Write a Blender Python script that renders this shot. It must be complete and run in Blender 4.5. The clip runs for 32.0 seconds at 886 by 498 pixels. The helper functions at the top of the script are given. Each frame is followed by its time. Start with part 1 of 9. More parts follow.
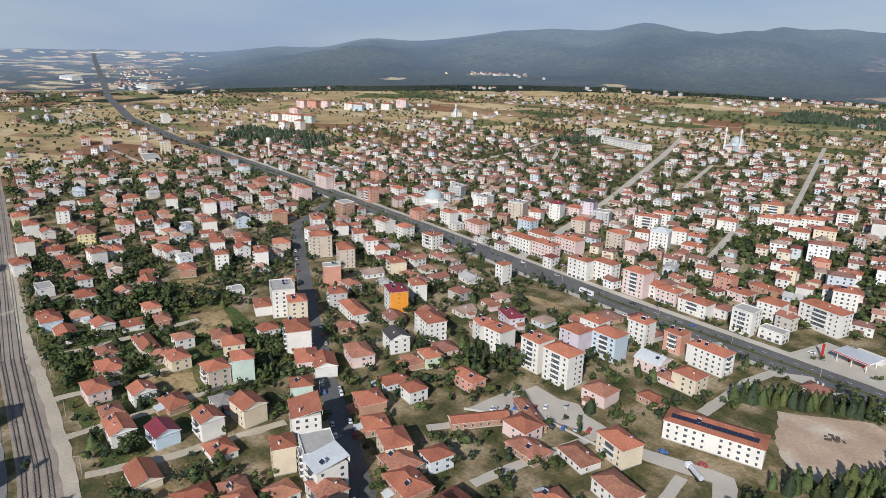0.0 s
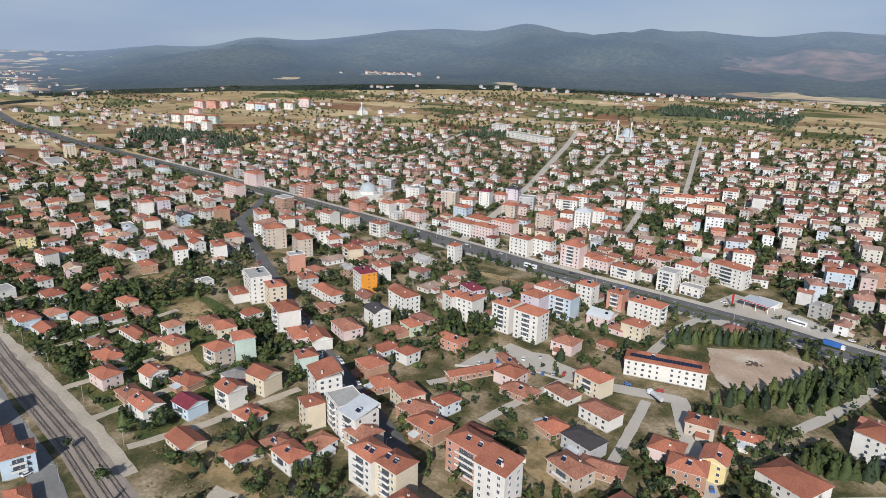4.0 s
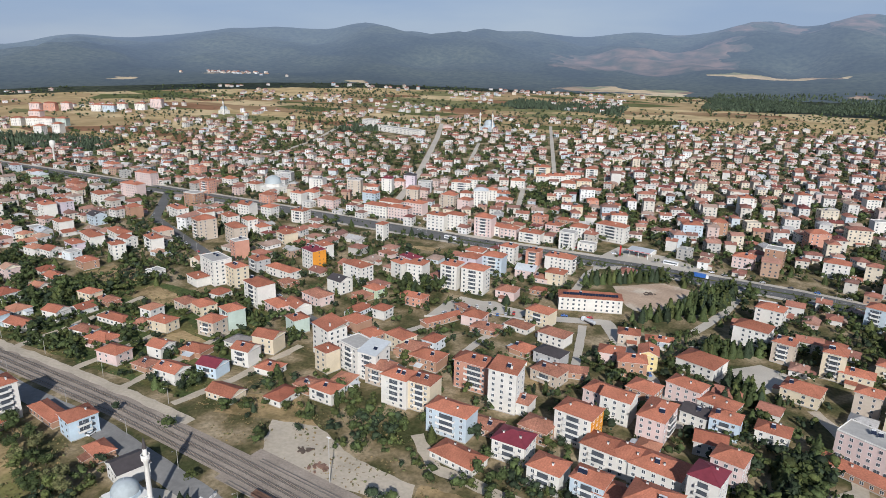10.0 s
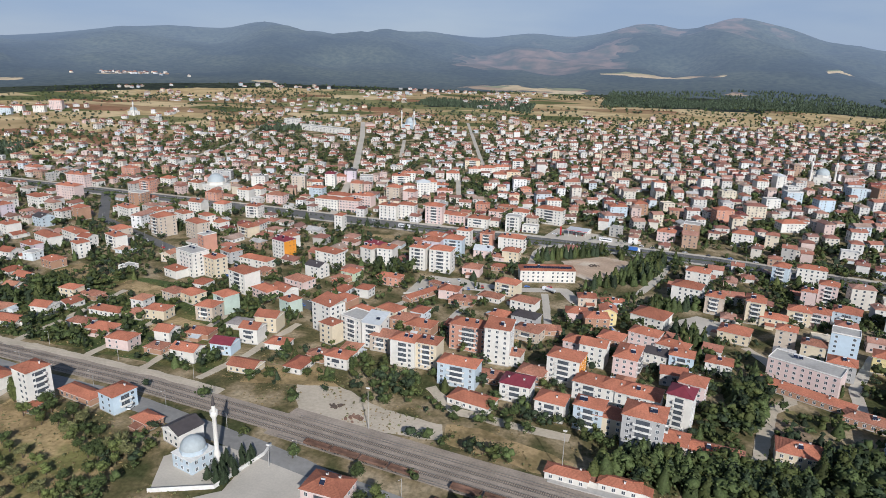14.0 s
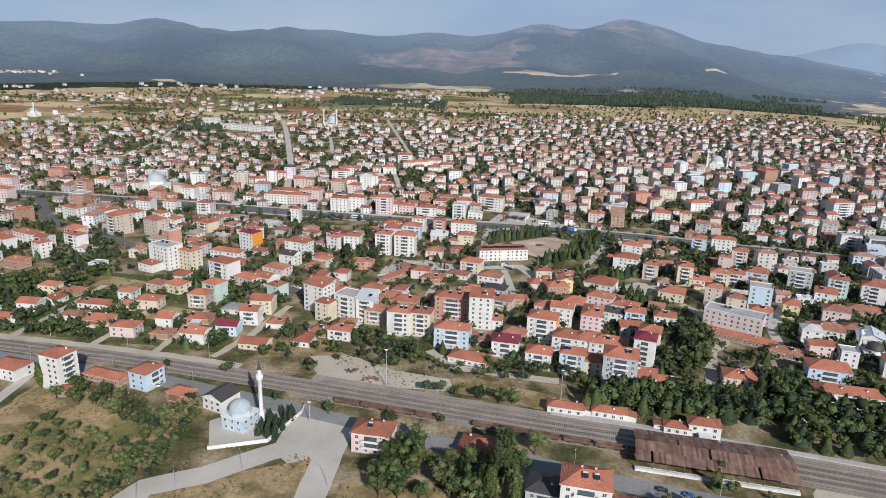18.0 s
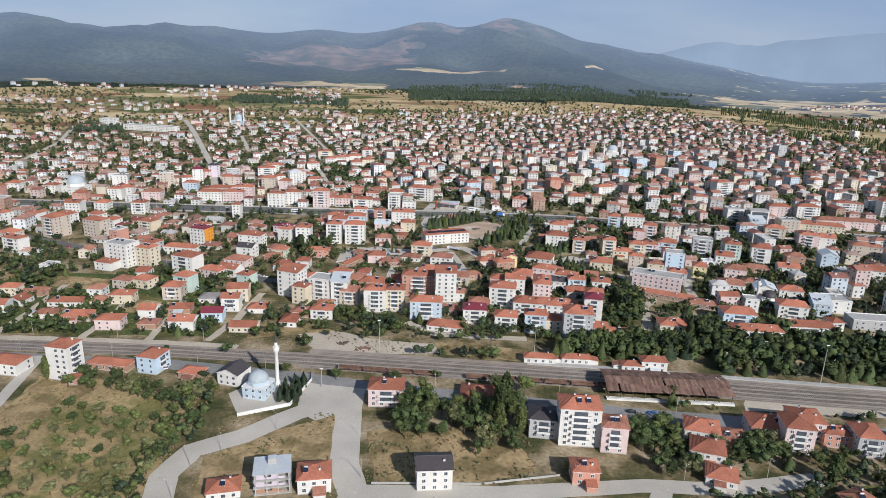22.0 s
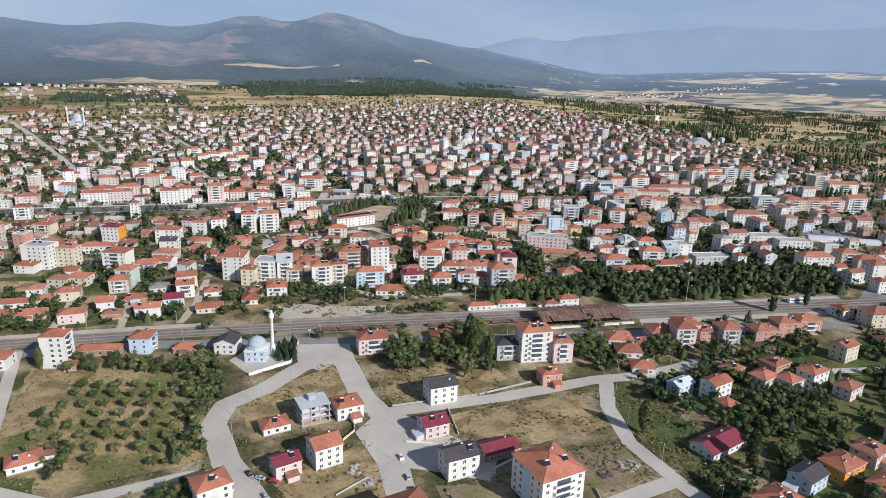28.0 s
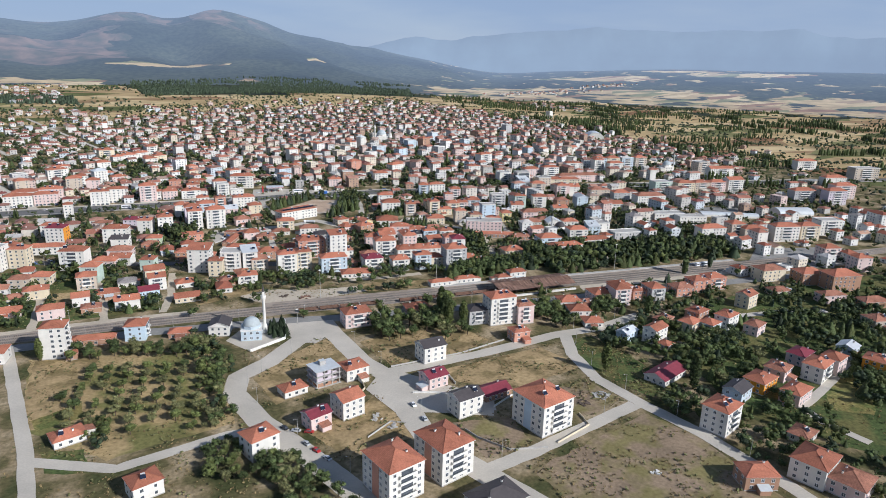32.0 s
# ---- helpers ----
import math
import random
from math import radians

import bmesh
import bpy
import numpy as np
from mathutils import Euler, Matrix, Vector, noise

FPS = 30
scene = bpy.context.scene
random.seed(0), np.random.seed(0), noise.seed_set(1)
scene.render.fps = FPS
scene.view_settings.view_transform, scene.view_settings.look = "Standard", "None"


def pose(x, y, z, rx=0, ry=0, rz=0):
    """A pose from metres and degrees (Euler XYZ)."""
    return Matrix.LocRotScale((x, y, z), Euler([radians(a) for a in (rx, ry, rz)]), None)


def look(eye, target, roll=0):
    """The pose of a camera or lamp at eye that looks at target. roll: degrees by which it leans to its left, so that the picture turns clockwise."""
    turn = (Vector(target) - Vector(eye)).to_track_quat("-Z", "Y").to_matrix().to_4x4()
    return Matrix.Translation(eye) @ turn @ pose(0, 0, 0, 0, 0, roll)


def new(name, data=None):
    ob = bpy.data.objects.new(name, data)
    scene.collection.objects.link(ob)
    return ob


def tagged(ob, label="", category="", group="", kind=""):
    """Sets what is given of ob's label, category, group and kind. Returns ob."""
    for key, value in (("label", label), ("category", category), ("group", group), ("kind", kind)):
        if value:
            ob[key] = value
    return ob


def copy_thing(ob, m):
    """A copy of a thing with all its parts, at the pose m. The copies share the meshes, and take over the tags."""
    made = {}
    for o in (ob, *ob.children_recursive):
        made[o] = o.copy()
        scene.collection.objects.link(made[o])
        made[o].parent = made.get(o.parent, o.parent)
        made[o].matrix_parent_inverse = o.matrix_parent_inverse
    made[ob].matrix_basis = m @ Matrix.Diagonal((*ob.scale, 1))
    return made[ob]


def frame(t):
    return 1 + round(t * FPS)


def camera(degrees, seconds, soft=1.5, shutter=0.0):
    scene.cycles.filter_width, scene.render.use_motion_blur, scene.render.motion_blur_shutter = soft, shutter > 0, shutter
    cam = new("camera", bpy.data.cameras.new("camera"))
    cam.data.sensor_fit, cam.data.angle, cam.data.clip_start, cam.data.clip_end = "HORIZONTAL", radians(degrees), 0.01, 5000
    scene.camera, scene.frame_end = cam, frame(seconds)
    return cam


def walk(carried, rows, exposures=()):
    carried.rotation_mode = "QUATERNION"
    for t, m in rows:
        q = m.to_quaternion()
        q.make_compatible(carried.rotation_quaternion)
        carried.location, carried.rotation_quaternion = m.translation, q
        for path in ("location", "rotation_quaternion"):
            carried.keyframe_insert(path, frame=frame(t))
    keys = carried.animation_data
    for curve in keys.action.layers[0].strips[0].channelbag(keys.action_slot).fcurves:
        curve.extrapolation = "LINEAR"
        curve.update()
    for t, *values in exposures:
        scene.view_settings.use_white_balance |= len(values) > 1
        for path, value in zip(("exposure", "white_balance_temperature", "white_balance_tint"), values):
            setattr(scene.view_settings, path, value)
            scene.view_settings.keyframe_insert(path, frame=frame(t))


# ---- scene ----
cam = camera(68.5, 32.0, soft=0.8)
PATH = [
    (0, (137.415, 327.917, 163.966), (135.944, 329.138, 163.379), 1.3),
    (0.5, (138.078, 319.293, 165.033), (136.635, 320.547, 164.445), 1.4),
    (1, (138.457, 311.217, 165.05), (137.042, 312.503, 164.463), 1.4),
    (1.5, (138.483, 303.602, 164.942), (137.095, 304.917, 164.355), 1.4),
    (2, (138.055, 295.588, 164.737), (136.696, 296.934, 164.151), 1.4),
    (2.5, (137.374, 287.726, 164.267), (136.045, 289.101, 163.682), 1.5),
    (3, (135.929, 280.019, 163.341), (134.629, 281.423, 162.759), 1.5),
    (3.5, (135.151, 271.982, 163.053), (133.882, 273.414, 162.472), 1.4),
    (5.5, (129.956, 240.377, 161.929), (128.812, 241.913, 161.351), 1.4),
    (6, (128.67, 233.156, 161.179), (127.558, 234.715, 160.603), 1.3),
    (6.5, (127.203, 224.529, 161.758), (126.125, 226.112, 161.181), 1.4),
    (7, (125.557, 217.086, 161.456), (124.511, 218.69, 160.88), 1.4),
    (7.5, (123.117, 209.581, 160.957), (122.105, 211.208, 160.383), 1.5),
    (8, (122.02, 201.614, 161.264), (121.042, 203.26, 160.688), 1.4),
    (8.5, (119.958, 193.794, 161.159), (119.013, 195.461, 160.583), 1.4),
    (9, (117.09, 185.85, 160.73), (116.183, 187.538, 160.157), 1.5),
    (9.5, (114.689, 178.469, 160.915), (113.817, 180.174, 160.34), 1.5),
    (10, (112.051, 170.991, 160.603), (111.213, 172.714, 160.029), 1.4),
    (10.5, (108.929, 163.575, 160.682), (108.127, 165.314, 160.107), 1.4),
    (11, (105.619, 155.851, 160.503), (104.85, 157.606, 159.929), 1.4),
    (11.5, (101.697, 148.297, 160.695), (100.965, 150.068, 160.122), 1.5),
    (12, (98.21, 140.996, 160.235), (97.512, 142.781, 159.664), 1.5),
    (12.5, (95.833, 134.026, 160.554), (95.163, 135.821, 159.983), 1.4),
    (13, (92.881, 127.435, 160.934), (92.242, 129.241, 160.36), 1.3),
    (13.5, (88.701, 120.006, 160.012), (88.1, 121.826, 159.443), 1.4),
    (14, (84.25, 112.879, 159.233), (83.688, 114.713, 158.666), 1.5),
    (14.5, (80.408, 106.363, 158.57), (79.883, 108.208, 158.005), 1.5),
    (16.5, (62.522, 79.137, 158.334), (62.141, 81.018, 157.77), 1.5),
    (17, (57.595, 73.863, 158.458), (57.248, 75.75, 157.893), 1.5),
    (17.5, (52.586, 66.751, 158.423), (52.275, 68.645, 157.859), 1.6),
    (18, (47.944, 59.787, 158.973), (47.672, 61.687, 158.409), 1.6),
    (18.5, (42.619, 53.482, 159.286), (42.387, 55.387, 158.723), 1.7),
    (19, (37.914, 46.715, 159.641), (37.721, 48.624, 159.077), 1.6),
    (19.5, (32.727, 40.682, 159.216), (32.573, 42.595, 158.652), 1.7),
    (20, (26.184, 36.13, 159.328), (26.072, 38.045, 158.765), 1.7),
    (20.5, (21.41, 29.495, 159.448), (21.339, 31.413, 158.885), 1.6),
    (21, (15.691, 23.407, 159.649), (15.664, 25.326, 159.086), 1.5),
    (21.5, (9.679, 18.0, 159.96), (9.697, 19.918, 159.395), 1.5),
    (22, (3.394, 13.711, 159.375), (3.455, 15.629, 158.812), 1.6),
    (22.5, (-2.35, 8.76, 159.472), (-2.246, 10.676, 158.909), 1.6),
    (23, (-8.475, 3.62, 159.46), (-8.327, 5.534, 158.897), 1.6),
    (23.5, (-14.831, -0.994, 159.063), (-14.639, 0.916, 158.501), 1.5),
    (24, (-21.32, -5.684, 159.021), (-21.084, -3.779, 158.46), 1.5),
    (24.5, (-27.692, -10.408, 158.923), (-27.413, -8.508, 158.361), 1.5),
    (25, (-34.08, -14.963, 159.086), (-33.759, -13.071, 158.524), 1.5),
    (25.5, (-40.657, -19.476, 159.378), (-40.293, -17.591, 158.816), 1.6),
    (27.5, (-69.081, -34.979, 160.075), (-68.551, -33.134, 159.512), 1.5),
    (28, (-75.715, -39.736, 160.623), (-75.147, -37.904, 160.057), 1.5),
    (28.5, (-83.296, -43.359, 160.839), (-82.688, -41.54, 160.272), 1.5),
    (29, (-90.686, -46.702, 160.838), (-90.038, -44.896, 160.271), 1.5),
    (29.5, (-98.428, -50.057, 160.961), (-97.741, -48.266, 160.395), 1.5),
    (30, (-105.704, -53.094, 160.929), (-104.98, -51.318, 160.363), 1.5),
    (30.5, (-113.35, -55.924, 160.824), (-112.586, -54.164, 160.259), 1.5),
    (31, (-120.548, -59.135, 160.771), (-119.749, -57.39, 160.206), 1.5),
    (31.5, (-128.864, -61.699, 160.806), (-128.026, -59.973, 160.242), 1.5),
    (32, (-136.378, -64.628, 160.2), (-135.506, -62.918, 159.639), 1.6),
]
walk(cam, [(t, look(eye, target, roll)) for t, eye, target, roll in PATH], exposures=[(0, 0.05, 6130, 10), (12, 0.04, 6060, 10), (22, 0.09, 5980, 10), (32, 0.16, 5920, 10)])

# ---- world, sun, exposure ----
SUN_DIR = Vector((0.517 * 0.866, -0.856 * 0.866, 0.5))
world = bpy.data.worlds.new("sky")
scene.world = world
world.use_nodes = True
wn = world.node_tree.nodes
sky = wn.new("ShaderNodeTexSky")
sky.sky_type = 'NISHITA'
sky.sun_disc = False
sky.sun_elevation = radians(30)
sky.sun_rotation = radians(149)
sky.altitude = 2500
sky.air_density = 1.0
sky.dust_density = 1.0
sky.ozone_density = 2.0
wn["Background"].inputs[1].default_value = 0.080
# thin summer haze: a grey-blue veil, densest at the horizon, with faint streaks
wl = world.node_tree.links.new
tc = wn.new("ShaderNodeTexCoord")
sx = wn.new("ShaderNodeSeparateXYZ")
wl(tc.outputs["Generated"], sx.inputs[0])
veil = wn.new("ShaderNodeMapRange")
veil.inputs["From Min"].default_value, veil.inputs["From Max"].default_value = 0.0, 0.7
veil.inputs["To Min"].default_value, veil.inputs["To Max"].default_value = 0.92, 0.15
wl(sx.outputs["Z"], veil.inputs[0])
stretch = wn.new("ShaderNodeMapping")
stretch.inputs["Scale"].default_value = (1.0, 1.0, 5.0)
wl(tc.outputs["Generated"], stretch.inputs["Vector"])
streak = wn.new("ShaderNodeTexNoise")
streak.inputs["Scale"].default_value = 2.6
streak.inputs["Detail"].default_value = 5
wl(stretch.outputs[0], streak.inputs["Vector"])
hue = wn.new("ShaderNodeValToRGB")
hue.color_ramp.elements[0].position, hue.color_ramp.elements[0].color = 0.38, (3.7, 4.6, 6.3, 1)
hue.color_ramp.elements[1].position, hue.color_ramp.elements[1].color = 0.68, (4.9, 5.6, 6.7, 1)
wl(streak.outputs[0], hue.inputs[0])
air = wn.new("ShaderNodeMix")
air.data_type = 'RGBA'
wl(veil.outputs[0], air.inputs[0])
wl(sky.outputs[0], air.inputs[6])
wl(hue.outputs[0], air.inputs[7])
wl(air.outputs[2], wn["Background"].inputs[0])
sun_data = bpy.data.lights.new("sun", 'SUN')
sun_data.energy = 4.6
sun_data.angle = radians(0.6)
sun_data.color = (1.0, 0.95, 0.88)
sun = new("sun", sun_data)
sun.matrix_world = look(SUN_DIR * 100, (0, 0, 0))


# ---- materials ----
def mat(name, base, rough=0.85, spec=0.3, metal=0.0, vary=0.12, scale=0.6, stain=0.15, stain_scale=0.06, bump=0.0, bump_scale=3.0,
        rand=0.0, courses=0.0, tint=None, second=None, second_scale=0.07):
    """A surface with grain, larger stains, a difference from thing to thing, and fine relief."""
    m = bpy.data.materials.new(name)
    m.use_nodes = True
    nt = m.node_tree
    b = nt.nodes["Principled BSDF"]
    b.inputs["Roughness"].default_value = rough
    b.inputs["Metallic"].default_value = metal
    b.inputs["Specular IOR Level"].default_value = spec
    geo = nt.nodes.new("ShaderNodeNewGeometry")

    def noise_at(sc, detail):
        n = nt.nodes.new("ShaderNodeTexNoise")
        n.inputs["Scale"].default_value = sc
        n.inputs["Detail"].default_value = detail
        nt.links.new(geo.outputs["Position"], n.inputs["Vector"])
        return n.outputs[0]

    def ranged(socket, lo, hi):
        r = nt.nodes.new("ShaderNodeMapRange")
        r.inputs["From Min"].default_value, r.inputs["From Max"].default_value = 0.25, 0.75
        r.inputs["To Min"].default_value, r.inputs["To Max"].default_value = lo, hi
        nt.links.new(socket, r.inputs[0])
        return r.outputs[0]

    def times(a, c):
        t = nt.nodes.new("ShaderNodeMath")
        t.operation = 'MULTIPLY'
        nt.links.new(a, t.inputs[0])
        nt.links.new(c, t.inputs[1])
        return t.outputs[0]

    f = times(ranged(noise_at(scale, 4), 1 - vary, 1 + vary), ranged(noise_at(stain_scale, 3), 1 - stain, 1 + stain))
    info = nt.nodes.new("ShaderNodeObjectInfo")
    if rand:
        r = nt.nodes.new("ShaderNodeMapRange")
        r.inputs["To Min"].default_value, r.inputs["To Max"].default_value = 1 - rand, 1 + rand
        nt.links.new(info.outputs["Random"], r.inputs[0])
        f = times(f, r.outputs[0])
    mix = nt.nodes.new("ShaderNodeMix")
    mix.data_type = 'RGBA'
    mix.blend_type = 'MULTIPLY'
    mix.inputs[0].default_value = 1.0
    if tint:
        ramp = nt.nodes.new("ShaderNodeValToRGB")
        ramp.color_ramp.interpolation = 'CONSTANT'
        els = ramp.color_ramp.elements
        while len(els) < len(tint):
            els.new(0.5)
        for k, (p, c) in enumerate(tint):
            els[k].position = p
            els[k].color = (*c, 1)
        nt.links.new(info.outputs["Random"], ramp.inputs[0])
        nt.links.new(ramp.outputs[0], mix.inputs[6])
    else:
        mix.inputs[6].default_value = (*base, 1)
    if second:
        # patches of a second cover
        two = nt.nodes.new("ShaderNodeMix")
        two.data_type = 'RGBA'
        sn = nt.nodes.new("ShaderNodeMapRange")
        sn.inputs["From Min"].default_value, sn.inputs["From Max"].default_value = 0.46, 0.58
        nt.links.new(noise_at(second_scale, 7), sn.inputs[0])
        nt.links.new(sn.outputs[0], two.inputs[0])
        two.inputs[6].default_value = (*base, 1)
        two.inputs[7].default_value = (*second, 1)
        nt.links.new(two.outputs[2], mix.inputs[6])
    comb = nt.nodes.new("ShaderNodeCombineColor")
    for k in range(3):
        nt.links.new(f, comb.inputs[k])
    nt.links.new(comb.outputs[0], mix.inputs[7])
    nt.links.new(mix.outputs[2], b.inputs["Base Color"])
    if bump or courses:
        bn = nt.nodes.new("ShaderNodeBump")
        bn.inputs["Strength"].default_value = bump or 0.5
        bn.inputs["Distance"].default_value = 0.1
        if courses:
            w = nt.nodes.new("ShaderNodeTexWave")
            w.bands_direction = 'Z'
            w.inputs["Scale"].default_value = courses
            w.inputs["Distortion"].default_value = 1.0
            nt.links.new(geo.outputs["Position"], w.inputs["Vector"])
            nt.links.new(w.outputs["Fac"], bn.inputs["Height"])
        else:
            nt.links.new(noise_at(bump_scale, 3), bn.inputs["Height"])
        nt.links.new(bn.outputs[0], b.inputs["Normal"])
    return m


WALLS = {
    "white": (0.67, 0.64, 0.585), "cream": (0.62, 0.53, 0.39), "pink": (0.63, 0.49, 0.455), "blue": (0.49, 0.585, 0.66), "grey": (0.42, 0.41, 0.40),
    "yellow": (0.66, 0.55, 0.28), "salmon": (0.52, 0.27, 0.195), "orange": (0.70, 0.29, 0.04), "brick": (0.38, 0.225, 0.15), "lilac": (0.56, 0.49, 0.53),
    "mint": (0.47, 0.55, 0.48), "beige": (0.50, 0.42, 0.34), "paleblue": (0.47, 0.54, 0.59), "green": (0.50, 0.58, 0.42),
}
M = {"wall_" + k: mat("plaster_" + k, c, 0.9, 0.2, vary=0.05, scale=0.8, stain=0.10, stain_scale=0.12) for k, c in WALLS.items()}
M["wall_any"] = mat("plaster_mixed", (0.7, 0.7, 0.7), 0.9, 0.2, vary=0.06, scale=0.8, stain=0.10, stain_scale=0.12, rand=0.05, tint=(
    (0.0, (0.66, 0.64, 0.60)), (0.46, (0.63, 0.59, 0.53)), (0.6, (0.62, 0.54, 0.43)), (0.67, (0.60, 0.46, 0.42)), (0.73, (0.62, 0.65, 0.66)),
    (0.80, (0.56, 0.59, 0.61)), (0.84, (0.68, 0.62, 0.47)), (0.88, (0.48, 0.45, 0.42)), (0.94, (0.44, 0.26, 0.18)), (0.96, (0.74, 0.73, 0.72))))
M["roof"] = mat("clay_tiles", (0.385, 0.145, 0.088), 0.85, 0.25, vary=0.22, scale=1.4, stain=0.2, stain_scale=0.15, rand=0.22, courses=1.5)
M["roof_any"] = mat("clay_tiles_mixed", (0.4, 0.13, 0.06), 0.85, 0.25, vary=0.2, scale=1.4, stain=0.2, stain_scale=0.15, rand=0.2, tint=(
    (0.0, (0.36, 0.13, 0.08)), (0.3, (0.30, 0.105, 0.065)), (0.5, (0.41, 0.19, 0.12)), (0.68, (0.27, 0.12, 0.085)), (0.8, (0.38, 0.23, 0.16)), (0.9, (0.46, 0.43, 0.40)), (0.95, (0.22, 0.2, 0.19))))
M["roof_old"] = mat("weathered_clay_tiles", (0.33, 0.15, 0.10), 0.9, 0.2, vary=0.3, scale=1.2, stain=0.25, stain_scale=0.2, rand=0.15, courses=1.5)
M["roof_dark"] = mat("dark_roof_sheet", (0.07, 0.06, 0.06), 0.6, 0.4, vary=0.15, stain=0.2)
M["roof_maroon"] = mat("maroon_roof_sheet", (0.20, 0.035, 0.05), 0.6, 0.4, vary=0.15, stain=0.15)
M["roof_metal"] = mat("pale_roof_sheet", (0.55, 0.57, 0.58), 0.45, 0.5, vary=0.08, stain=0.15)
M["concrete"] = mat("concrete", (0.42, 0.40, 0.37), 0.9, 0.2, vary=0.12, stain=0.18, bump=0.15)
M["rust"] = mat("rusted_sheets", (0.16, 0.095, 0.07), 0.9, 0.2, vary=0.45, scale=0.35, stain=0.35, stain_scale=0.15)
M["glass"] = mat("window_glass", (0.085, 0.095, 0.11), 0.15, 0.5, vary=0.3, scale=0.4)
M["frame"] = mat("white_window_frame", (0.75, 0.75, 0.74), 0.5, 0.4)
M["trim"] = mat("pale_trim", (0.70, 0.68, 0.64), 0.8, 0.3)
M["rail"] = mat("dark_rail", (0.08, 0.08, 0.09), 0.5, 0.5)
M["panel"] = mat("solar_panel", (0.02, 0.025, 0.045), 0.2, 0.6)
M["tank"] = mat("pale_tank", (0.66, 0.67, 0.68), 0.35, 0.5, metal=0.3)
M["asphalt"] = mat("asphalt", (0.135, 0.132, 0.128), 0.9, 0.25, vary=0.12, scale=0.5, stain=0.2, stain_scale=0.05)
M["old_asphalt"] = mat("pale_old_asphalt", (0.25, 0.24, 0.225), 0.9, 0.25, vary=0.12, scale=0.5, stain=0.2, stain_scale=0.05)
M["paving"] = mat("pale_block_paving", (0.50, 0.452, 0.382), 0.9, 0.25, vary=0.08, scale=1.2, stain=0.14, stain_scale=0.05)
M["dirt"] = mat("packed_dirt", (0.27, 0.20, 0.135), 0.95, 0.1, vary=0.25, stain=0.25, stain_scale=0.05, bump=0.3, second=(0.20, 0.17, 0.075), second_scale=0.06)
M["gravel"] = mat("pale_gravel", (0.50, 0.43, 0.335), 0.95, 0.1, vary=0.12, stain=0.15, stain_scale=0.06)
M["ballast"] = mat("rail_ballast", (0.33, 0.275, 0.225), 0.95, 0.1, vary=0.2, scale=1.2, stain=0.2, stain_scale=0.1)
M["steel"] = mat("rail_steel", (0.30, 0.28, 0.26), 0.4, 0.5, metal=0.7)
M["timber"] = mat("timber_sleeper", (0.13, 0.10, 0.08), 0.9, 0.1)
M["dry_grass"] = mat("dry_grass", (0.38, 0.275, 0.145), 0.95, 0.1, vary=0.28, scale=0.5, stain=0.25, stain_scale=0.045, bump=0.4, second=(0.22, 0.165, 0.08), second_scale=0.08)
M["straw"] = mat("stubble_field", (0.44, 0.32, 0.16), 0.95, 0.1, vary=0.12, scale=0.15, stain=0.15, stain_scale=0.01)
M["orchard"] = mat("orchard_grass", (0.36, 0.265, 0.135), 0.95, 0.1, vary=0.3, scale=0.5, stain=0.25, stain_scale=0.05, bump=0.4, second=(0.17, 0.16, 0.06), second_scale=0.045)
M["soil"] = mat("bare_soil", (0.47, 0.345, 0.25), 0.95, 0.1, vary=0.15, stain=0.2, stain_scale=0.05, bump=0.3, second=(0.56, 0.475, 0.375), second_scale=0.04)
M["crop"] = mat("green_crop", (0.075, 0.10, 0.035), 0.95, 0.1, vary=0.4, scale=0.6, stain=0.3, stain_scale=0.05, bump=0.6, second=(0.14, 0.13, 0.05), second_scale=0.06)
M["maize"] = mat("dry_maize", (0.24, 0.20, 0.075), 0.95, 0.1, vary=0.45, scale=0.7, stain=0.25, stain_scale=0.05, bump=0.7, second=(0.12, 0.135, 0.045), second_scale=0.1)
M["red_paint"] = mat("red_paint", (0.45, 0.03, 0.03), 0.45, 0.5)
M["white_paint"] = mat("white_paint", (0.8, 0.8, 0.8), 0.45, 0.5)
M["blue_paint"] = mat("blue_paint", (0.05, 0.15, 0.45), 0.45, 0.5)
M["dark_paint"] = mat("dark_paint", (0.03, 0.03, 0.035), 0.4, 0.5)
M["silver_paint"] = mat("silver_paint", (0.5, 0.51, 0.52), 0.35, 0.5)
M["tyre"] = mat("tyre_rubber", (0.02, 0.02, 0.02), 0.9, 0.2)
M["dome"] = mat("lead_dome", (0.40, 0.44, 0.45), 0.6, 0.3)
M["bark"] = mat("bark", (0.10, 0.075, 0.055), 0.95, 0.1)


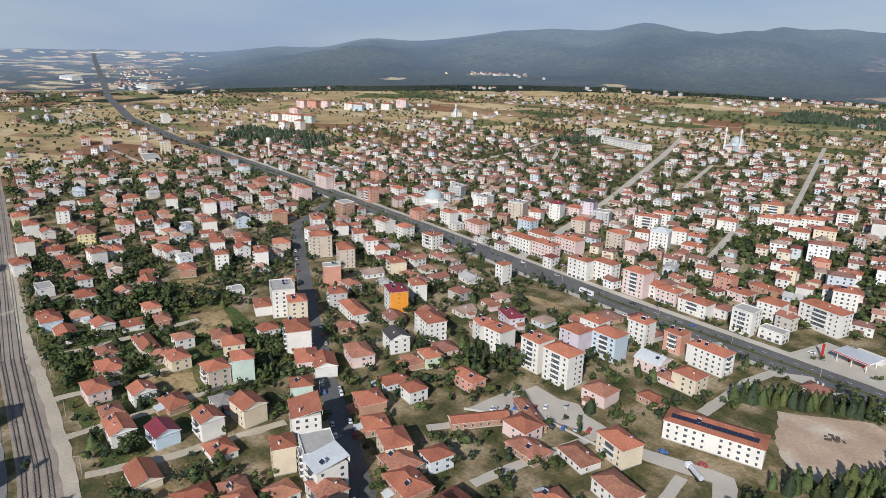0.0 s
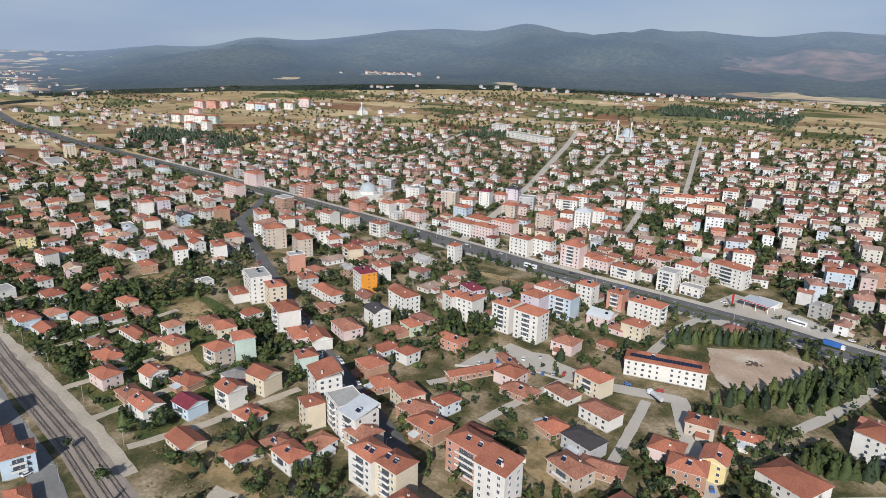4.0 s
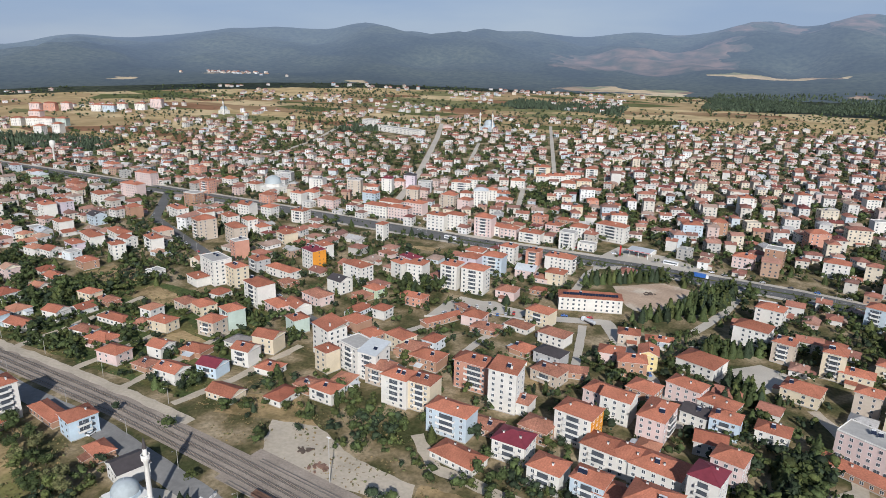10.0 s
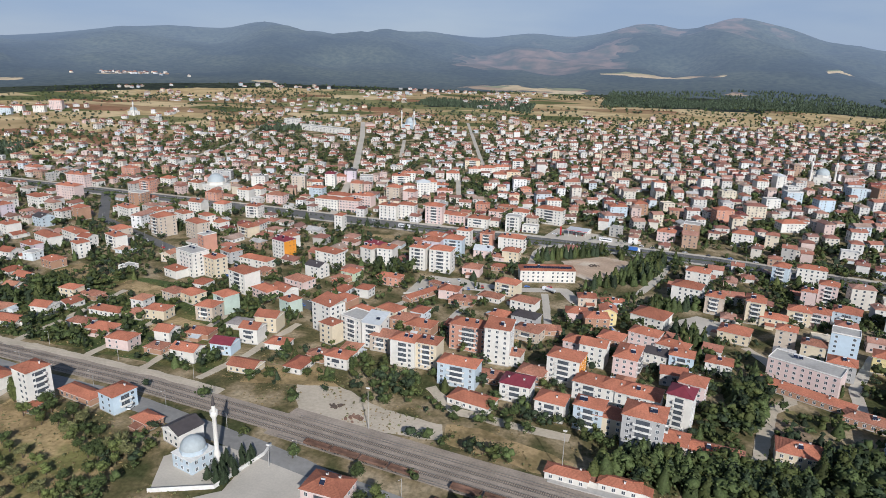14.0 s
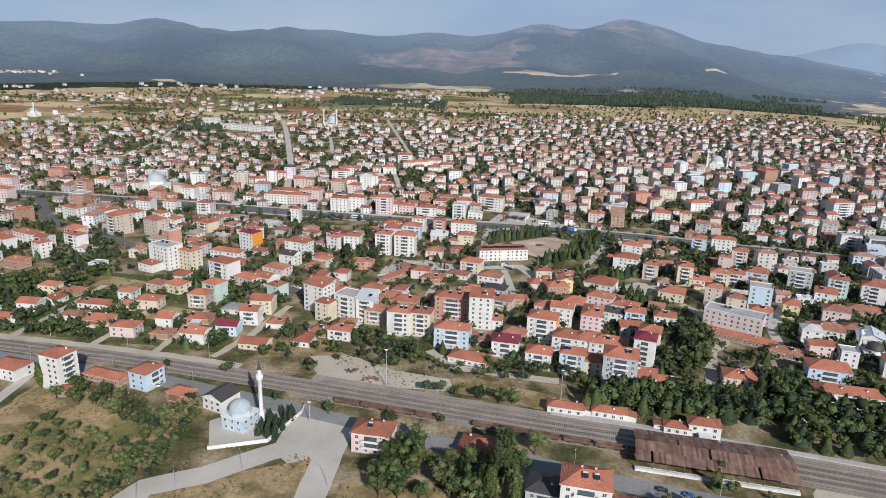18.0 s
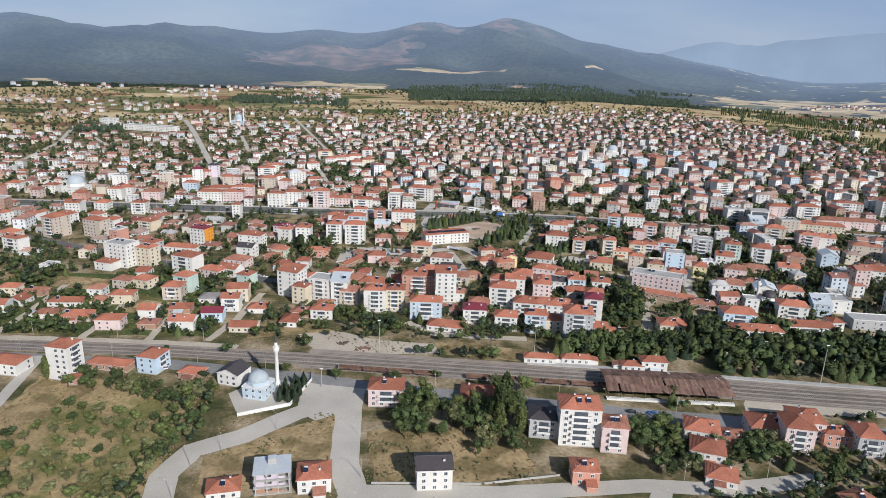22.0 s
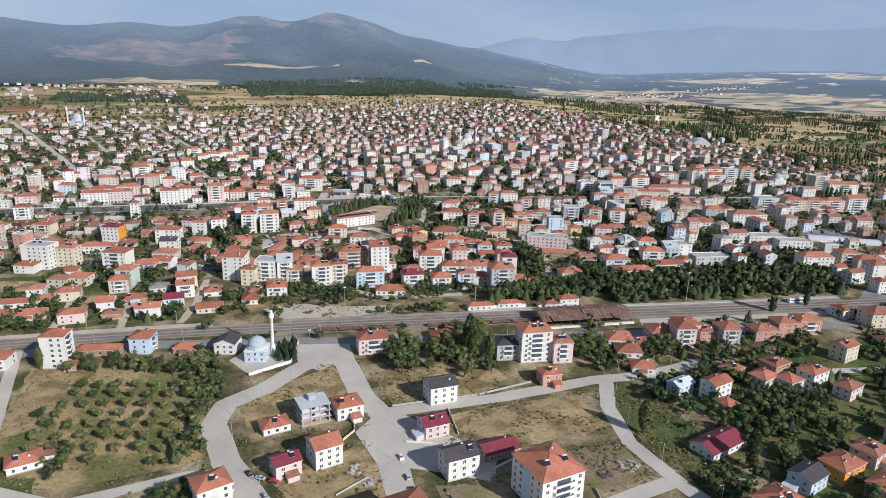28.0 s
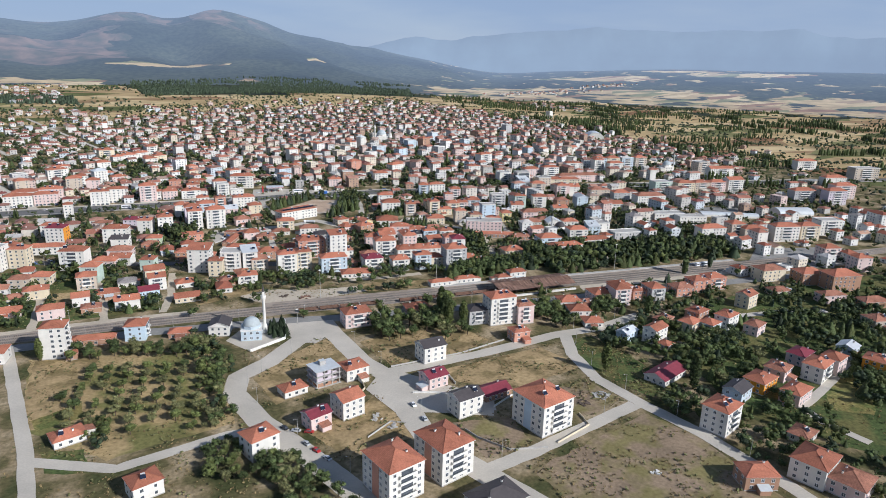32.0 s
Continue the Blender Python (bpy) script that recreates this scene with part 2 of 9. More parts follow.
def by_island(m, lo, hi, tint=None):
    """Lets each loose piece of a joined mesh differ: in brightness, and in colour where a tint is given."""
    nt = m.node_tree
    b = nt.nodes["Principled BSDF"]
    src = b.inputs["Base Color"].links[0].from_socket
    geo = nt.nodes.new("ShaderNodeNewGeometry")
    rnd_out = geo.outputs["Random Per Island"]
    if tint:
        ramp = nt.nodes.new("ShaderNodeValToRGB")
        ramp.color_ramp.interpolation = 'CONSTANT'
        els = ramp.color_ramp.elements
        while len(els) < len(tint):
            els.new(0.5)
        for k, (p, c) in enumerate(tint):
            els[k].position = p
            els[k].color = (*c, 1)
        nt.links.new(rnd_out, ramp.inputs[0])
        nt.links.new(ramp.outputs[0], src.node.inputs[6])
        return m
    r = nt.nodes.new("ShaderNodeMapRange")
    r.inputs["To Min"].default_value, r.inputs["To Max"].default_value = lo, hi
    nt.links.new(rnd_out, r.inputs[0])
    comb = nt.nodes.new("ShaderNodeCombineColor")
    for k in range(3):
        nt.links.new(r.outputs[0], comb.inputs[k])
    mix = nt.nodes.new("ShaderNodeMix")
    mix.data_type = 'RGBA'
    mix.blend_type = 'MULTIPLY'
    mix.inputs[0].default_value = 1.0
    nt.links.new(src, mix.inputs[6])
    nt.links.new(comb.outputs[0], mix.inputs[7])
    nt.links.new(mix.outputs[2], b.inputs["Base Color"])
    return m


M["wall_far"] = by_island(mat("far_plaster", (0.6, 0.58, 0.54), 0.9, 0.2, vary=0.06, scale=0.8, stain=0.12, stain_scale=0.12), 0, 1, (
    (0.0, (0.58, 0.56, 0.525)), (0.33, (0.55, 0.51, 0.45)), (0.52, (0.60, 0.53, 0.42)), (0.63, (0.55, 0.43, 0.39)), (0.72, (0.49, 0.53, 0.56)),
    (0.80, (0.42, 0.40, 0.37)), (0.88, (0.38, 0.26, 0.19)), (0.93, (0.70, 0.69, 0.67))))
M["roof_far"] = by_island(mat("far_clay_tiles", (0.36, 0.15, 0.10), 0.88, 0.2, vary=0.2, scale=0.9, stain=0.2, stain_scale=0.15), 0, 1, (
    (0.0, (0.345, 0.15, 0.105)), (0.3, (0.27, 0.125, 0.095)), (0.5, (0.37, 0.20, 0.15)), (0.66, (0.23, 0.125, 0.10)), (0.78, (0.35, 0.25, 0.20)), (0.9, (0.44, 0.42, 0.40)), (0.95, (0.20, 0.07, 0.06))))


def leaf_mat(name, c, rand=0.25):
    return by_island(mat(name, c, 0.75, 0.2, vary=0.45, scale=1.4, stain=0.15, stain_scale=0.1, rand=rand), 0.55, 1.5)


M["leaf"] = leaf_mat("broad_leaves", (0.056, 0.074, 0.026))
M["leaf_light"] = leaf_mat("light_leaves", (0.088, 0.104, 0.033))
M["leaf_dark"] = leaf_mat("dark_conifer_leaves", (0.030, 0.043, 0.022))
# lighter, greyer copy of the dark leaves: distance haze put into the colour
M["leaf_far_haze"] = leaf_mat("hazed_far_leaves", (0.044, 0.060, 0.036))
M["leaf_straw"] = leaf_mat("dry_grass_blades", (0.27, 0.20, 0.095))
M["leaf_dry"] = leaf_mat("dusty_leaves", (0.13, 0.13, 0.055))


def ramp_node(nt, stops, const=False):
    r = nt.nodes.new("ShaderNodeValToRGB")
    if const:
        r.color_ramp.interpolation = 'CONSTANT'
    while len(r.color_ramp.elements) < len(stops):
        r.color_ramp.elements.new(0.5)
    for k, (p, c) in enumerate(stops):
        r.color_ramp.elements[k].position = p
        r.color_ramp.elements[k].color = (*c, 1)
    return r


def ground_material(far=False):
    """Gardens and dry grass in the town, a patchwork of fields round it, pine woods on the slopes."""
    m = bpy.data.materials.new("open_ground")
    m.use_nodes = True
    nt = m.node_tree
    b = nt.nodes["Principled BSDF"]
    b.inputs["Roughness"].default_value = 0.95
    b.inputs["Specular IOR Level"].default_value = 0.1
    geo = nt.nodes.new("ShaderNodeNewGeometry")
    L = nt.links.new

    def noise_at(sc, detail=4, dist=0.0):
        n = nt.nodes.new("ShaderNodeTexNoise")
        n.inputs["Scale"].default_value = sc
        n.inputs["Detail"].default_value = detail
        n.inputs["Distortion"].default_value = dist
        L(geo.outputs["Position"], n.inputs["Vector"])
        return n.outputs[0]

    def mixed(f, a, c, mode='MIX'):
        x = nt.nodes.new("ShaderNodeMix")
        x.data_type = 'RGBA'
        x.blend_type = mode
        if isinstance(f, float):
            x.inputs[0].default_value = f
        else:
            L(f, x.inputs[0])
        L(a, x.inputs[6])
        L(c, x.inputs[7])
        return x.outputs[2]

    # gardens
    g0 = ramp_node(nt, ((0.36, (0.068, 0.074, 0.032)), (0.46, (0.13, 0.112, 0.056)), (0.54, (0.25, 0.195, 0.118)), (0.67, (0.40, 0.32, 0.22))))
    L(noise_at(0.05, 9), g0.inputs[0])
    grit = ramp_node(nt, ((0.3, (0.66, 0.68, 0.62)), (0.7, (1.28, 1.25, 1.2))))
    L(noise_at(0.55, 6), grit.inputs[0])
    gm = mixed(1.0, g0.outputs[0], grit.outputs[0], 'MULTIPLY')
    # fields: long plots
    mp = nt.nodes.new("ShaderNodeMapping")
    mp.inputs["Rotation"].default_value = (0, 0, 0.35)
    mp.inputs["Scale"].default_value = (0.0052, 0.0135, 0.0)
    L(geo.outputs["Position"], mp.inputs["Vector"])
    v = nt.nodes.new("ShaderNodeTexVoronoi")
    v.inputs["Scale"].default_value = 1.0
    v.inputs["Randomness"].default_value = 0.8
    L(mp.outputs[0], v.inputs["Vector"])
    sep = nt.nodes.new("ShaderNodeSeparateColor")
    L(v.outputs["Color"], sep.inputs[0])
    fld = ramp_node(nt, ((0.0, (0.46, 0.34, 0.18)), (0.25, (0.40, 0.29, 0.155)), (0.45, (0.52, 0.40, 0.23)), (0.62, (0.30, 0.20, 0.11)), (0.72, (0.25, 0.135, 0.075)),
                         (0.80, (0.20, 0.19, 0.085)), (0.9, (0.12, 0.13, 0.05))), True)
    L(sep.outputs[0], fld.inputs[0])
    spot = ramp_node(nt, ((0.35, (0.8, 0.8, 0.75)), (0.6, (1.15, 1.15, 1.15))))
    L(noise_at(0.02, 6), spot.inputs[0])
    fld2 = mixed(1.0, fld.outputs[0], spot.outputs[0], 'MULTIPLY')
    # woods
    w0 = ramp_node(nt, ((0.34, (0.018, 0.026, 0.020)), (0.66, (0.050, 0.061, 0.044))))
    L(noise_at(0.045, 8), w0.inputs[0])
    tone = ramp_node(nt, ((0.38, (0.55, 0.62, 0.68)), (0.62, (1.35, 1.25, 1.1))))
    L(noise_at(0.0024, 5), tone.inputs[0])
    w = mixed(1.0, w0.outputs[0], tone.outputs[0], 'MULTIPLY')
    # masks from attributes of the sheet
    at = nt.nodes.new("ShaderNodeAttribute")
    at.attribute_name = "cover"
    sp = nt.nodes.new("ShaderNodeSeparateColor")
    L(at.outputs["Color"], sp.inputs[0])

    def mask(socket, sc, amount):
        a = nt.nodes.new("ShaderNodeMath")
        a.operation = 'MULTIPLY_ADD'
        L(noise_at(sc, 5), a.inputs[0])
        a.inputs[1].default_value = amount
        L(socket, a.inputs[2])
        r = nt.nodes.new("ShaderNodeMapRange")
        r.inputs["From Min"].default_value, r.inputs["From Max"].default_value = amount * 0.5 + 0.47, amount * 0.5 + 0.53
        L(a.outputs[0], r.inputs[0])
        return r.outputs[0]

    c = mixed(mask(sp.outputs[0], 0.006, 0.5), gm, fld2)
    c = mixed(mask(sp.outputs[1], 0.009, 1.4), c, w)
    # bare burnt slopes
    heath = ramp_node(nt, ((0.36, (0.17, 0.115, 0.085)), (0.5, (0.105, 0.08, 0.06)), (0.64, (0.05, 0.056, 0.04))))
    L(noise_at(0.012, 8), heath.inputs[0])
    c = mixed(mask(sp.outputs[2], 0.006, 2.0), c, heath.outputs[0])
    L(c, b.inputs["Base Color"])
    bn = nt.nodes.new("ShaderNodeBump")
    bn.inputs["Strength"].default_value = 0.5
    bn.inputs["Distance"].default_value = 0.5
    L(noise_at(0.4, 5), bn.inputs["Height"])
    L(bn.outputs[0], b.inputs["Normal"])
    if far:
        # haze painted onto the hills as a blue emission, stronger with distance
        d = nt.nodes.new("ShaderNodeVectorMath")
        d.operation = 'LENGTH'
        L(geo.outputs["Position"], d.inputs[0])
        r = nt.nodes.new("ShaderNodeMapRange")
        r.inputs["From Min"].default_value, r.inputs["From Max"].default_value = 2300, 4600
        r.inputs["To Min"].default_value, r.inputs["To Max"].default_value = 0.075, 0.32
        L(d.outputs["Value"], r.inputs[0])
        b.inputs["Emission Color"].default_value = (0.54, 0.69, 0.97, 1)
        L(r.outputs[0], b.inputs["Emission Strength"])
    return m


M["ground"] = ground_material()
# copy for the far hills, its haze painted in as surface glow
M["far_ground_haze"] = ground_material(True)
# mountain haze imitated by a bluish base colour and an even blue emission
M["far_haze_glow"] = mat("far_mountain_haze_glow", (0.06, 0.08, 0.09), 1.0, 0.0, vary=0.1, scale=0.01, stain=0.2, stain_scale=0.003)
M["far_haze_glow"].node_tree.nodes["Principled BSDF"].inputs["Emission Color"].default_value = (0.62, 0.76, 1.0, 1)
M["far_haze_glow"].node_tree.nodes["Principled BSDF"].inputs["Emission Strength"].default_value = 0.38


# ---- shaping helpers ----
def sm(a, b, x):
    t = min(1.0, max(0.0, (x - a) / (b - a)))
    return t * t * (3 - 2 * t)


# azimuth from +y to +x in degrees, half width, crest height in metres
CRESTS = ((-95, 7.5, 43), (-85, 6.8, 38), (-76, 6.0, 69), (-68, 5.2, 38), (-61, 5.2, 105), (-54, 3.8, 150), (-49, 3.8, 91), (-44, 4.9, 164), (-37.5, 4.9, 202), (-31, 3.8, 225), (-26, 3.8, 134),
          (-21, 4.5, 201), (-15, 4.5, 191), (-9, 3.8, 206), (-4, 3.8, 151), (1, 4.3, 286), (6.8, 3.2, 282), (11, 3.0, 227), (15, 3.0, 158), (19, 3.8, 111), (24, 6.0, 125), (36, 6.0, 60), (46, 8.0, 105), (57, 8.0, 95),
          (68, 9.0, 111), (80, 9.0, 88), (95, 9.0, 61))


def ground(x, y):
    """The height of the ground: level at the railway, rising to the hills."""
    s = max(0.0, y - 650)
    z = 0.033 * (s * s / (s + 150)) * (1 - 0.8 * sm(400, 1300, x)) * (1 - 0.5 * sm(2000, 2600, y))
    z = min(z, 48)
    r = math.hypot(x, y - 150)
    if r > 1900:
        az = math.degrees(math.atan2(x, y - 150))
        h = sum(c * math.exp(-((az - a) / w) ** 2) for a, w, c in CRESTS)
        k = sm(1950, 4400, r)
        rough = noise.fractal(Vector((x * 0.0013, y * 0.0013, 0.3)), 0.9, 2.1, 6)
        side = sm(-80, -62, az) if az < 0 else 1 - 0.75 * sm(20, 32, az)
        z += h * (0.62 * k + 0.38 * k * k) + rough * 70 * sm(2500, 3300, r) * side * (1 - 0.9 * sm(3900, 4350, r)) * (1 if abs(az) < 100 else 0)
        # the plain that the highway follows west: no hills, a slow rise to a low hazy rim
        west = 1 - sm(-72, -61, az)
        if west > 0:
            flat = 74 * (max(0.0, r - 1900) / 2800) ** 1.25 + (38 + 14 * noise.noise(Vector((az * 0.25, 3.0, 0.0)))) * sm(4250, 4700, r)
            z = z * (1 - west) + flat * west
    return z


def mesh(name, verts, faces, mats, idx=None, smooth=False):
    me = bpy.data.meshes.new(name)
    me.from_pydata(verts, [], faces)
    for m in mats:
        me.materials.append(m)
    if idx is not None:
        me.polygons.foreach_set("material_index", idx)
    if smooth:
        me.polygons.foreach_set("use_smooth", [True] * len(me.polygons))
    me.update()
    return me


class Build:
    """Gathers quads and boxes of one mesh, with a material for each face."""

    def __init__(self):
        self.v, self.f, self.i, self.m = [], [], [], []

    def mat(self, key):
        if key not in self.m:
            self.m.append(key)
        return self.m.index(key)

    def face(self, pts, key):
        n = len(self.v)
        self.v += [tuple(p) for p in pts]
        self.f.append(tuple(range(n, n + len(pts))))
        self.i.append(self.mat(key))

    def box(self, x0, x1, y0, y1, z0, z1, key, top=None, bottom=True):
        n = len(self.v)
        self.v += [(x0, y0, z0), (x1, y0, z0), (x1, y1, z0), (x0, y1, z0), (x0, y0, z1), (x1, y0, z1), (x1, y1, z1), (x0, y1, z1)]
        fs = [(0, 1, 5, 4), (1, 2, 6, 5), (2, 3, 7, 6), (3, 0, 4, 7), (4, 5, 6, 7)] + ([(3, 2, 1, 0)] if bottom else [])
        k = self.mat(key)
        for a, q in enumerate(fs):
            self.f.append(tuple(n + c for c in q))
            self.i.append(self.mat(top) if top and a == 4 else k)

    def tube(self, p, q, r0, r1, key, sides=8, cap=True):
        p, q = Vector(p), Vector(q)
        d = (q - p).normalized()
        a = d.orthogonal().normalized()
        c = d.cross(a)
        n = len(self.v)
        for o, r in ((p, r0), (q, r1)):
            for s in range(sides):
                t = 2 * math.pi * s / sides
                self.v.append(tuple(o + a * (r * math.cos(t)) + c * (r * math.sin(t))))
        k = self.mat(key)
        for s in range(sides):
            e = (s + 1) % sides
            self.f.append((n + s, n + e, n + sides + e, n + sides + s))
            self.i.append(k)
        if cap:
            self.f.append(tuple(n + sides + s for s in range(sides)))
            self.i.append(k)
            self.f.append(tuple(n + s for s in reversed(range(sides))))
            self.i.append(k)

    def lathe(self, cx, cy, prof, key, sides=20):
        """A turned shape: prof is rows of (radius, height)."""
        n = len(self.v)
        for r, z in prof:
            for s in range(sides):
                t = 2 * math.pi * s / sides
                self.v.append((cx + r * math.cos(t), cy + r * math.sin(t), z))
        k = self.mat(key)
        for a in range(len(prof) - 1):
            for s in range(sides):
                e = (s + 1) % sides
                self.f.append((n + a * sides + s, n + a * sides + e, n + (a + 1) * sides + e, n + (a + 1) * sides + s))
                self.i.append(k)

    def done(self, name, smooth=False):
        return mesh(name, self.v, self.f, [M[k] for k in self.m], self.i, smooth)


def part(name, b, parent, label="", smooth=False):
    """Links a Build or a ready mesh as one part of a thing."""
    ob = new(name, b.done(name, smooth) if isinstance(b, Build) else b)
    ob.parent = parent
    if label:
        ob["label"] = label
    return ob


def thing(name, m, label, category, group="", kind="", data=None):
    ob = new(name, data)
    ob.matrix_world = m
    return tagged(ob, label, category, group, kind)


TAKEN = []      # footprints: x, y, radius
CELLS = {}      # the same, by squares of 30 m


def take(q):
    TAKEN.append(q)
    reach = int((q[2] + 16) // 30) + 1
    i, j = int(q[0] // 30), int(q[1] // 30)
    for a in range(-reach, reach + 1):
        for c in range(-reach, reach + 1):
            CELLS.setdefault((i + a, j + c), []).append(q)


ROADS = []      # x0, y0, x1, y1, half width


def free(x, y, r, roads=True):
    for a, b, c in CELLS.get((int(x // 30), int(y // 30)), ()):
        if (a - x) ** 2 + (b - y) ** 2 < (c + r) ** 2:
            return False
    return not (roads and near_road(x, y, r))


def near_road(x, y, r):
    for x0, y0, x1, y1, h in ROADS:
        dx, dy = x1 - x0, y1 - y0
        t = ((x - x0) * dx + (y - y0) * dy) / (dx * dx + dy * dy + 1e-9)
        t = min(1.0, max(0.0, t))
        if (x0 + t * dx - x) ** 2 + (y0 + t * dy - y) ** 2 < (h + r) ** 2:
            return True
    return False


# ---- the ground, one sheet to the horizon ----
# dry fields inside the woods: azimuth, half width, distance, half depth
CLEARINGS = ((2.2, 5.6, 2850, 60), (-5.0, 2.6, 2470, 90), (-11.0, 3.6, 2480, 100), (8.3, 1.6, 2500, 35), (-41, 3.2, 2700, 50), (-31, 1.6, 2420, 40), (-50, 2.6, 2560, 60), (14.5, 1.2, 3150, 60), (33, 3.5, 3000, 70), (45, 5, 2900, 80), (41, 4, 3600, 120), (52, 4, 3900, 120), (60, 4, 2800, 80), (47, 3, 4100, 60))

# pine plantations on the plain, in the same terms
PLANTED = ((-12, 5.2, 1740, 85), (-55, 5.2, 1150, 62), (-29, 2.0, 1240, 40))


def build_ground(name, radii, key, label):
    verts, faces, cover = [], [], []
    N = 540
    for r in radii:
        for s in range(N):
            a = 2 * math.pi * s / N
            x, y = r * math.sin(a), 150 + r * math.cos(a)
            verts.append((x, y, ground(x, y)))
            az = math.degrees(a if a < math.pi else a - 2 * math.pi)
            town = sm(-1000, -500, x) * (1 - sm(700, 1000, x)) * sm(-140, 20, y + 0.2 * abs(x)) * (1 - sm(1150, 1750, y - 0.25 * x))
            start = 2230 if az < -15 else 2230 + 170 * sm(-15, -9, az) - 570 * sm(-3, 1, az) + 13 * max(0, az)
            wood = 0.92 * sm(start - 90, start + 20, r) * sm(-72, -58, az) * (1 - sm(21, 27, az))
            for ca, da, cr_, dr in CLEARINGS:
                wood -= 0.66 * math.exp(-(((az - ca) / da) ** 2 + ((r - cr_) / dr) ** 2) ** 1.5)
            for ca, da, cr_, dr in PLANTED:
                wood += math.exp(-(((az - ca) / da) ** 2 + ((r - cr_) / dr) ** 2) ** 3)
            if az < -58:
                wood += (0.47 + 0.10 * sm(2300, 3000, r)) * sm(1500, 2000, r) * (1 - sm(-72, -58, az))
            if az > 21:
                wood += (0.43 * sm(1300, 2200, r) + 0.25 * sm(2800, 3200, r)) * sm(21, 27, az)
            heath = 1.1 * sm(2950, 3080, r) * (1 - sm(3450, 3700, r)) * math.exp(-((az + 8) / 7) ** 4) + 0.55 * sm(3400, 3700, r) * math.exp(-((az - 4) / 11) ** 2)
            cover.append((1 - town, min(0.95, wood), min(1.0, heath), 1.0))
    for k in range(len(radii) - 1):
        for s in range(N):
            e = (s + 1) % N
            faces.append((k * N + e, (k + 1) * N + e, (k + 1) * N + s, k * N + s))
    me = mesh(name, verts, faces, [M[key]], None, True)
    ca = me.color_attributes.new("cover", 'FLOAT_COLOR', 'POINT')
    ca.data.foreach_set("color", [c for q in cover for c in q])
    tagged(new(name, me), label, "hills" if name != "ground" else "ground", kind="structure")


NEAR_RINGS = [0.5] + [12 * 1.085 ** k for k in range(62)] + [1950 + 45 * k for k in range(10)]
NEAR_RINGS = sorted(r for r in NEAR_RINGS if r <= 2360)
build_ground("ground", NEAR_RINGS, "ground", "dry grass, gardens and fields rising to wooded slopes")
build_ground("backdrop_hills", [NEAR_RINGS[-1]] + [2400 + 42 * k for k in range(55)] + [4730], "far_ground_haze", "distant wooded hills with haze painted on as a blue glow")


def far_mountains():
    """A range beyond the valley, its blue haze painted on as glow."""
    verts, faces = [], []
    n = 220
    for k in range(n + 1):
        az = 8 + 112 * k / n
        h = 290 + 90 * math.exp(-((az - 38) / 9) ** 2) + 85 * math.exp(-((az - 52) / 9) ** 2) + 60 * math.exp(-((az - 68) / 12) ** 2) + 45 * noise.fractal(Vector((az * 0.16, 1.0, 0.0)), 1.0, 2.0, 5)
        h *= sm(9, 24, az) * (1 - sm(100, 120, az))
        for r, f in ((4500, -0.05), (4640, 0.55), (4735, 1.0), (4760, 0.9)):
            a = radians(az)
            verts.append((r * math.sin(a), 150 + r * math.cos(a), max(-40, h * f)))
        if k:
            for j in range(3):
                o = 4 * (k - 1) + j
                faces.append((o, o + 4, o + 5, o + 1))
    tagged(new("backdrop_mountains", mesh("backdrop_mountains", verts, faces, [M["far_haze_glow"]], None, True)), "mountains on the horizon with blue haze painted on as glow", "mountains", kind="structure")


far_mountains()


def strip(name, pts, width, key, label, category="road", lift=0.06, kind="structure", note=True, step=25.0, ragged=0.0):
    """A flat band along a line of points, laid on the ground."""
    P = []
    for (x0, y0), (x1, y1) in zip(pts, pts[1:]):
        n = max(1, int(math.hypot(x1 - x0, y1 - y0) / step))
        P += [(x0 + (x1 - x0) * k / n, y0 + (y1 - y0) * k / n) for k in range(n)]
        if note:
            ROADS.append((x0, y0, x1, y1, width / 2))
    P.append(pts[-1])
    verts, faces = [], []
    for k, (x, y) in enumerate(P):
        a, b = P[max(0, k - 1)], P[min(len(P) - 1, k + 1)]
        dx, dy = b[0] - a[0], b[1] - a[1]
        l = math.hypot(dx, dy) or 1
        nx, ny = -dy / l * width / 2, dx / l * width / 2
        for sx in (1, -1):
            worn = 1 + ragged * noise.noise(Vector((x * 0.13, y * 0.13, 4.0 * sx))) / width
            px, py = x + sx * nx * worn, y + sx * ny * worn
            g = ground(px, py)
            verts.append((px, py, g + lift + (0.35 if g > 0.4 else 0) + 0.0014 * max(0.0, math.hypot(x, y) - 1700)))
        if k:
            n = 2 * k
            faces.append((n - 2, n - 1, n + 1, n))
    ob = new(name, mesh(name, verts, faces, [M[key]]))
    return tagged(ob, label, category, kind=kind)


def plot(name, pts, key, label, lift=0.03, category="ground"):
    """A patch of ground with its own cover, in outline; unpaved ones have a worn, uneven edge."""
    rim = []
    soft = 0.0 if key in ("paving", "old_asphalt") else 1.5
    for (x0, y0), (x1, y1) in zip(pts, pts[1:] + pts[:1]):
        n = max(1, int(math.hypot(x1 - x0, y1 - y0) / 3.0)) if soft and math.hypot(x0, y0) < 800 else 1
        for k in range(n):
            x, y = x0 + (x1 - x0) * k / n, y0 + (y1 - y0) * k / n
            rim.append((x + soft * noise.noise(Vector((x * 0.16, y * 0.16, 2.0))), y + soft * noise.noise(Vector((x * 0.16, y * 0.16, 7.0)))))
    ob = new(name, mesh(name, [(x, y, ground(x, y) + lift) for x, y in rim], [tuple(range(len(rim)))], [M[key]]))
    return tagged(ob, label, category, kind="structure")


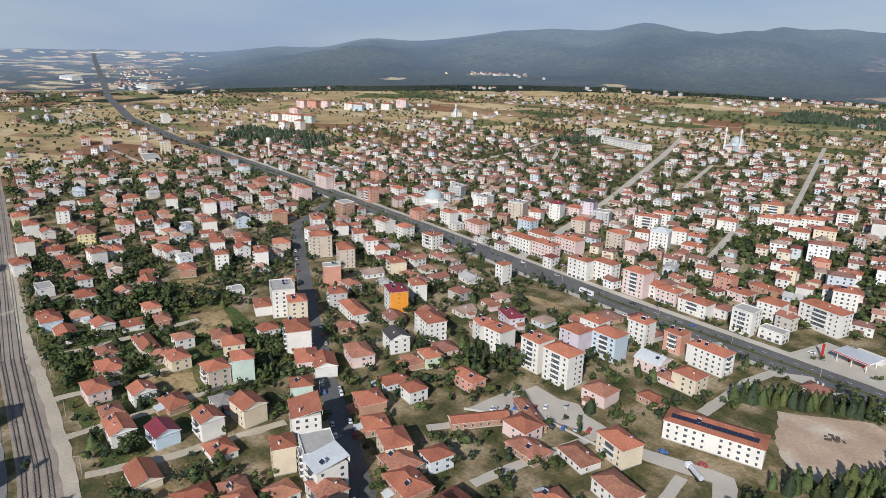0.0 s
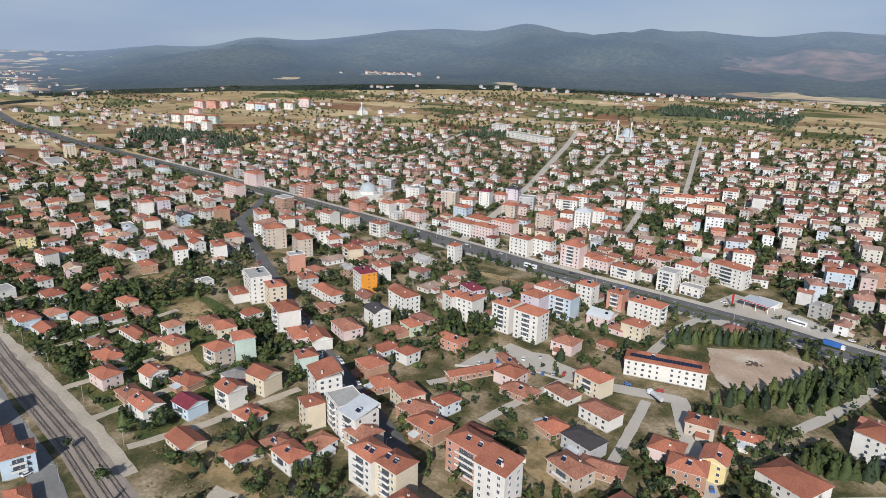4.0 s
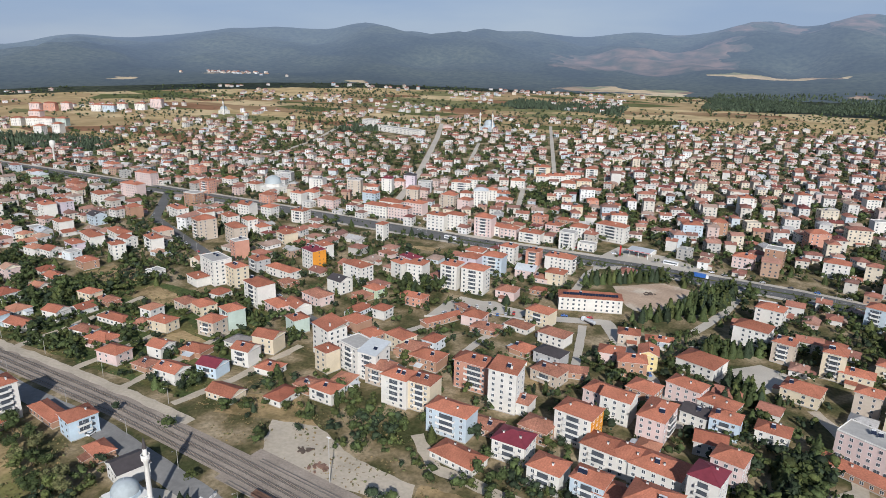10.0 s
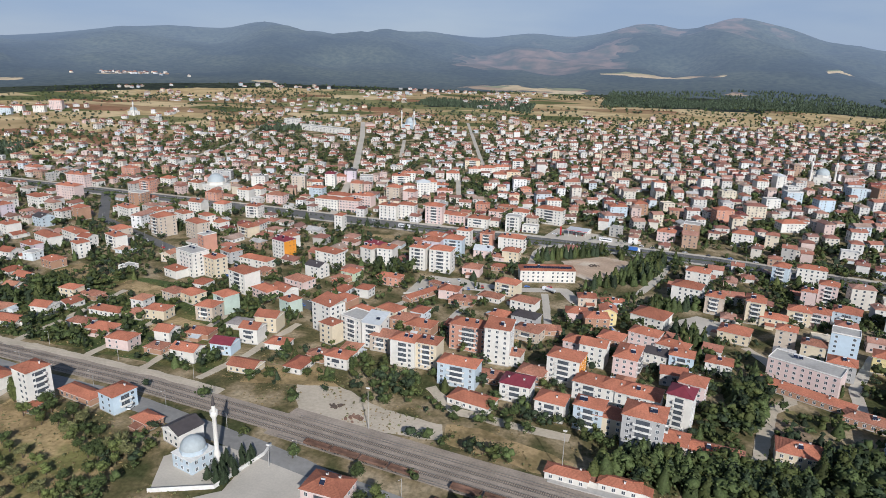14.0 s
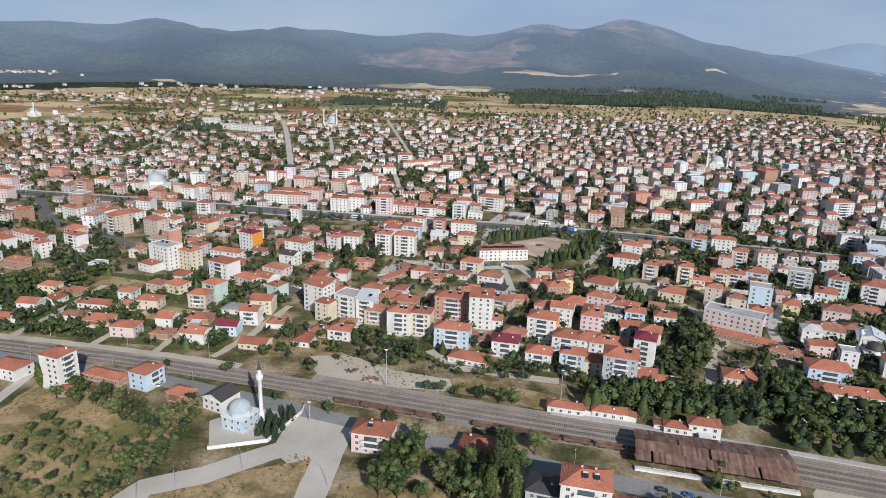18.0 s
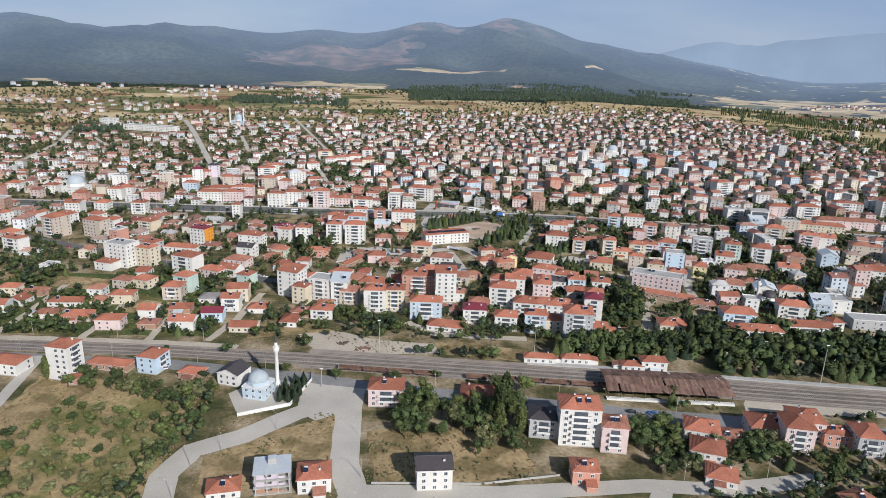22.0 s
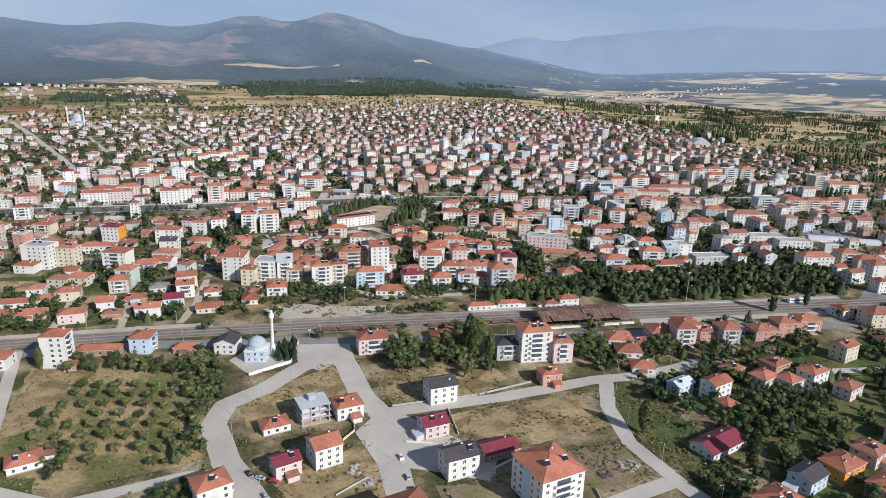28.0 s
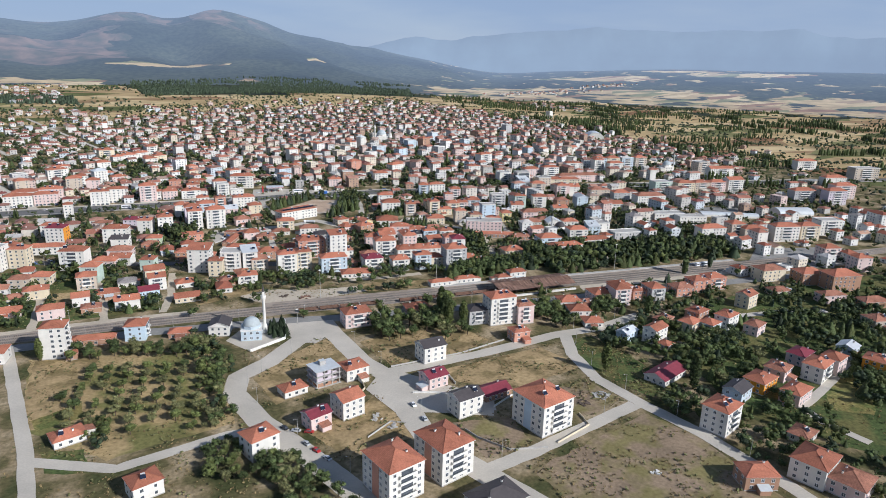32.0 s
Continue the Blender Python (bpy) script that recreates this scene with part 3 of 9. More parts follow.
# ---- roads and railway ----
HIGHWAY = [(-4350, 1290), (-3200, 1056), (-2190, 852), (-2114, 834), (-1445, 724), (-1081, 704), (-862, 705), (-652, 705), (-384, 698), (-216, 691), (-99, 687), (50, 686), (150, 678), (240, 661), (500, 612), (900, 520), (1500, 350)]
strip("highway", HIGHWAY, 21, "asphalt", "wide grey asphalt dual carriageway through the town", lift=0.08)
RAIL = [(-1500, 460), (-600, 385), (-251, 353), (-138, 347), (-54, 338), (29, 328), (98, 320), (208, 304), (400, 280), (800, 235), (1500, 150)]
strip("railway_bed", RAIL, 15, "ballast", "brown ballast bed of a railway line", "railway", lift=0.10)
STREETS = {
    "main_street": (10, "asphalt", [(-20, 428), (-44, 441), (-95, 461), (-137, 477), (-209, 508), (-303, 551), (-412, 602), (-500, 698)]),
    "avenue": (9, "paving", [(-215, 700), (-298, 935), (-420, 1230), (-499, 1408)]),
    "station_road": (10.5, "old_asphalt", [(-330, 348), (-190, 334), (-135, 331), (-60, 318), (-20, 308), (40, 298), (100, 286), (200, 272), (300, 258), (420, 240)]),
    "rail_side_lane": (5.5, "gravel", [(-420, 372), (-281, 362), (-200, 360), (-143, 357), (-100, 353)]),
    "new_road": (12, "paving", [(-30, 300), (-30, 287), (-27, 243), (-21, 224), (-24, 205), (-26, 159), (-18, 134), (-6, 100), (0, 40)]),
    "curved_road": (11.5, "paving", [(-30, 300), (-54, 282), (-73, 263), (-91, 252), (-96, 235), (-90, 205), (-75, 163), (-66, 135), (-55, 100)]),
    "cross_road": (8.5, "paving", [(-20, 226), (37, 226), (93, 231), (125, 229), (165, 236)]),
    "east_road": (7.5, "paving", [(100, 231), (86, 205), (79, 175), (83, 144), (89, 114), (91, 70), (90, 0)]),
    "short_road": (7.5, "paving", [(-15, 130), (9, 133), (79, 146)]),
    "villa_road": (7, "paving", [(-25, 188), (15, 172)]),
    "west_lane": (6, "paving", [(-201, 338), (-182, 220), (-175, 150)]),
    "orchard_lane": (6, "paving", [(-182, 212), (-149, 192), (-105, 199), (-84, 196)]),
    "garden_lane": (5, "gravel", [(-243, 357), (-242, 390), (-246, 450)]),
    "garden_lane_b": (5, "gravel", [(-191, 360), (-190, 422)]),
    "garden_lane_c": (5, "gravel", [(-153, 357), (-153, 400), (-158, 448)]),
    "garden_lane_d": (5, "gravel", [(-119, 360), (-112, 391), (-107, 440)]),
    "garden_lane_e": (5, "gravel", [(-324, 355), (-336, 388), (-333, 440)]),
    "lane_f": (5, "paving", [(-64, 488), (-55, 508), (-46, 524)]),
    "lane_g": (5, "paving", [(-22, 478), (-20, 498), (-13, 545)]),
    "lane_h": (6, "paving", [(6, 600), (4, 649), (7, 668), (25, 680)]),
    "lane_i": (5, "paving", [(38, 490), (32, 523), (27, 548)]),
    "lane_j": (6, "paving", [(90, 570), (105, 617), (112, 652), (114, 672)]),
    "lane_k": (6, "gravel", [(143, 378), (155, 426), (166, 438), (163, 480), (152, 500)]),
    "lane_l": (6, "gravel", [(66, 369), (38, 371), (12, 374), (-6, 392)]),
    "lane_m": (6, "paving", [(222, 512), (200, 464), (197, 440)]),
    "lane_n": (5, "paving", [(153, 76), (150, 98), (154, 110), (183, 118), (235, 136)]),
    "lane_o": (6, "paving", [(225, 208), (264, 201), (292, 190)]),
    "field_road": (6, "gravel", [(-1000, 578), (-862, 582), (-797, 589), (-700, 600)]),
    "north_street": (6, "paving", [(-137, 1022), (-286, 1479)]),
    "north_street_b": (6, "paving", [(-117, 826), (-149, 935), (-137, 1022)]),
    "north_street_c": (5, "paving", [(-149, 906), (-33, 956)]),
    "north_street_d": (7, "paving", [(-560, 940), (-590, 1090), (-663, 1281)]),
    "north_street_e": (6, "paving", [(-273, 1046), (-328, 1206)]),
    "north_street_f": (6, "paving", [(-350, 1380), (-274, 1323), (-120, 1345)]),
    "north_street_g": (6, "paving", [(-496, 1060), (-564, 1152)]),
    "market_street": (9, "paving", [(-61, 552), (5, 548), (39, 560), (52, 535), (63, 517), (77, 494), (95, 452)]),
}
for k, (nm, (wd, ky, pts)) in enumerate(STREETS.items()):
    strip(nm, pts, wd, ky, "pale worn street" if "asphalt" not in ky else "dark asphalt street", lift=0.12 + 0.006 * k, step=25.0 if pts[0][1] > 800 else 4.0, ragged=0.0 if ky == "asphalt" else 2.6 if ky == "gravel" else 0.9)


# ---- houses ----
FLOOR = 2.9


def windows(b, w, d, floors, sides="snew", shop=False):
    for side in sides:
        ln = w if side in "sn" else d
        n = max(1, int((ln - 1.0) / 3.5))
        for f in range(floors):
            z0 = f * FLOOR + 1.1
            for k in range(n):
                if (k * 5 + int(w * 3 + d * 7) + len(side) + "snew".index(side)) % 6 == 0 and not shop:
                    continue
                c = (k + 0.5) / n * (ln - 1.0) - (ln - 1.0) / 2
                hw, hh = ((0.5, 0.75, 0.62)[(k + int(w)) % 3], 1.3) if not (shop and f == 0) else (1.25, 1.7)
                if shop and f == 0:
                    z0 = 0.5
                for grow, off, key in ((0.09, 0.03, "frame"), (0.0, 0.05, "glass")):
                    a0, a1, y0, y1 = c - hw - grow, c + hw + grow, z0 - grow, z0 + hh + grow
                    if side == "s":
                        q = [(a0, -d / 2 - off, y0), (a1, -d / 2 - off, y0), (a1, -d / 2 - off, y1), (a0, -d / 2 - off, y1)]
                    elif side == "n":
                        q = [(a1, d / 2 + off, y0), (a0, d / 2 + off, y0), (a0, d / 2 + off, y1), (a1, d / 2 + off, y1)]
                    elif side == "e":
                        q = [(w / 2 + off, a0, y0), (w / 2 + off, a1, y0), (w / 2 + off, a1, y1), (w / 2 + off, a0, y1)]
                    else:
                        q = [(-w / 2 - off, a1, y0), (-w / 2 - off, a0, y0), (-w / 2 - off, a0, y1), (-w / 2 - off, a1, y1)]
                    b.face(q, key)


def roof_build(w, d, h, kind, key, over=0.55, pitch=0.42):
    b = Build()
    W, D = w / 2 + over, d / 2 + over
    lo, t = h, 0.14
    if kind == "flat":
        b.box(-W + over * 0.7, W - over * 0.7, -D + over * 0.7, D - over * 0.7, lo, lo + 0.2, "concrete")
        for q in ((-W + over, W - over, -D + over, -D + over + 0.18), (-W + over, W - over, D - over - 0.18, D - over), (-W + over, -W + over + 0.18, -D + over + 0.18, D - over - 0.18), (W - over - 0.18, W - over, -D + over + 0.18, D - over - 0.18)):
            b.box(*q, lo + 0.2, lo + 0.75, "trim")
        return b
    if kind == "shed":
        rise = pitch * 0.5 * d
        b.face([(-W, -D, lo + t), (W, -D, lo + t), (W, D, lo + t + rise), (-W, D, lo + t + rise)], key)
        b.face([(-W, D, lo + rise), (W, D, lo + rise), (W, -D, lo), (-W, -D, lo)], "trim")
        b.face([(-W, -D, lo), (W, -D, lo), (W, -D, lo + t), (-W, -D, lo + t)], "trim")
        for s in (1, -1):
            q = [(s * W, -D, lo), (s * W, D, lo + rise), (s * W, D, lo + rise + t), (s * W, -D, lo + t)]
            b.face(q if s > 0 else q[::-1], "trim")
            q = [(s * w / 2, -d / 2, h), (s * w / 2, d / 2, h), (s * w / 2, d / 2, h + rise)]
        b.face([(W, D, lo), (-W, D, lo), (-W, D, lo + rise + t), (W, D, lo + rise + t)], "trim")
        return b
    long_x = w >= d
    A, B = (W, D) if long_x else (D, W)
    rise = B * pitch
    R = max(0.3, A - B) if kind == "hip" else A
    put = (lambda x, y, z: (x, y, z)) if long_x else (lambda x, y, z: (-y, x, z))
    z0, z1 = lo + t, lo + t + rise
    e = [(-A, -B), (A, -B), (A, B), (-A, B)]
    b.face([put(-A, -B, z0), put(A, -B, z0), put(R, 0, z1), put(-R, 0, z1)], key)
    b.face([put(A, B, z0), put(-A, B, z0), put(-R, 0, z1), put(R, 0, z1)], key)
    if kind == "hip":
        b.face([put(A, -B, z0), put(A, B, z0), put(R, 0, z1)], key)
        b.face([put(-A, B, z0), put(-A, -B, z0), put(-R, 0, z1)], key)
    else:
        # gable ends in plaster under the tiles
        for s in (1, -1):
            g = A - over
            q = [put(s * g, -B + over * 0.9, lo), put(s * g, B - over * 0.9, lo), put(s * g, 0, z1 - 0.25)]
            b.face(q if s > 0 else q[::-1], "GABLE")
            q = [put(s * A, -B, z0 - 0.16), put(s * A, -B, z0), put(s * A, 0, z1), put(s * A, 0, z1 - 0.16)]
            b.face(q, "trim")
            q = [put(s * A, B, z0 - 0.16), put(s * A, B, z0), put(s * A, 0, z1), put(s * A, 0, z1 - 0.16)]
            b.face(q, "trim")
    for k in range(4):
        (xa, ya), (xb, yb) = e[k], e[(k + 1) % 4]
        if kind == "hip" or k in (0, 2):
            b.face([put(xa, ya, lo), put(xb, yb, lo), put(xb, yb, z0), put(xa, ya, z0)], "trim")
    b.face([put(*q, lo) for q in reversed(e)], "trim")
    # ridge caps
    b.tube(put(-R, 0, z1), put(R, 0, z1), 0.14, 0.14, key, 5)
    if kind == "hip":
        for sx in (1, -1):
            for sy in (1, -1):
                b.tube(put(sx * R, 0, z1), put(sx * A, sy * B, z0), 0.12, 0.12, key, 4, False)
    return b


MESHES = {}


def cached(key, make):
    if key not in MESHES:
        MESHES[key] = make()
    return MESHES[key]


def chimney_mesh():
    b = Build()
    b.box(-0.35, 0.35, -0.3, 0.3, -0.9, 1.0, "trim")
    b.box(-0.45, 0.45, -0.4, 0.4, 1.0, 1.12, "concrete")
    b.box(-0.3, 0.3, -0.25, 0.25, 1.12, 1.3, "roof_dark")
    return b.done("chimney")


def heater_mesh():
    b = Build()
    b.face([(-1.0, -0.9, 0.15), (1.0, -0.9, 0.15), (1.0, 0.5, 1.1), (-1.0, 0.5, 1.1)], "panel")
    b.face([(-1.0, 0.5, 1.05), (1.0, 0.5, 1.05), (1.0, -0.9, 0.1), (-1.0, -0.9, 0.1)], "trim")
    b.tube((-0.8, 0.75, 1.35), (0.8, 0.75, 1.35), 0.3, 0.3, "tank", 10)
    for s in (-0.8, 0.8):
        b.tube((s, 0.75, -0.6), (s, 0.75, 1.2), 0.04, 0.04, "trim", 4)
        b.tube((s, -0.8, -0.6), (s, -0.8, 0.2), 0.04, 0.04, "trim", 4)
    return b.done("solar_water_heater")


def window_mesh(hw=0.65, hh=1.4):
    """A frame with a middle bar and two panes set back in it, all one piece."""
    t, y0, y1 = 0.09, -0.10, -0.04
    xs = (-hw - t, -hw, -0.04, 0.04, hw, hw + t)
    zs = (-t, 0.0, hh, hh + t)
    b = Build()
    fr, gl = b.mat("frame"), b.mat("glass")
    front = {}
    for i, x in enumerate(xs):
        for k, z in enumerate(zs):
            front[i, k] = len(b.v)
            b.v.append((x, y0, z))

    def add(q, m):
        b.f.append(tuple(q))
        b.i.append(m)

    for i in range(5):
        for k in range(3):
            q = [front[i, k], front[i + 1, k], front[i + 1, k + 1], front[i, k + 1]]
            if k == 1 and i in (1, 3):
                back = []
                for c in q:
                    back.append(len(b.v))
                    b.v.append((b.v[c][0], y1, b.v[c][2]))
                for j in range(4):
                    e = (j + 1) % 4
                    add((q[j], q[e], back[e], back[j]), fr)
                add(back, gl)
            else:
                add(q, fr)
    rim = [front[i, 0] for i in range(6)] + [front[5, k] for k in (1, 2, 3)] + [front[i, 3] for i in (4, 3, 2, 1, 0)] + [front[0, k] for k in (2, 1)]
    wall = []
    for c in rim:
        wall.append(len(b.v))
        b.v.append((b.v[c][0], 0.0, b.v[c][2]))
    for j in range(len(rim)):
        e = (j + 1) % len(rim)
        add((rim[e], rim[j], wall[j], wall[e]), fr)
    return b.done("window")


def balcony_mesh(wd, dp=1.3, key="trim"):
    b = Build()
    b.box(-wd / 2, wd / 2, -dp, 0, -0.16, 0.0, "trim")
    b.box(-wd / 2, wd / 2, -dp, -dp + 0.1, 0.0, 0.85, key)
    b.box(-wd / 2, -wd / 2 + 0.1, -dp + 0.1, 0, 0.0, 0.85, key)
    b.box(wd / 2 - 0.1, wd / 2, -dp + 0.1, 0, 0.0, 0.85, key)
    b.tube((-wd / 2, -dp + 0.05, 0.98), (wd / 2, -dp + 0.05, 0.98), 0.035, 0.035, "rail", 4)
    b.face([(-wd * 0.36, -0.03, 0.05), (wd * 0.36, -0.03, 0.05), (wd * 0.36, -0.03, 2.15), (-wd * 0.36, -0.03, 2.15)], "glass")
    return b.done("balcony")


SIDE = {"s": 0, "e": 90, "n": 180, "w": 270}
WORD = {"white": "white", "cream": "cream", "pink": "pink", "blue": "light blue", "grey": "grey", "yellow": "yellow", "salmon": "dark red", "orange": "orange", "brick": "bare brick",
        "lilac": "lilac", "mint": "pale green", "beige": "beige", "paleblue": "pale blue", "green": "pale green", "any": "plastered"}
ROOFWORD = {"roof": "red clay tile", "roof_old": "faded clay tile", "roof_dark": "dark sheet", "roof_maroon": "maroon sheet", "roof_metal": "pale metal sheet", "roof_any": "red tile"}
NUM = {1: "one", 2: "two", 3: "three", 4: "four", 5: "five", 6: "six", 7: "seven", 8: "eight"}


def house(x, y, w, d, rot, floors, wall="white", roof="hip", tile="roof", detail=2, balc="", win="snew", shop=False, extra="", chim=1, heat=0, keep=1.0, base=0.0, pitch=0.42, note="", side_paint="", stripe=""):
    """One house. detail 2: windows and balconies as parts of their own; 1: in the wall's mesh."""
    h = floors * FLOOR + 0.5
    z = ground(x, y) + base
    m = pose(x, y, z, 0, 0, rot)
    nm = "apartment_building" if floors >= 4 else "house"
    lab = "%s-storey %s %s with %s" % (NUM.get(floors, "tall"), WORD[wall], "apartment block" if floors >= 4 else "house", {"flat": "a flat concrete roof"}.get(roof, "a %s roof" % ROOFWORD[tile]))
    if note:
        lab += " " + note
    ob = thing(nm, m, lab, "building")
    take((x, y, 0.5 * math.hypot(w, d) * 0.82))
    rnd = random.Random(int(x * 7 + y * 13))
    wk = "wall_" + wall

    def walls():
        b = Build()
        b.box(-w / 2, w / 2, -d / 2, d / 2, -1.5, h, wk)
        b.box(-w / 2 - 0.06, w / 2 + 0.06, -d / 2 - 0.06, d / 2 + 0.06, -1.5, 0.45, "concrete")
        if detail < 2:
            windows(b, w, d, floors, win, shop)
        else:
            windows(b, w, d, floors, [s for s in win if s == "n"], shop)
        return b.done("wall")

    part("wall", walls() if detail == 2 else cached(("wall", w, d, floors, wall, win, shop), walls), ob)

    def roofs():
        b = roof_build(w, d, h, roof, tile, pitch=pitch)
        b.m = [wk if k == "GABLE" else k for k in b.m]
        return b.done("roof")

    part("roof", cached(("roof", w, d, floors, roof, tile, wall, pitch), roofs), ob)
    rz = h + 0.14 + (min(w, d) / 2 + 0.55) * pitch * 0.55
    if roof == "flat":
        rz = h + 0.5
    if chim:
        for k in range(chim if detail == 2 else min(chim, int(x + y) % 2)):
            c = part("chimney", cached("chimney", chimney_mesh), ob)
            s = (-1) ** k
            if w >= d:
                c.location = (s * rnd.uniform(0.1, 0.3) * w, rnd.choice((-1, 1)) * 0.2 * d, rz)
            else:
                c.location = (rnd.choice((-1, 1)) * 0.2 * w, s * rnd.uniform(0.1, 0.3) * d, rz)
    for k in range(heat):
        c = part("solar_water_heater", cached("heater", heater_mesh), ob, "dark solar panel with a pale water tank")
        c.location = (rnd.uniform(-0.3, 0.3) * w, -0.22 * d if roof != "flat" else 0.1 * d, rz + 0.25)
        c.rotation_euler = (0, 0, radians(-rot))
    if stripe:
        # a coloured band from the ground to the eaves, with a stack of windows
        sd, col = stripe
        r = Matrix.Rotation(radians(SIDE[sd]), 4, 'Z')
        b = Build()
        b.box(-2.2, 2.2, -0.12, 0, 0.4, h, "wall_" + col)
        c = part("painted_band", b, ob, "painted vertical wall band")
        c.matrix_basis = r @ Matrix.Translation((0, -(d if sd in "sn" else w) / 2, 0))
    if side_paint:
        b = Build()
        b.box(w / 2, w / 2 + 0.05, -d / 2, d / 2, 0.5, h, "wall_" + side_paint)
        part("painted_gable_wall", b, ob, "%s painted side wall" % side_paint)
    if floors <= 2 and roof != "flat" and w < 18 and rnd.random() < 0.5:
        aw, ad = rnd.uniform(3.5, 5.5), rnd.uniform(3, 4.5)
        b = Build()
        b.box(-aw / 2, aw / 2, -ad, 0, -1, 2.5, wk)
        b.face([(-aw / 2 - 0.3, -ad - 0.4, 2.52), (aw / 2 + 0.3, -ad - 0.4, 2.52), (aw / 2 + 0.3, 0, 3.3), (-aw / 2 - 0.3, 0, 3.3)], rnd.choice(("roof_old", "roof", "roof_metal")))
        b.face([(-aw / 2 - 0.3, 0, 3.15), (aw / 2 + 0.3, 0, 3.15), (aw / 2 + 0.3, -ad - 0.4, 2.38), (-aw / 2 - 0.3, -ad - 0.4, 2.38)], "trim")
        for sx in (-1, 1):
            b.face([(sx * aw / 2, -ad, 2.5), (sx * aw / 2, 0, 2.5), (sx * aw / 2, 0, 3.2)], wk)
        side = rnd.choice("swe")
        r = Matrix.Rotation(radians(SIDE[side]), 4, 'Z')
        a = part("annex", b, ob, "low lean-to annex")
        a.matrix_basis = r @ Matrix.Translation((rnd.uniform(-2, 2), -(d if side in "sn" else w) / 2, 0))
    if detail >= 1:
        for side in win:
            if side == "n" or (detail == 1 and side not in balc):
                continue
            ln, off = (w, d / 2) if side in "sn" else (d, w / 2)
            n = max(1, int((ln - 1.0) / 3.4))
            r = Matrix.Rotation(radians(SIDE[side]), 4, 'Z')
            has_b = side in balc
            mid = [k for k in range(n) if abs((k + 0.5) / n - 0.5) < 0.26] if has_b else []
            for f in range(floors):
                for k in range(n if detail == 2 else 0):
                    if has_b and k in mid and f > 0:
                        continue
                    if rnd.random() > keep:
                        continue
                    c = (k + 0.5) / n * (ln - 1.0) - (ln - 1.0) / 2
                    sh = shop and f == 0
                    wm = part("window", cached(("win", sh), lambda: window_mesh(1.15, 1.7) if sh else window_mesh()), ob)
                    wm.matrix_basis = r @ Matrix.Translation((c, -off, f * FLOOR + (0.5 if sh else 1.1)))
                if has_b and f > 0:
                    wd = round(max(2.6, ln * 0.46), 1)
                    bm = part("balcony", cached(("balc", wd, wall if rnd.random() < 0.5 else "trim"), lambda: balcony_mesh(wd)), ob)
                    bm.matrix_basis = r @ Matrix.Translation((0, -off, f * FLOOR + 0.2))
    return ob


# ---- trees ----
def crown_points(kind, n, rng):
    if kind == "pine" or kind == "poplar":
        t = rng.random(n) ** 0.8
        a = rng.random(n) * 2 * np.pi
        if kind == "pine":
            r = (1 - t) * 0.5 * (0.55 + 0.45 * rng.random(n)) * (0.8 + 0.2 * np.sin(t * 40))
        else:
            r = 0.17 * np.sin(np.pi * np.clip(t * 0.93 + 0.05, 0, 1)) ** 0.6 * (0.6 + 0.4 * rng.random(n))
        return np.stack([r * np.cos(a), r * np.sin(a), 0.12 + 0.88 * t], 1)
    # broad: lobes of leaves round the limbs
    k = 15
    c = rng.normal(size=(k, 3))
    c /= np.linalg.norm(c, axis=1)[:, None]
    c = c * np.array([0.29, 0.29, 0.21]) * (0.35 + 0.75 * rng.random((k, 1))) + np.array([0, 0, 0.62])
    rad = 0.14 + 0.10 * rng.random(k)
    which = rng.integers(0, k, n)
    v = rng.normal(size=(n, 3))
    v /= np.linalg.norm(v, axis=1)[:, None]
    return c[which] + v * (rad[which] * (0.6 + 0.4 * rng.random(n) ** 0.5))[:, None]


def leaf_quads(P, size, rng, centre):
    """One bent leaf clump at each point, turned at random but facing outwards."""
    n = len(P)
    out = P - centre
    out /= np.linalg.norm(out, axis=1)[:, None] + 1e-6
    nrm = out + 0.7 * rng.normal(size=(n, 3))
    nrm /= np.linalg.norm(nrm, axis=1)[:, None]
    a = np.cross(nrm, rng.normal(size=(n, 3)))
    a /= np.linalg.norm(a, axis=1)[:, None] + 1e-6
    b = np.cross(nrm, a)
    s = size * (0.6 + 0.8 * rng.random((n, 1)))
    q = np.stack([P - a * s, P - b * s * 0.7 + nrm * s * 0.25, P + a * s, P + b * s * 0.8 - nrm * s * 0.1], 1)
    return q.reshape(-1, 3)


PHI = (1 + 5 ** 0.5) / 2
ICO = np.array([(-1, PHI, 0), (1, PHI, 0), (-1, -PHI, 0), (1, -PHI, 0), (0, -1, PHI), (0, 1, PHI), (0, -1, -PHI), (0, 1, -PHI), (PHI, 0, -1), (PHI, 0, 1), (-PHI, 0, -1), (-PHI, 0, 1)]) / (1 + PHI ** 2) ** 0.5
ICO_F = np.array([(0, 11, 5), (0, 5, 1), (0, 1, 7), (0, 7, 10), (0, 10, 11), (1, 5, 9), (5, 11, 4), (11, 10, 2), (10, 7, 6), (7, 1, 8),
                  (3, 9, 4), (3, 4, 2), (3, 2, 6), (3, 6, 8), (3, 8, 9), (4, 9, 5), (2, 4, 11), (6, 2, 10), (8, 6, 7), (9, 8, 1)])


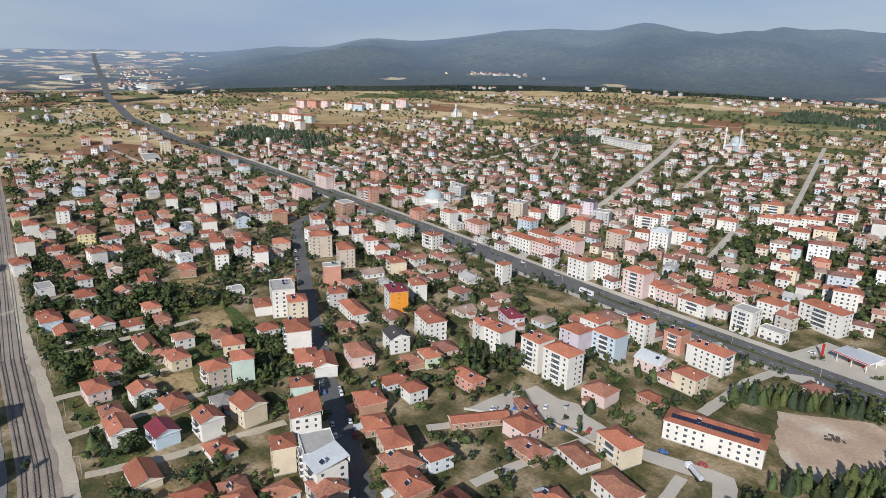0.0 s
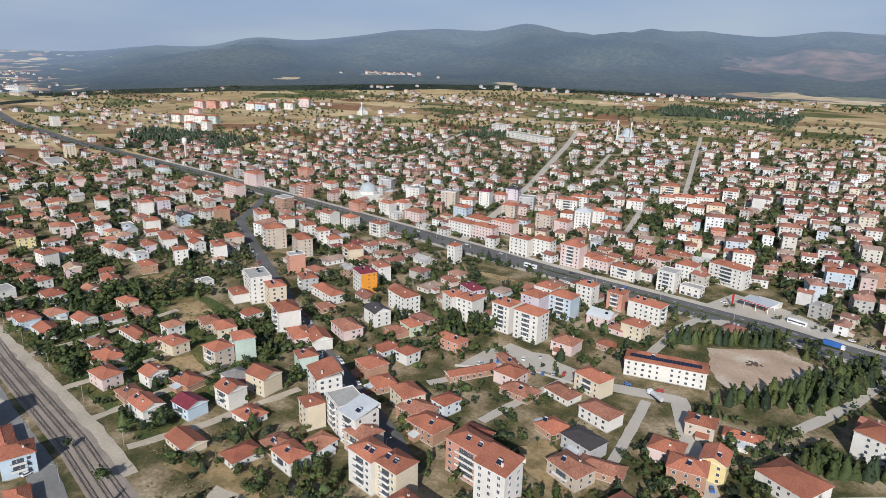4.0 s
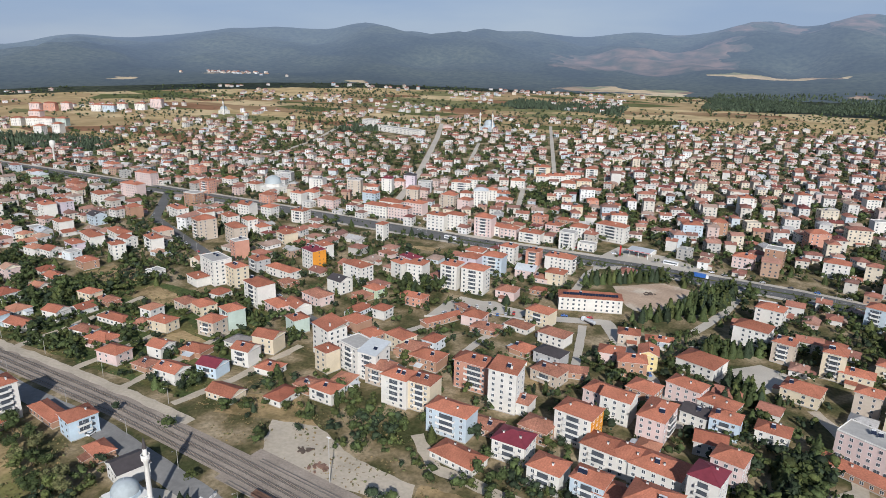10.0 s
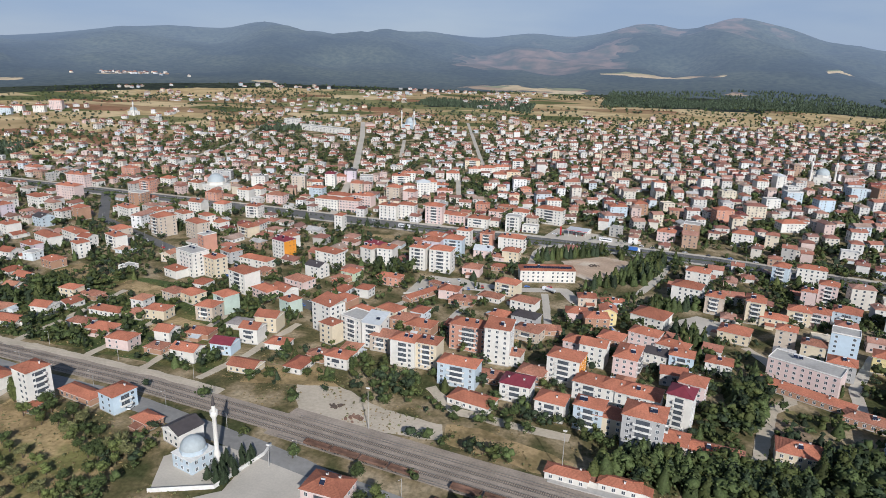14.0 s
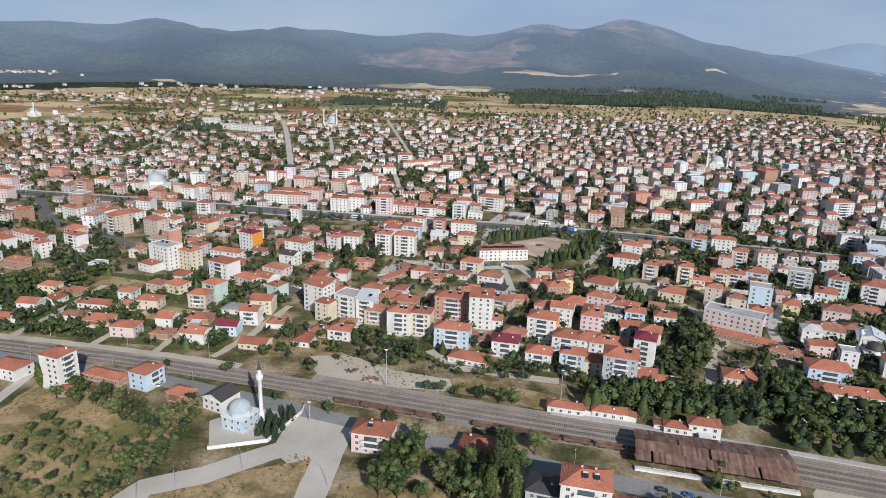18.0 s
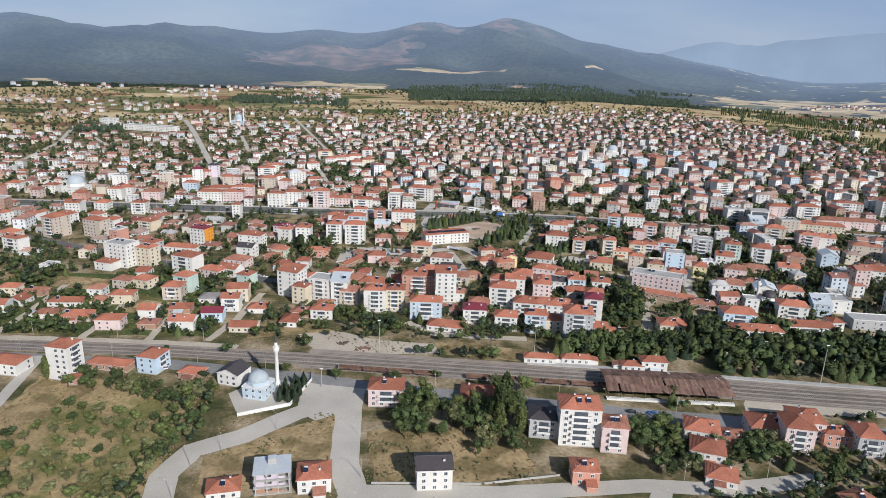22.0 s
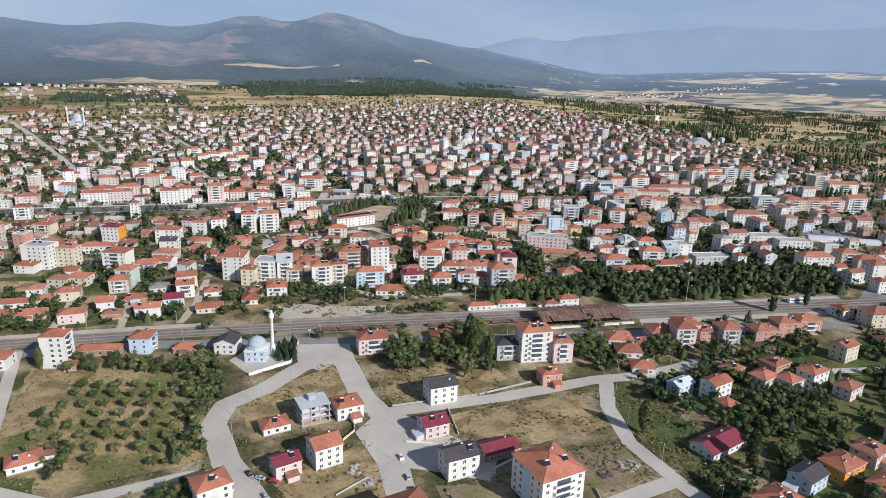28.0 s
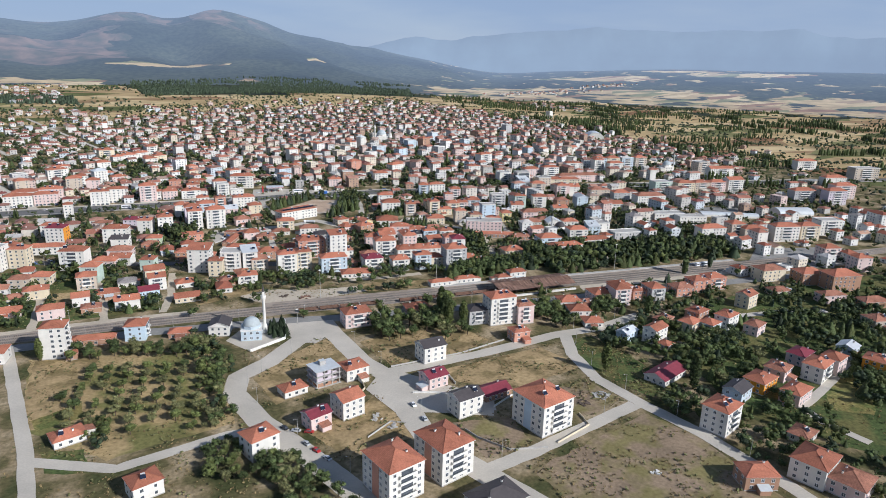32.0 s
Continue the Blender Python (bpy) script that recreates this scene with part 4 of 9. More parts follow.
def crown(kind, lumps, leaves, size, rng):
    """Uneven clumps with loose leaves round them: corners, triangles, quads."""
    if kind != "broad" or lumps == 0:
        P = crown_points(kind, leaves + lumps * 6 + (10 if kind != "broad" and leaves > 20 else 0), rng)
        if kind != "broad" and leaves > 3:
            # a ragged core of three rings
            prof = ((0.10, 0.30), (0.45, 0.20), (0.75, 0.09)) if kind == "pine" else ((0.10, 0.07), (0.45, 0.12), (0.8, 0.08))
            t = np.arange(6) * np.pi / 3
            core = [np.stack([q * (0.7 + 0.6 * rng.random(6)) * np.cos(t), q * (0.7 + 0.6 * rng.random(6)) * np.sin(t), z + 0.05 * rng.normal(size=6)], 1) for z, q in prof]
            core = np.concatenate(core + [np.array([[0, 0, 0.97]])])
            T = [(k + 6 * g, (k + 1) % 6 + 6 * g, (k + 1) % 6 + 6 * g + 6) for g in (0, 1) for k in range(6)] + [(k + 6 * g, (k + 1) % 6 + 6 * g + 6, k + 6 * g + 6) for g in (0, 1) for k in range(6)]
            T += [(12 + k, 12 + (k + 1) % 6, 18) for k in range(6)]
            V = leaf_quads(P, size, rng, np.stack([0 * P[:, 0], 0 * P[:, 0], P[:, 2] - 0.15], 1))
            return np.concatenate([core, V]), np.array(T), np.arange(len(V)).reshape(-1, 4) + len(core)
        c = np.array([0, 0, 0.5]) if kind == "broad" else np.stack([0 * P[:, 0], 0 * P[:, 0], P[:, 2] - 0.15], 1)
        V = leaf_quads(P, size, rng, c)
        return V, np.zeros((0, 3), int), np.arange(len(V)).reshape(-1, 4)
    c = rng.normal(size=(lumps, 3))
    c /= np.linalg.norm(c, axis=1)[:, None]
    c = c * np.array([0.30, 0.30, 0.22]) * (0.45 + 0.6 * rng.random((lumps, 1))) + np.array([0, 0, 0.60])
    rad = (0.13 + 0.13 * rng.random(lumps)) * (15 / (lumps + 8)) ** 0.3
    if lumps == 1:
        c, rad = np.array([[0.0, 0.0, 0.58]]), np.array([0.36])
    W = ICO[None] * (0.45 + 0.6 * rng.random((lumps, 12, 1))) * rad[:, None, None] * np.array([1, 1, 0.85]) + c[:, None]
    T = (ICO_F[None] + 12 * np.arange(lumps)[:, None, None]).reshape(-1, 3)
    which = rng.integers(0, lumps, leaves)
    v = rng.normal(size=(leaves, 3))
    v /= np.linalg.norm(v, axis=1)[:, None]
    P = c[which] + v * (rad[which] * (0.65 + 0.6 * rng.random(leaves)))[:, None]
    Q = leaf_quads(P, size, rng, c[which])
    return np.concatenate([W.reshape(-1, 3), Q]), T, np.arange(len(Q)).reshape(-1, 4) + 12 * lumps


def crown_mesh(kind, n, size, key, seed):
    V, T, Q = crown(kind, 12 if kind == "broad" else 0, n, size, np.random.default_rng(seed))
    return mesh("crown", V.tolist(), T.tolist() + Q.tolist(), [M[key]])


def trunk_mesh(kind, seed):
    rnd = random.Random(seed)
    b = Build()
    if kind == "broad":
        b.tube((0, 0, -0.05), (0.01, 0.0, 0.38), 0.035, 0.024, "bark", 7)
        for k in range(6):
            a = k * 1.05 + rnd.random()
            b.tube((0.0, 0, 0.28 + 0.04 * rnd.random()), (0.24 * math.cos(a), 0.24 * math.sin(a), 0.55 + 0.2 * rnd.random()), 0.016, 0.005, "bark", 5)
    else:
        b.tube((0, 0, -0.05), (0, 0, 0.95), 0.025, 0.004, "bark", 6)
        for k in range(8):
            a = k * 2.4
            z = 0.2 + 0.08 * k
            b.tube((0, 0, z), (0.3 * (1 - z) * math.cos(a), 0.3 * (1 - z) * math.sin(a), z + 0.04), 0.008, 0.003, "bark", 4)
    return b.done("trunk")


TREES = {
    "broad": [("leaf", "broad"), ("leaf", "broad"), ("leaf_light", "broad"), ("leaf", "broad"), ("leaf_dry", "broad")],
    "pine": [("leaf_dark", "pine"), ("leaf_dark", "pine")], "poplar": [("leaf", "poplar"), ("leaf_light", "poplar")],
}
TREE_LABEL = {"broad": "leafy green broad-crowned tree with a brown trunk", "pine": "dark green conical conifer", "poplar": "tall narrow green poplar"}
FAR_TREES = []
NTREE = [0]


def tree(x, y, h, kind="broad", v=None, spread=1.0):
    """A tree of its own: a trunk with limbs, and its crown."""
    near = -192 < x < 205 and y < 318
    NTREE[0] += near
    if not near or NTREE[0] > 320:
        FAR_TREES.append((x, y, h, kind, spread))
        return
    k = (int(abs(x) * 3 + abs(y) * 5) if v is None else v) % len(TREES[kind])
    key, shape = TREES[kind][k]
    m = pose(x, y, ground(x, y), 0, 0, (x * 37 + y * 11) % 360)
    ob = thing("tree", m, TREE_LABEL[kind], "tree")
    ob.scale = (h * spread, h * spread, h)
    part("trunk", cached(("trunk", kind, k), lambda: trunk_mesh(kind, k)), ob)
    part("crown", cached(("crown", kind, k), lambda: crown_mesh(shape, 600 if shape == "broad" else 680, 0.030 if shape == "broad" else 0.031, key, k + 7)), ob)


def far_trees(name, rows, key, per, label, seed, size=0.11, lumps=5):
    """Many trees too far or too many to count, in one mesh of leaf clumps."""
    if not rows:
        return
    rng = np.random.default_rng(seed)
    allv, loops, start, total, n, m = [], [], [], [], 0, 0
    for x, y, h, kind, spread in rows:
        V, T, Q = crown(kind, lumps, per, size if kind == "broad" else size * 0.8, rng)
        a = rng.random() * 6.28
        R = np.array([[math.cos(a), math.sin(a), 0], [-math.sin(a), math.cos(a), 0], [0, 0, 1]])
        V = (V @ R) * np.array([h * spread, h * spread, h]) + np.array([x, y, ground(x, y) - 0.10 * h])
        allv.append(V)
        loops += [T.ravel() + n, Q.ravel() + n]
        start += [m + 3 * np.arange(len(T)), m + 3 * len(T) + 4 * np.arange(len(Q))]
        total += [np.full(len(T), 3), np.full(len(Q), 4)]
        n += len(V)
        m += T.size + Q.size
    V = np.concatenate(allv)
    start, total, loops = np.concatenate(start), np.concatenate(total), np.concatenate(loops)
    me = bpy.data.meshes.new(name)
    me.vertices.add(len(V))
    me.vertices.foreach_set("co", V.astype(np.float32).ravel())
    me.loops.add(len(loops))
    me.loops.foreach_set("vertex_index", loops.astype(np.int32))
    me.polygons.add(len(start))
    me.polygons.foreach_set("loop_start", start.astype(np.int32))
    me.polygons.foreach_set("loop_total", total.astype(np.int32))
    me.materials.append(M[key])
    me.update(calc_edges=True)
    tagged(new(name, me), label, "trees", kind="stuff")


# ---- the houses that can be told apart ----
house(-326.8, 443, 14.7, 10.2, -8, 1, "white", "gable", "roof", 1, win="sn")
house(-285.4, 376.4, 14.7, 11.3, -1, 2, "paleblue", "hip", "roof", 1, win="snw")
house(-265.9, 380.8, 16.9, 10.2, 1, 1, "white", "gable", "roof", 1, win="snw")
house(-260.4, 399.3, 12.4, 10.2, 4, 2, "white", "gable", "roof", 1, win="snw")
house(-270.9, 429.5, 12.4, 9, 0, 2, "cream", "hip", "roof", 1)
house(-254.2, 430.9, 11.3, 9, -8, 1, "brick", "hip", "roof_old", 1, win="sne", heat=1)
house(-224.8, 412.9, 22.6, 9, 0, 1, "white", "hip", "roof", 1, win="snw", chim=2, heat=1)
house(-204.6, 415.6, 12.4, 10.2, 2, 1, "cream", "hip", "roof_old", 1, win="sne")
house(-225.8, 392.9, 14.7, 9, 3, 1, "white", "hip", "roof_old", 1, win="sne")
house(-206.9, 390.3, 16.9, 11.3, 1, 1, "pink", "hip", "roof", 1, win="snw", chim=2, heat=1)
house(-181.7, 378.2, 14.7, 10.2, 2, 2, "pink", "hip", "roof", 1, win="sne")
house(-165.8, 394.8, 10.2, 10.2, 2, 2, "white", "gable", "roof", 1)
house(-192.5, 419.7, 14.7, 10.2, 2, 2, "cream", "hip", "roof", 1, win="sne")
house(-203.8, 448.3, 13.6, 10.2, -14, 2, "beige", "hip", "roof_old", 1, win="sne")
house(-191.3, 450.2, 13.6, 11.3, -18, 2, "cream", "hip", "roof", 1)
house(-162.9, 429.4, 12.4, 11.3, 0, 3, "beige", "hip", "roof", 1, balc="s")
house(-159.8, 442.5, 12, 11, -20, 4, "mint", "hip", "roof", 1, balc="s", win="snw")
house(-150.7, 404.8, 14.7, 10.2, 5, 1, "brick", "hip", "roof", 1, win="snw", heat=1)
house(-159.7, 379.6, 11.3, 9, -1, 1, "brick", "hip", "roof_old", 1, heat=1)
house(-138.9, 378.2, 14.7, 10.2, 0, 2, "white", "gable", "roof", 1, heat=1)
house(-125.3, 392, 12.4, 10.2, 4, 2, "blue", "gable", "roof_maroon", 1, balc="s", win="sn")
house(-102.7, 377.5, 15.8, 10.2, 0, 1, "cream", "gable", "roof", 1, win="snw")
house(-119.1, 409.5, 11.3, 10.2, 2, 3, "white", "gable", "roof", 1, balc="s", win="sn", heat=1)
house(-119.6, 428.1, 13.6, 11.3, 5, 3, "cream", "gable", "roof", 1, win="snw")
house(-101.2, 407.6, 12.4, 10.2, 2, 1, "white", "hip", "roof", 1, win="sne", heat=1)
house(-86.1, 439.3, 16, 12, -22, 6, "white", "shed", "roof", 1, balc="w", chim=2)
house(-171.2, 479.5, 18, 13, -20, 5, "white", "hip", "roof", 1, balc="s", win="snw", chim=2, heat=2)
house(-227.3, 497.8, 21, 14, -20, 6, "white", "flat", "roof", 1, win="sne", chim=0, heat=2)
house(-208, 498.3, 13, 11, -20, 5, "cream", "hip", "roof", 1, heat=2)
house(-234.1, 487.1, 14.7, 10.2, -18, 2, "white", "hip", "roof", 1, win="snw")
house(-150.7, 473.9, 16.9, 11.3, -22, 2, "pink", "hip", "roof", 1, win="sne", chim=2)
house(-139.6, 478.6, 15.8, 11.3, -22, 2, "white", "gable", "roof", 1, win="snw")
house(-121.5, 455.8, 10.2, 10.2, -22, 3, "mint", "hip", "roof", 1, win="snw", heat=1)
house(-77, 424.4, 10, 9, -18, 4, "cream", "hip", "roof", 1, win="snw")
house(-64.1, 433.3, 15, 13, -18, 5, "white", "flat", "roof", 1, balc="sw", chim=0)
house(-51.8, 429.9, 11, 13, -3, 5, "white", "shed", "roof_metal", 1, balc="s", win="sne", heat=2)
house(-72.6, 402.1, 10.2, 10.2, -8, 1, "brick", "hip", "roof_old", 1, win="snw", heat=1)
house(-59.2, 399.4, 13.6, 10.2, -4.5, 2, "white", "hip", "roof", 1, balc="s", heat=1)
house(-45.3, 426.6, 12.4, 11.3, -3, 3, "beige", "hip", "roof_old", 1, balc="s", win="sn")
house(-27, 413.4, 14, 11, -4, 5, "white", "hip", "roof", 1, balc="s", heat=2)
house(-14.3, 414.7, 12, 11, -3, 5, "cream", "hip", "roof", 2, balc="s", win="snw", heat=2)
house(0.6, 444.7, 22, 12, -4, 5, "salmon", "hip", "roof", 1, balc="sw", chim=2, heat=2)
house(19.4, 433.3, 14, 11, -1.5, 7, "white", "shed", "roof", 2, balc="w", heat=2)
house(6.1, 401.8, 20, 11, -4, 4, "paleblue", "hip", "roof", 2, balc="s", win="snw", chim=2)
house(26.2, 434.1, 12.4, 10.2, -4, 2, "white", "hip", "roof_old", 2, win="snw", heat=1)
house(41.1, 416.4, 13.6, 11.3, -9, 2, "brick", "hip", "roof_old", 2)
house(18.2, 410.2, 15.8, 10.2, -1.5, 1, "brick", "hip", "roof_old", 2, heat=1)
house(18.1, 383.3, 21.5, 11.3, -12, 1, "white", "hip", "roof", 2, win="sn", chim=2)
house(36.8, 397.7, 14.7, 12.4, -4, 3, "white", "hip", "roof_maroon", 2, balc="s", chim=2)
house(57.2, 422.6, 17, 13, -10.2, 5, "white", "hip", "roof", 2, balc="s", side_paint="orange", win="sne", chim=2)
house(69.2, 448.9, 14, 11, -9, 4, "white", "gable", "roof", 2, win="snw")
house(87.2, 443.7, 12, 20, -9.6, 4, "pink", "hip", "roof", 2, balc="e", chim=2, heat=2)
house(71.2, 410.9, 15.8, 12.4, -10.2, 3, "white", "hip", "roof", 2, balc="s", win="sne", chim=2)
house(82.3, 409.2, 15.8, 12.4, -8.4, 3, "white", "hip", "roof", 2, win="sn", chim=2)
house(93.8, 407, 20.3, 13.6, -10.2, 3, "white", "hip", "roof", 2, win="sne", chim=2, heat=1)
house(55.4, 386.3, 13.6, 11.3, -7.8, 3, "white", "hip", "roof", 2, balc="s", win="snw")
house(72.9, 382.3, 13, 10, -8.4, 4, "paleblue", "hip", "roof", 2, balc="s", win="snw", heat=2)
house(82.2, 381.8, 13.6, 11.3, -7.8, 3, "cream", "hip", "roof", 2, win="sne")
house(96.2, 372.5, 17, 14, -7.8, 6, "grey", "hip", "roof", 2, balc="se", chim=2, heat=2)
house(111.7, 396.2, 11, 12, -14, 6, "white", "hip", "roof_maroon", 2, balc="s", win="sne")
house(118.5, 421.5, 12, 12, -14, 4, "pink", "hip", "roof", 2)
house(107.4, 370.6, 13.6, 11.3, -10.8, 3, "pink", "hip", "roof", 2, balc="s")
house(118.9, 376.5, 24.9, 9, -8, 1, "white", "hip", "roof", 2, chim=2, heat=1)
house(128.8, 375.5, 15.8, 9, -8, 1, "white", "hip", "roof_old", 2, win="sne")
house(66.1, 496.9, 14.7, 11.3, 14, 3, "brick", "hip", "roof", 1, win="snw", heat=1)
house(72.3, 510.6, 10.2, 12.4, 8, 3, "yellow", "gable", "roof", 1, win="snw", heat=1)
house(53.2, 508.4, 13.6, 11.3, 8, 2, "pink", "hip", "roof", 1, win="sne")
house(56.9, 538.3, 12.4, 10.2, 11, 2, "beige", "hip", "roof", 1, heat=1)
house(73.8, 543.2, 15.8, 7.9, 11, 1, "white", "hip", "roof", 1, win="snw", heat=1)
house(99, 521, 21, 17.5, -20, 2, "white", "hip", "roof", 1, win="snw", chim=2)
house(147.1, 511.1, 17.5, 14, -16, 2, "cream", "hip", "roof", 1, chim=2, heat=1)
house(95.8, 482, 16.9, 11.3, -18, 3, "pink", "hip", "roof", 2, win="sne", chim=2)
house(111.2, 476.2, 16.9, 11.3, -18, 2, "white", "hip", "roof", 2, chim=2)
house(102.7, 462.2, 12.4, 10.2, -16, 2, "white", "gable", "roof_dark", 2, win="snw", heat=1)
house(114.9, 458.2, 12.4, 10.2, -8, 3, "blue", "hip", "roof", 2, balc="s", win="sn", heat=1)
house(134.2, 462.2, 13.6, 10.2, -8, 2, "white", "hip", "roof", 2, win="snw", heat=1)
house(122.3, 569.8, 19, 14, -14, 4, "white", "hip", "roof", 1, balc="e", win="sne", chim=2)
house(131.4, 608.2, 16, 12, -14, 4, "white", "hip", "roof", 1, chim=2)
house(139, 555.4, 11, 12, -14, 4, "beige", "hip", "roof", 1, balc="s", win="sne", heat=2)
house(162.3, 546.3, 11, 11, -10, 5, "cream", "hip", "roof", 1, balc="s", win="snw", heat=2)
house(191.4, 634.7, 11, 12, -19, 5, "paleblue", "hip", "roof", 1, balc="s", win="sne")
house(214.8, 647.1, 20, 10, -9.2, 4, "white", "hip", "roof", 1, win="snw", chim=2)
house(215.7, 600.1, 12, 11, -16, 5, "pink", "hip", "roof", 1, balc="s")
house(174.3, 509.3, 11, 10, -14, 4, "beige", "hip", "roof", 1, win="sne")
house(187, 499.3, 12.4, 10.2, -15, 3, "cream", "hip", "roof_old", 1, heat=1)
house(201.7, 500, 14, 12, -15, 6, "blue", "flat", "roof", 1, win="snw", chim=0)
house(175.7, 461.9, 34, 14, -26, 4, "pink", "flat", "roof", 2, shop=True, win="snw", chim=0, heat=2)
house(172.4, 443.8, 44, 6, -26, 1, "brick", "shed", "roof", 2, win="sne", chim=2)
house(196.1, 478.1, 13.6, 11.3, -15, 3, "grey", "hip", "roof", 2, balc="s", win="sn", heat=1)
house(159, 383.9, 18.1, 12.4, -8, 2, "cream", "hip", "roof", 2, win="sne", chim=2, heat=1)
house(190, 555.3, 13.6, 11.3, -15, 3, "cream", "hip", "roof", 1, balc="s")
house(200.5, 556.5, 14.7, 11.3, -15, 3, "pink", "hip", "roof", 1, balc="s", win="sne", heat=1)
house(173.1, 543.2, 15.8, 10.2, -10, 2, "cream", "hip", "roof", 1, win="snw", heat=1)
house(219.1, 563.6, 15.8, 13.6, -18, 3, "paleblue", "hip", "roof", 1, balc="s", win="sn", chim=2, heat=1)
house(-33.9, 518.4, 13.6, 11.3, -0.6, 2, "pink", "hip", "roof", 1, win="sne")
house(-22.7, 510.6, 16.9, 11.3, -1.2, 1, "brick", "hip", "roof_old", 1, chim=2, heat=1)
house(2.4, 539.2, 15.8, 11.3, -12, 3, "cream", "hip", "roof", 1, balc="s", win="snw")
house(18.7, 515.9, 16.9, 11.3, -12, 2, "white", "hip", "roof_old", 1, win="sn", chim=2)
house(-6, 523.4, 15.8, 10.2, -12, 1, "white", "hip", "roof_old", 1, win="sne")
house(23.1, 579.2, 41, 13, 18, 3, "white", "hip", "roof", 1, win="snw", chim=2, heat=1)
house(24.3, 489.8, 15.8, 11.3, -12, 2, "grey", "hip", "roof_dark", 1, win="snw")
house(29.8, 469.3, 15.8, 11.3, -14, 2, "beige", "hip", "roof_old", 1, balc="s", win="sne", heat=1)
house(7, 493.2, 11.3, 11.3, -14, 1, "brick", "hip", "roof", 1, win="sne", heat=1)
house(37.9, 480.3, 18.1, 9, 12, 1, "brick", "hip", "roof_old", 1, win="snw")
house(59.5, 456.4, 13.6, 11.3, -14, 3, "pink", "hip", "roof", 2, win="sn")
house(77.4, 468.7, 13.6, 12.4, -14, 3, "brick", "hip", "roof", 2, win="sne")
house(-252.2, 548.2, 9, 12, -22, 5, "salmon", "flat", "roof", 1, win="snw", chim=0, heat=2)
house(-219.1, 533.2, 13.6, 11.3, -22, 3, "grey", "hip", "roof", 1, balc="s", heat=1)
house(-193.9, 530.2, 27.1, 10.2, -10, 2, "white", "hip", "roof", 1, chim=2)
house(-178, 515.4, 10.2, 10.2, -18, 1, "brick", "hip", "roof_old", 1, win="sne")
house(-186.8, 558.3, 15, 12, -20, 5, "white", "hip", "roof_maroon", 1, side_paint="orange", heat=2)
house(-193.7, 580.9, 12, 10, -20, 4, "white", "hip", "roof", 1, win="sne")
house(-142, 551.4, 20, 12, -14, 4, "white", "hip", "roof", 1, chim=2)
house(-139.1, 524.4, 13.6, 11.3, -14, 3, "white", "gable", "roof_dark", 1)
house(-139.8, 500, 18.1, 12.4, -16, 2, "pink", "hip", "roof_old", 1, win="sne", chim=2)
house(-117.2, 520.2, 12.4, 10.2, -14, 1, "brick", "hip", "roof_old", 1, win="sn")
house(-113.2, 528.8, 12.4, 10.2, -14, 2, "green", "hip", "roof", 1, win="sne")
house(-93.7, 476.8, 13.6, 12.4, -14, 2, "brick", "hip", "roof", 1, win="sn")
house(-78, 469.5, 12.4, 11.3, -20, 1, "brick", "hip", "roof", 1, win="sne")
house(-55.7, 464.2, 14.7, 11.3, -18, 3, "cream", "hip", "roof", 1)
house(-45.2, 459.6, 14.7, 12.4, -2, 2, "brick", "hip", "roof_old", 1, chim=2, heat=1)
house(-32.6, 454.1, 16.9, 12.4, -4.5, 2, "brick", "hip", "roof", 1, win="sn", chim=2, heat=1)
house(-75, 571.7, 13, 12, -1.8, 6, "white", "hip", "roof", 1, balc="s", win="snw", heat=2)
house(-56.7, 571.3, 17, 12, -1.2, 6, "white", "hip", "roof", 1, balc="s", chim=2)
house(-74.3, 603.3, 14, 13, -1.2, 5, "lilac", "hip", "roof", 1, win="snw", chim=2)
house(-81.1, 628.8, 14, 11, 0, 4, "white", "hip", "roof", 1, win="sn")
house(-59.8, 614.6, 16, 12, 0.6, 5, "paleblue", "hip", "roof", 1, balc="s", win="sn", chim=2)
house(-58.9, 644.1, 12, 10, -1.8, 5, "white", "hip", "roof", 1, win="sne", heat=2)
house(-35.8, 621.7, 14.7, 13.6, 1.2, 2, "pink", "gable", "roof_metal", 1, chim=2, heat=1)
house(-40.6, 652.3, 11, 10, 0.2, 4, "salmon", "hip", "roof", 1, balc="s", win="snw", heat=2)
house(-17.3, 647.1, 22, 11, -2.2, 4, "white", "hip", "roof", 1, balc="e", win="sne", chim=2, heat=2)
house(-21.9, 615.9, 11.3, 10.2, -1.8, 1, "pink", "hip", "roof_old", 1, win="snw", heat=1)
house(-11.3, 616.8, 13.6, 11.3, -1.8, 3, "cream", "hip", "roof", 1, win="sne")
house(-32.2, 571.5, 13.6, 12.4, 1.2, 2, "pink", "hip", "roof_old", 1, win="sn")
house(-14.6, 589.5, 12.4, 7.9, -1.8, 1, "brick", "hip", "roof", 1, win="sne")
house(-82.6, 528.7, 18.1, 9, -1.8, 2, "salmon", "hip", "roof", 1, win="sne", heat=1)
house(-117.3, 573, 12, 11, -20, 4, "white", "hip", "roof", 1, win="snw", heat=2)
house(-101.3, 569.1, 13, 12, 0.6, 5, "white", "hip", "roof", 1, win="snw", heat=2)
house(-126.4, 604, 16.9, 10.2, -20, 2, "lilac", "hip", "roof_maroon", 1, win="sne", heat=1)
house(-182.2, 651.4, 8, 9, -2.2, 5, "white", "hip", "roof", 1, win="sne")
house(-52.7, 509.5, 27, 7, 63, 1, "brick", "gable", "roof", 1, win="sne", chim=2)
house(-41.7, 531.3, 26, 6, -24, 1, "brick", "hip", "roof_old", 1, win="snw", heat=1)
house(-152.1, 611.4, 13.6, 9, -14, 1, "pink", "hip", "roof_old", 1, win="snw")
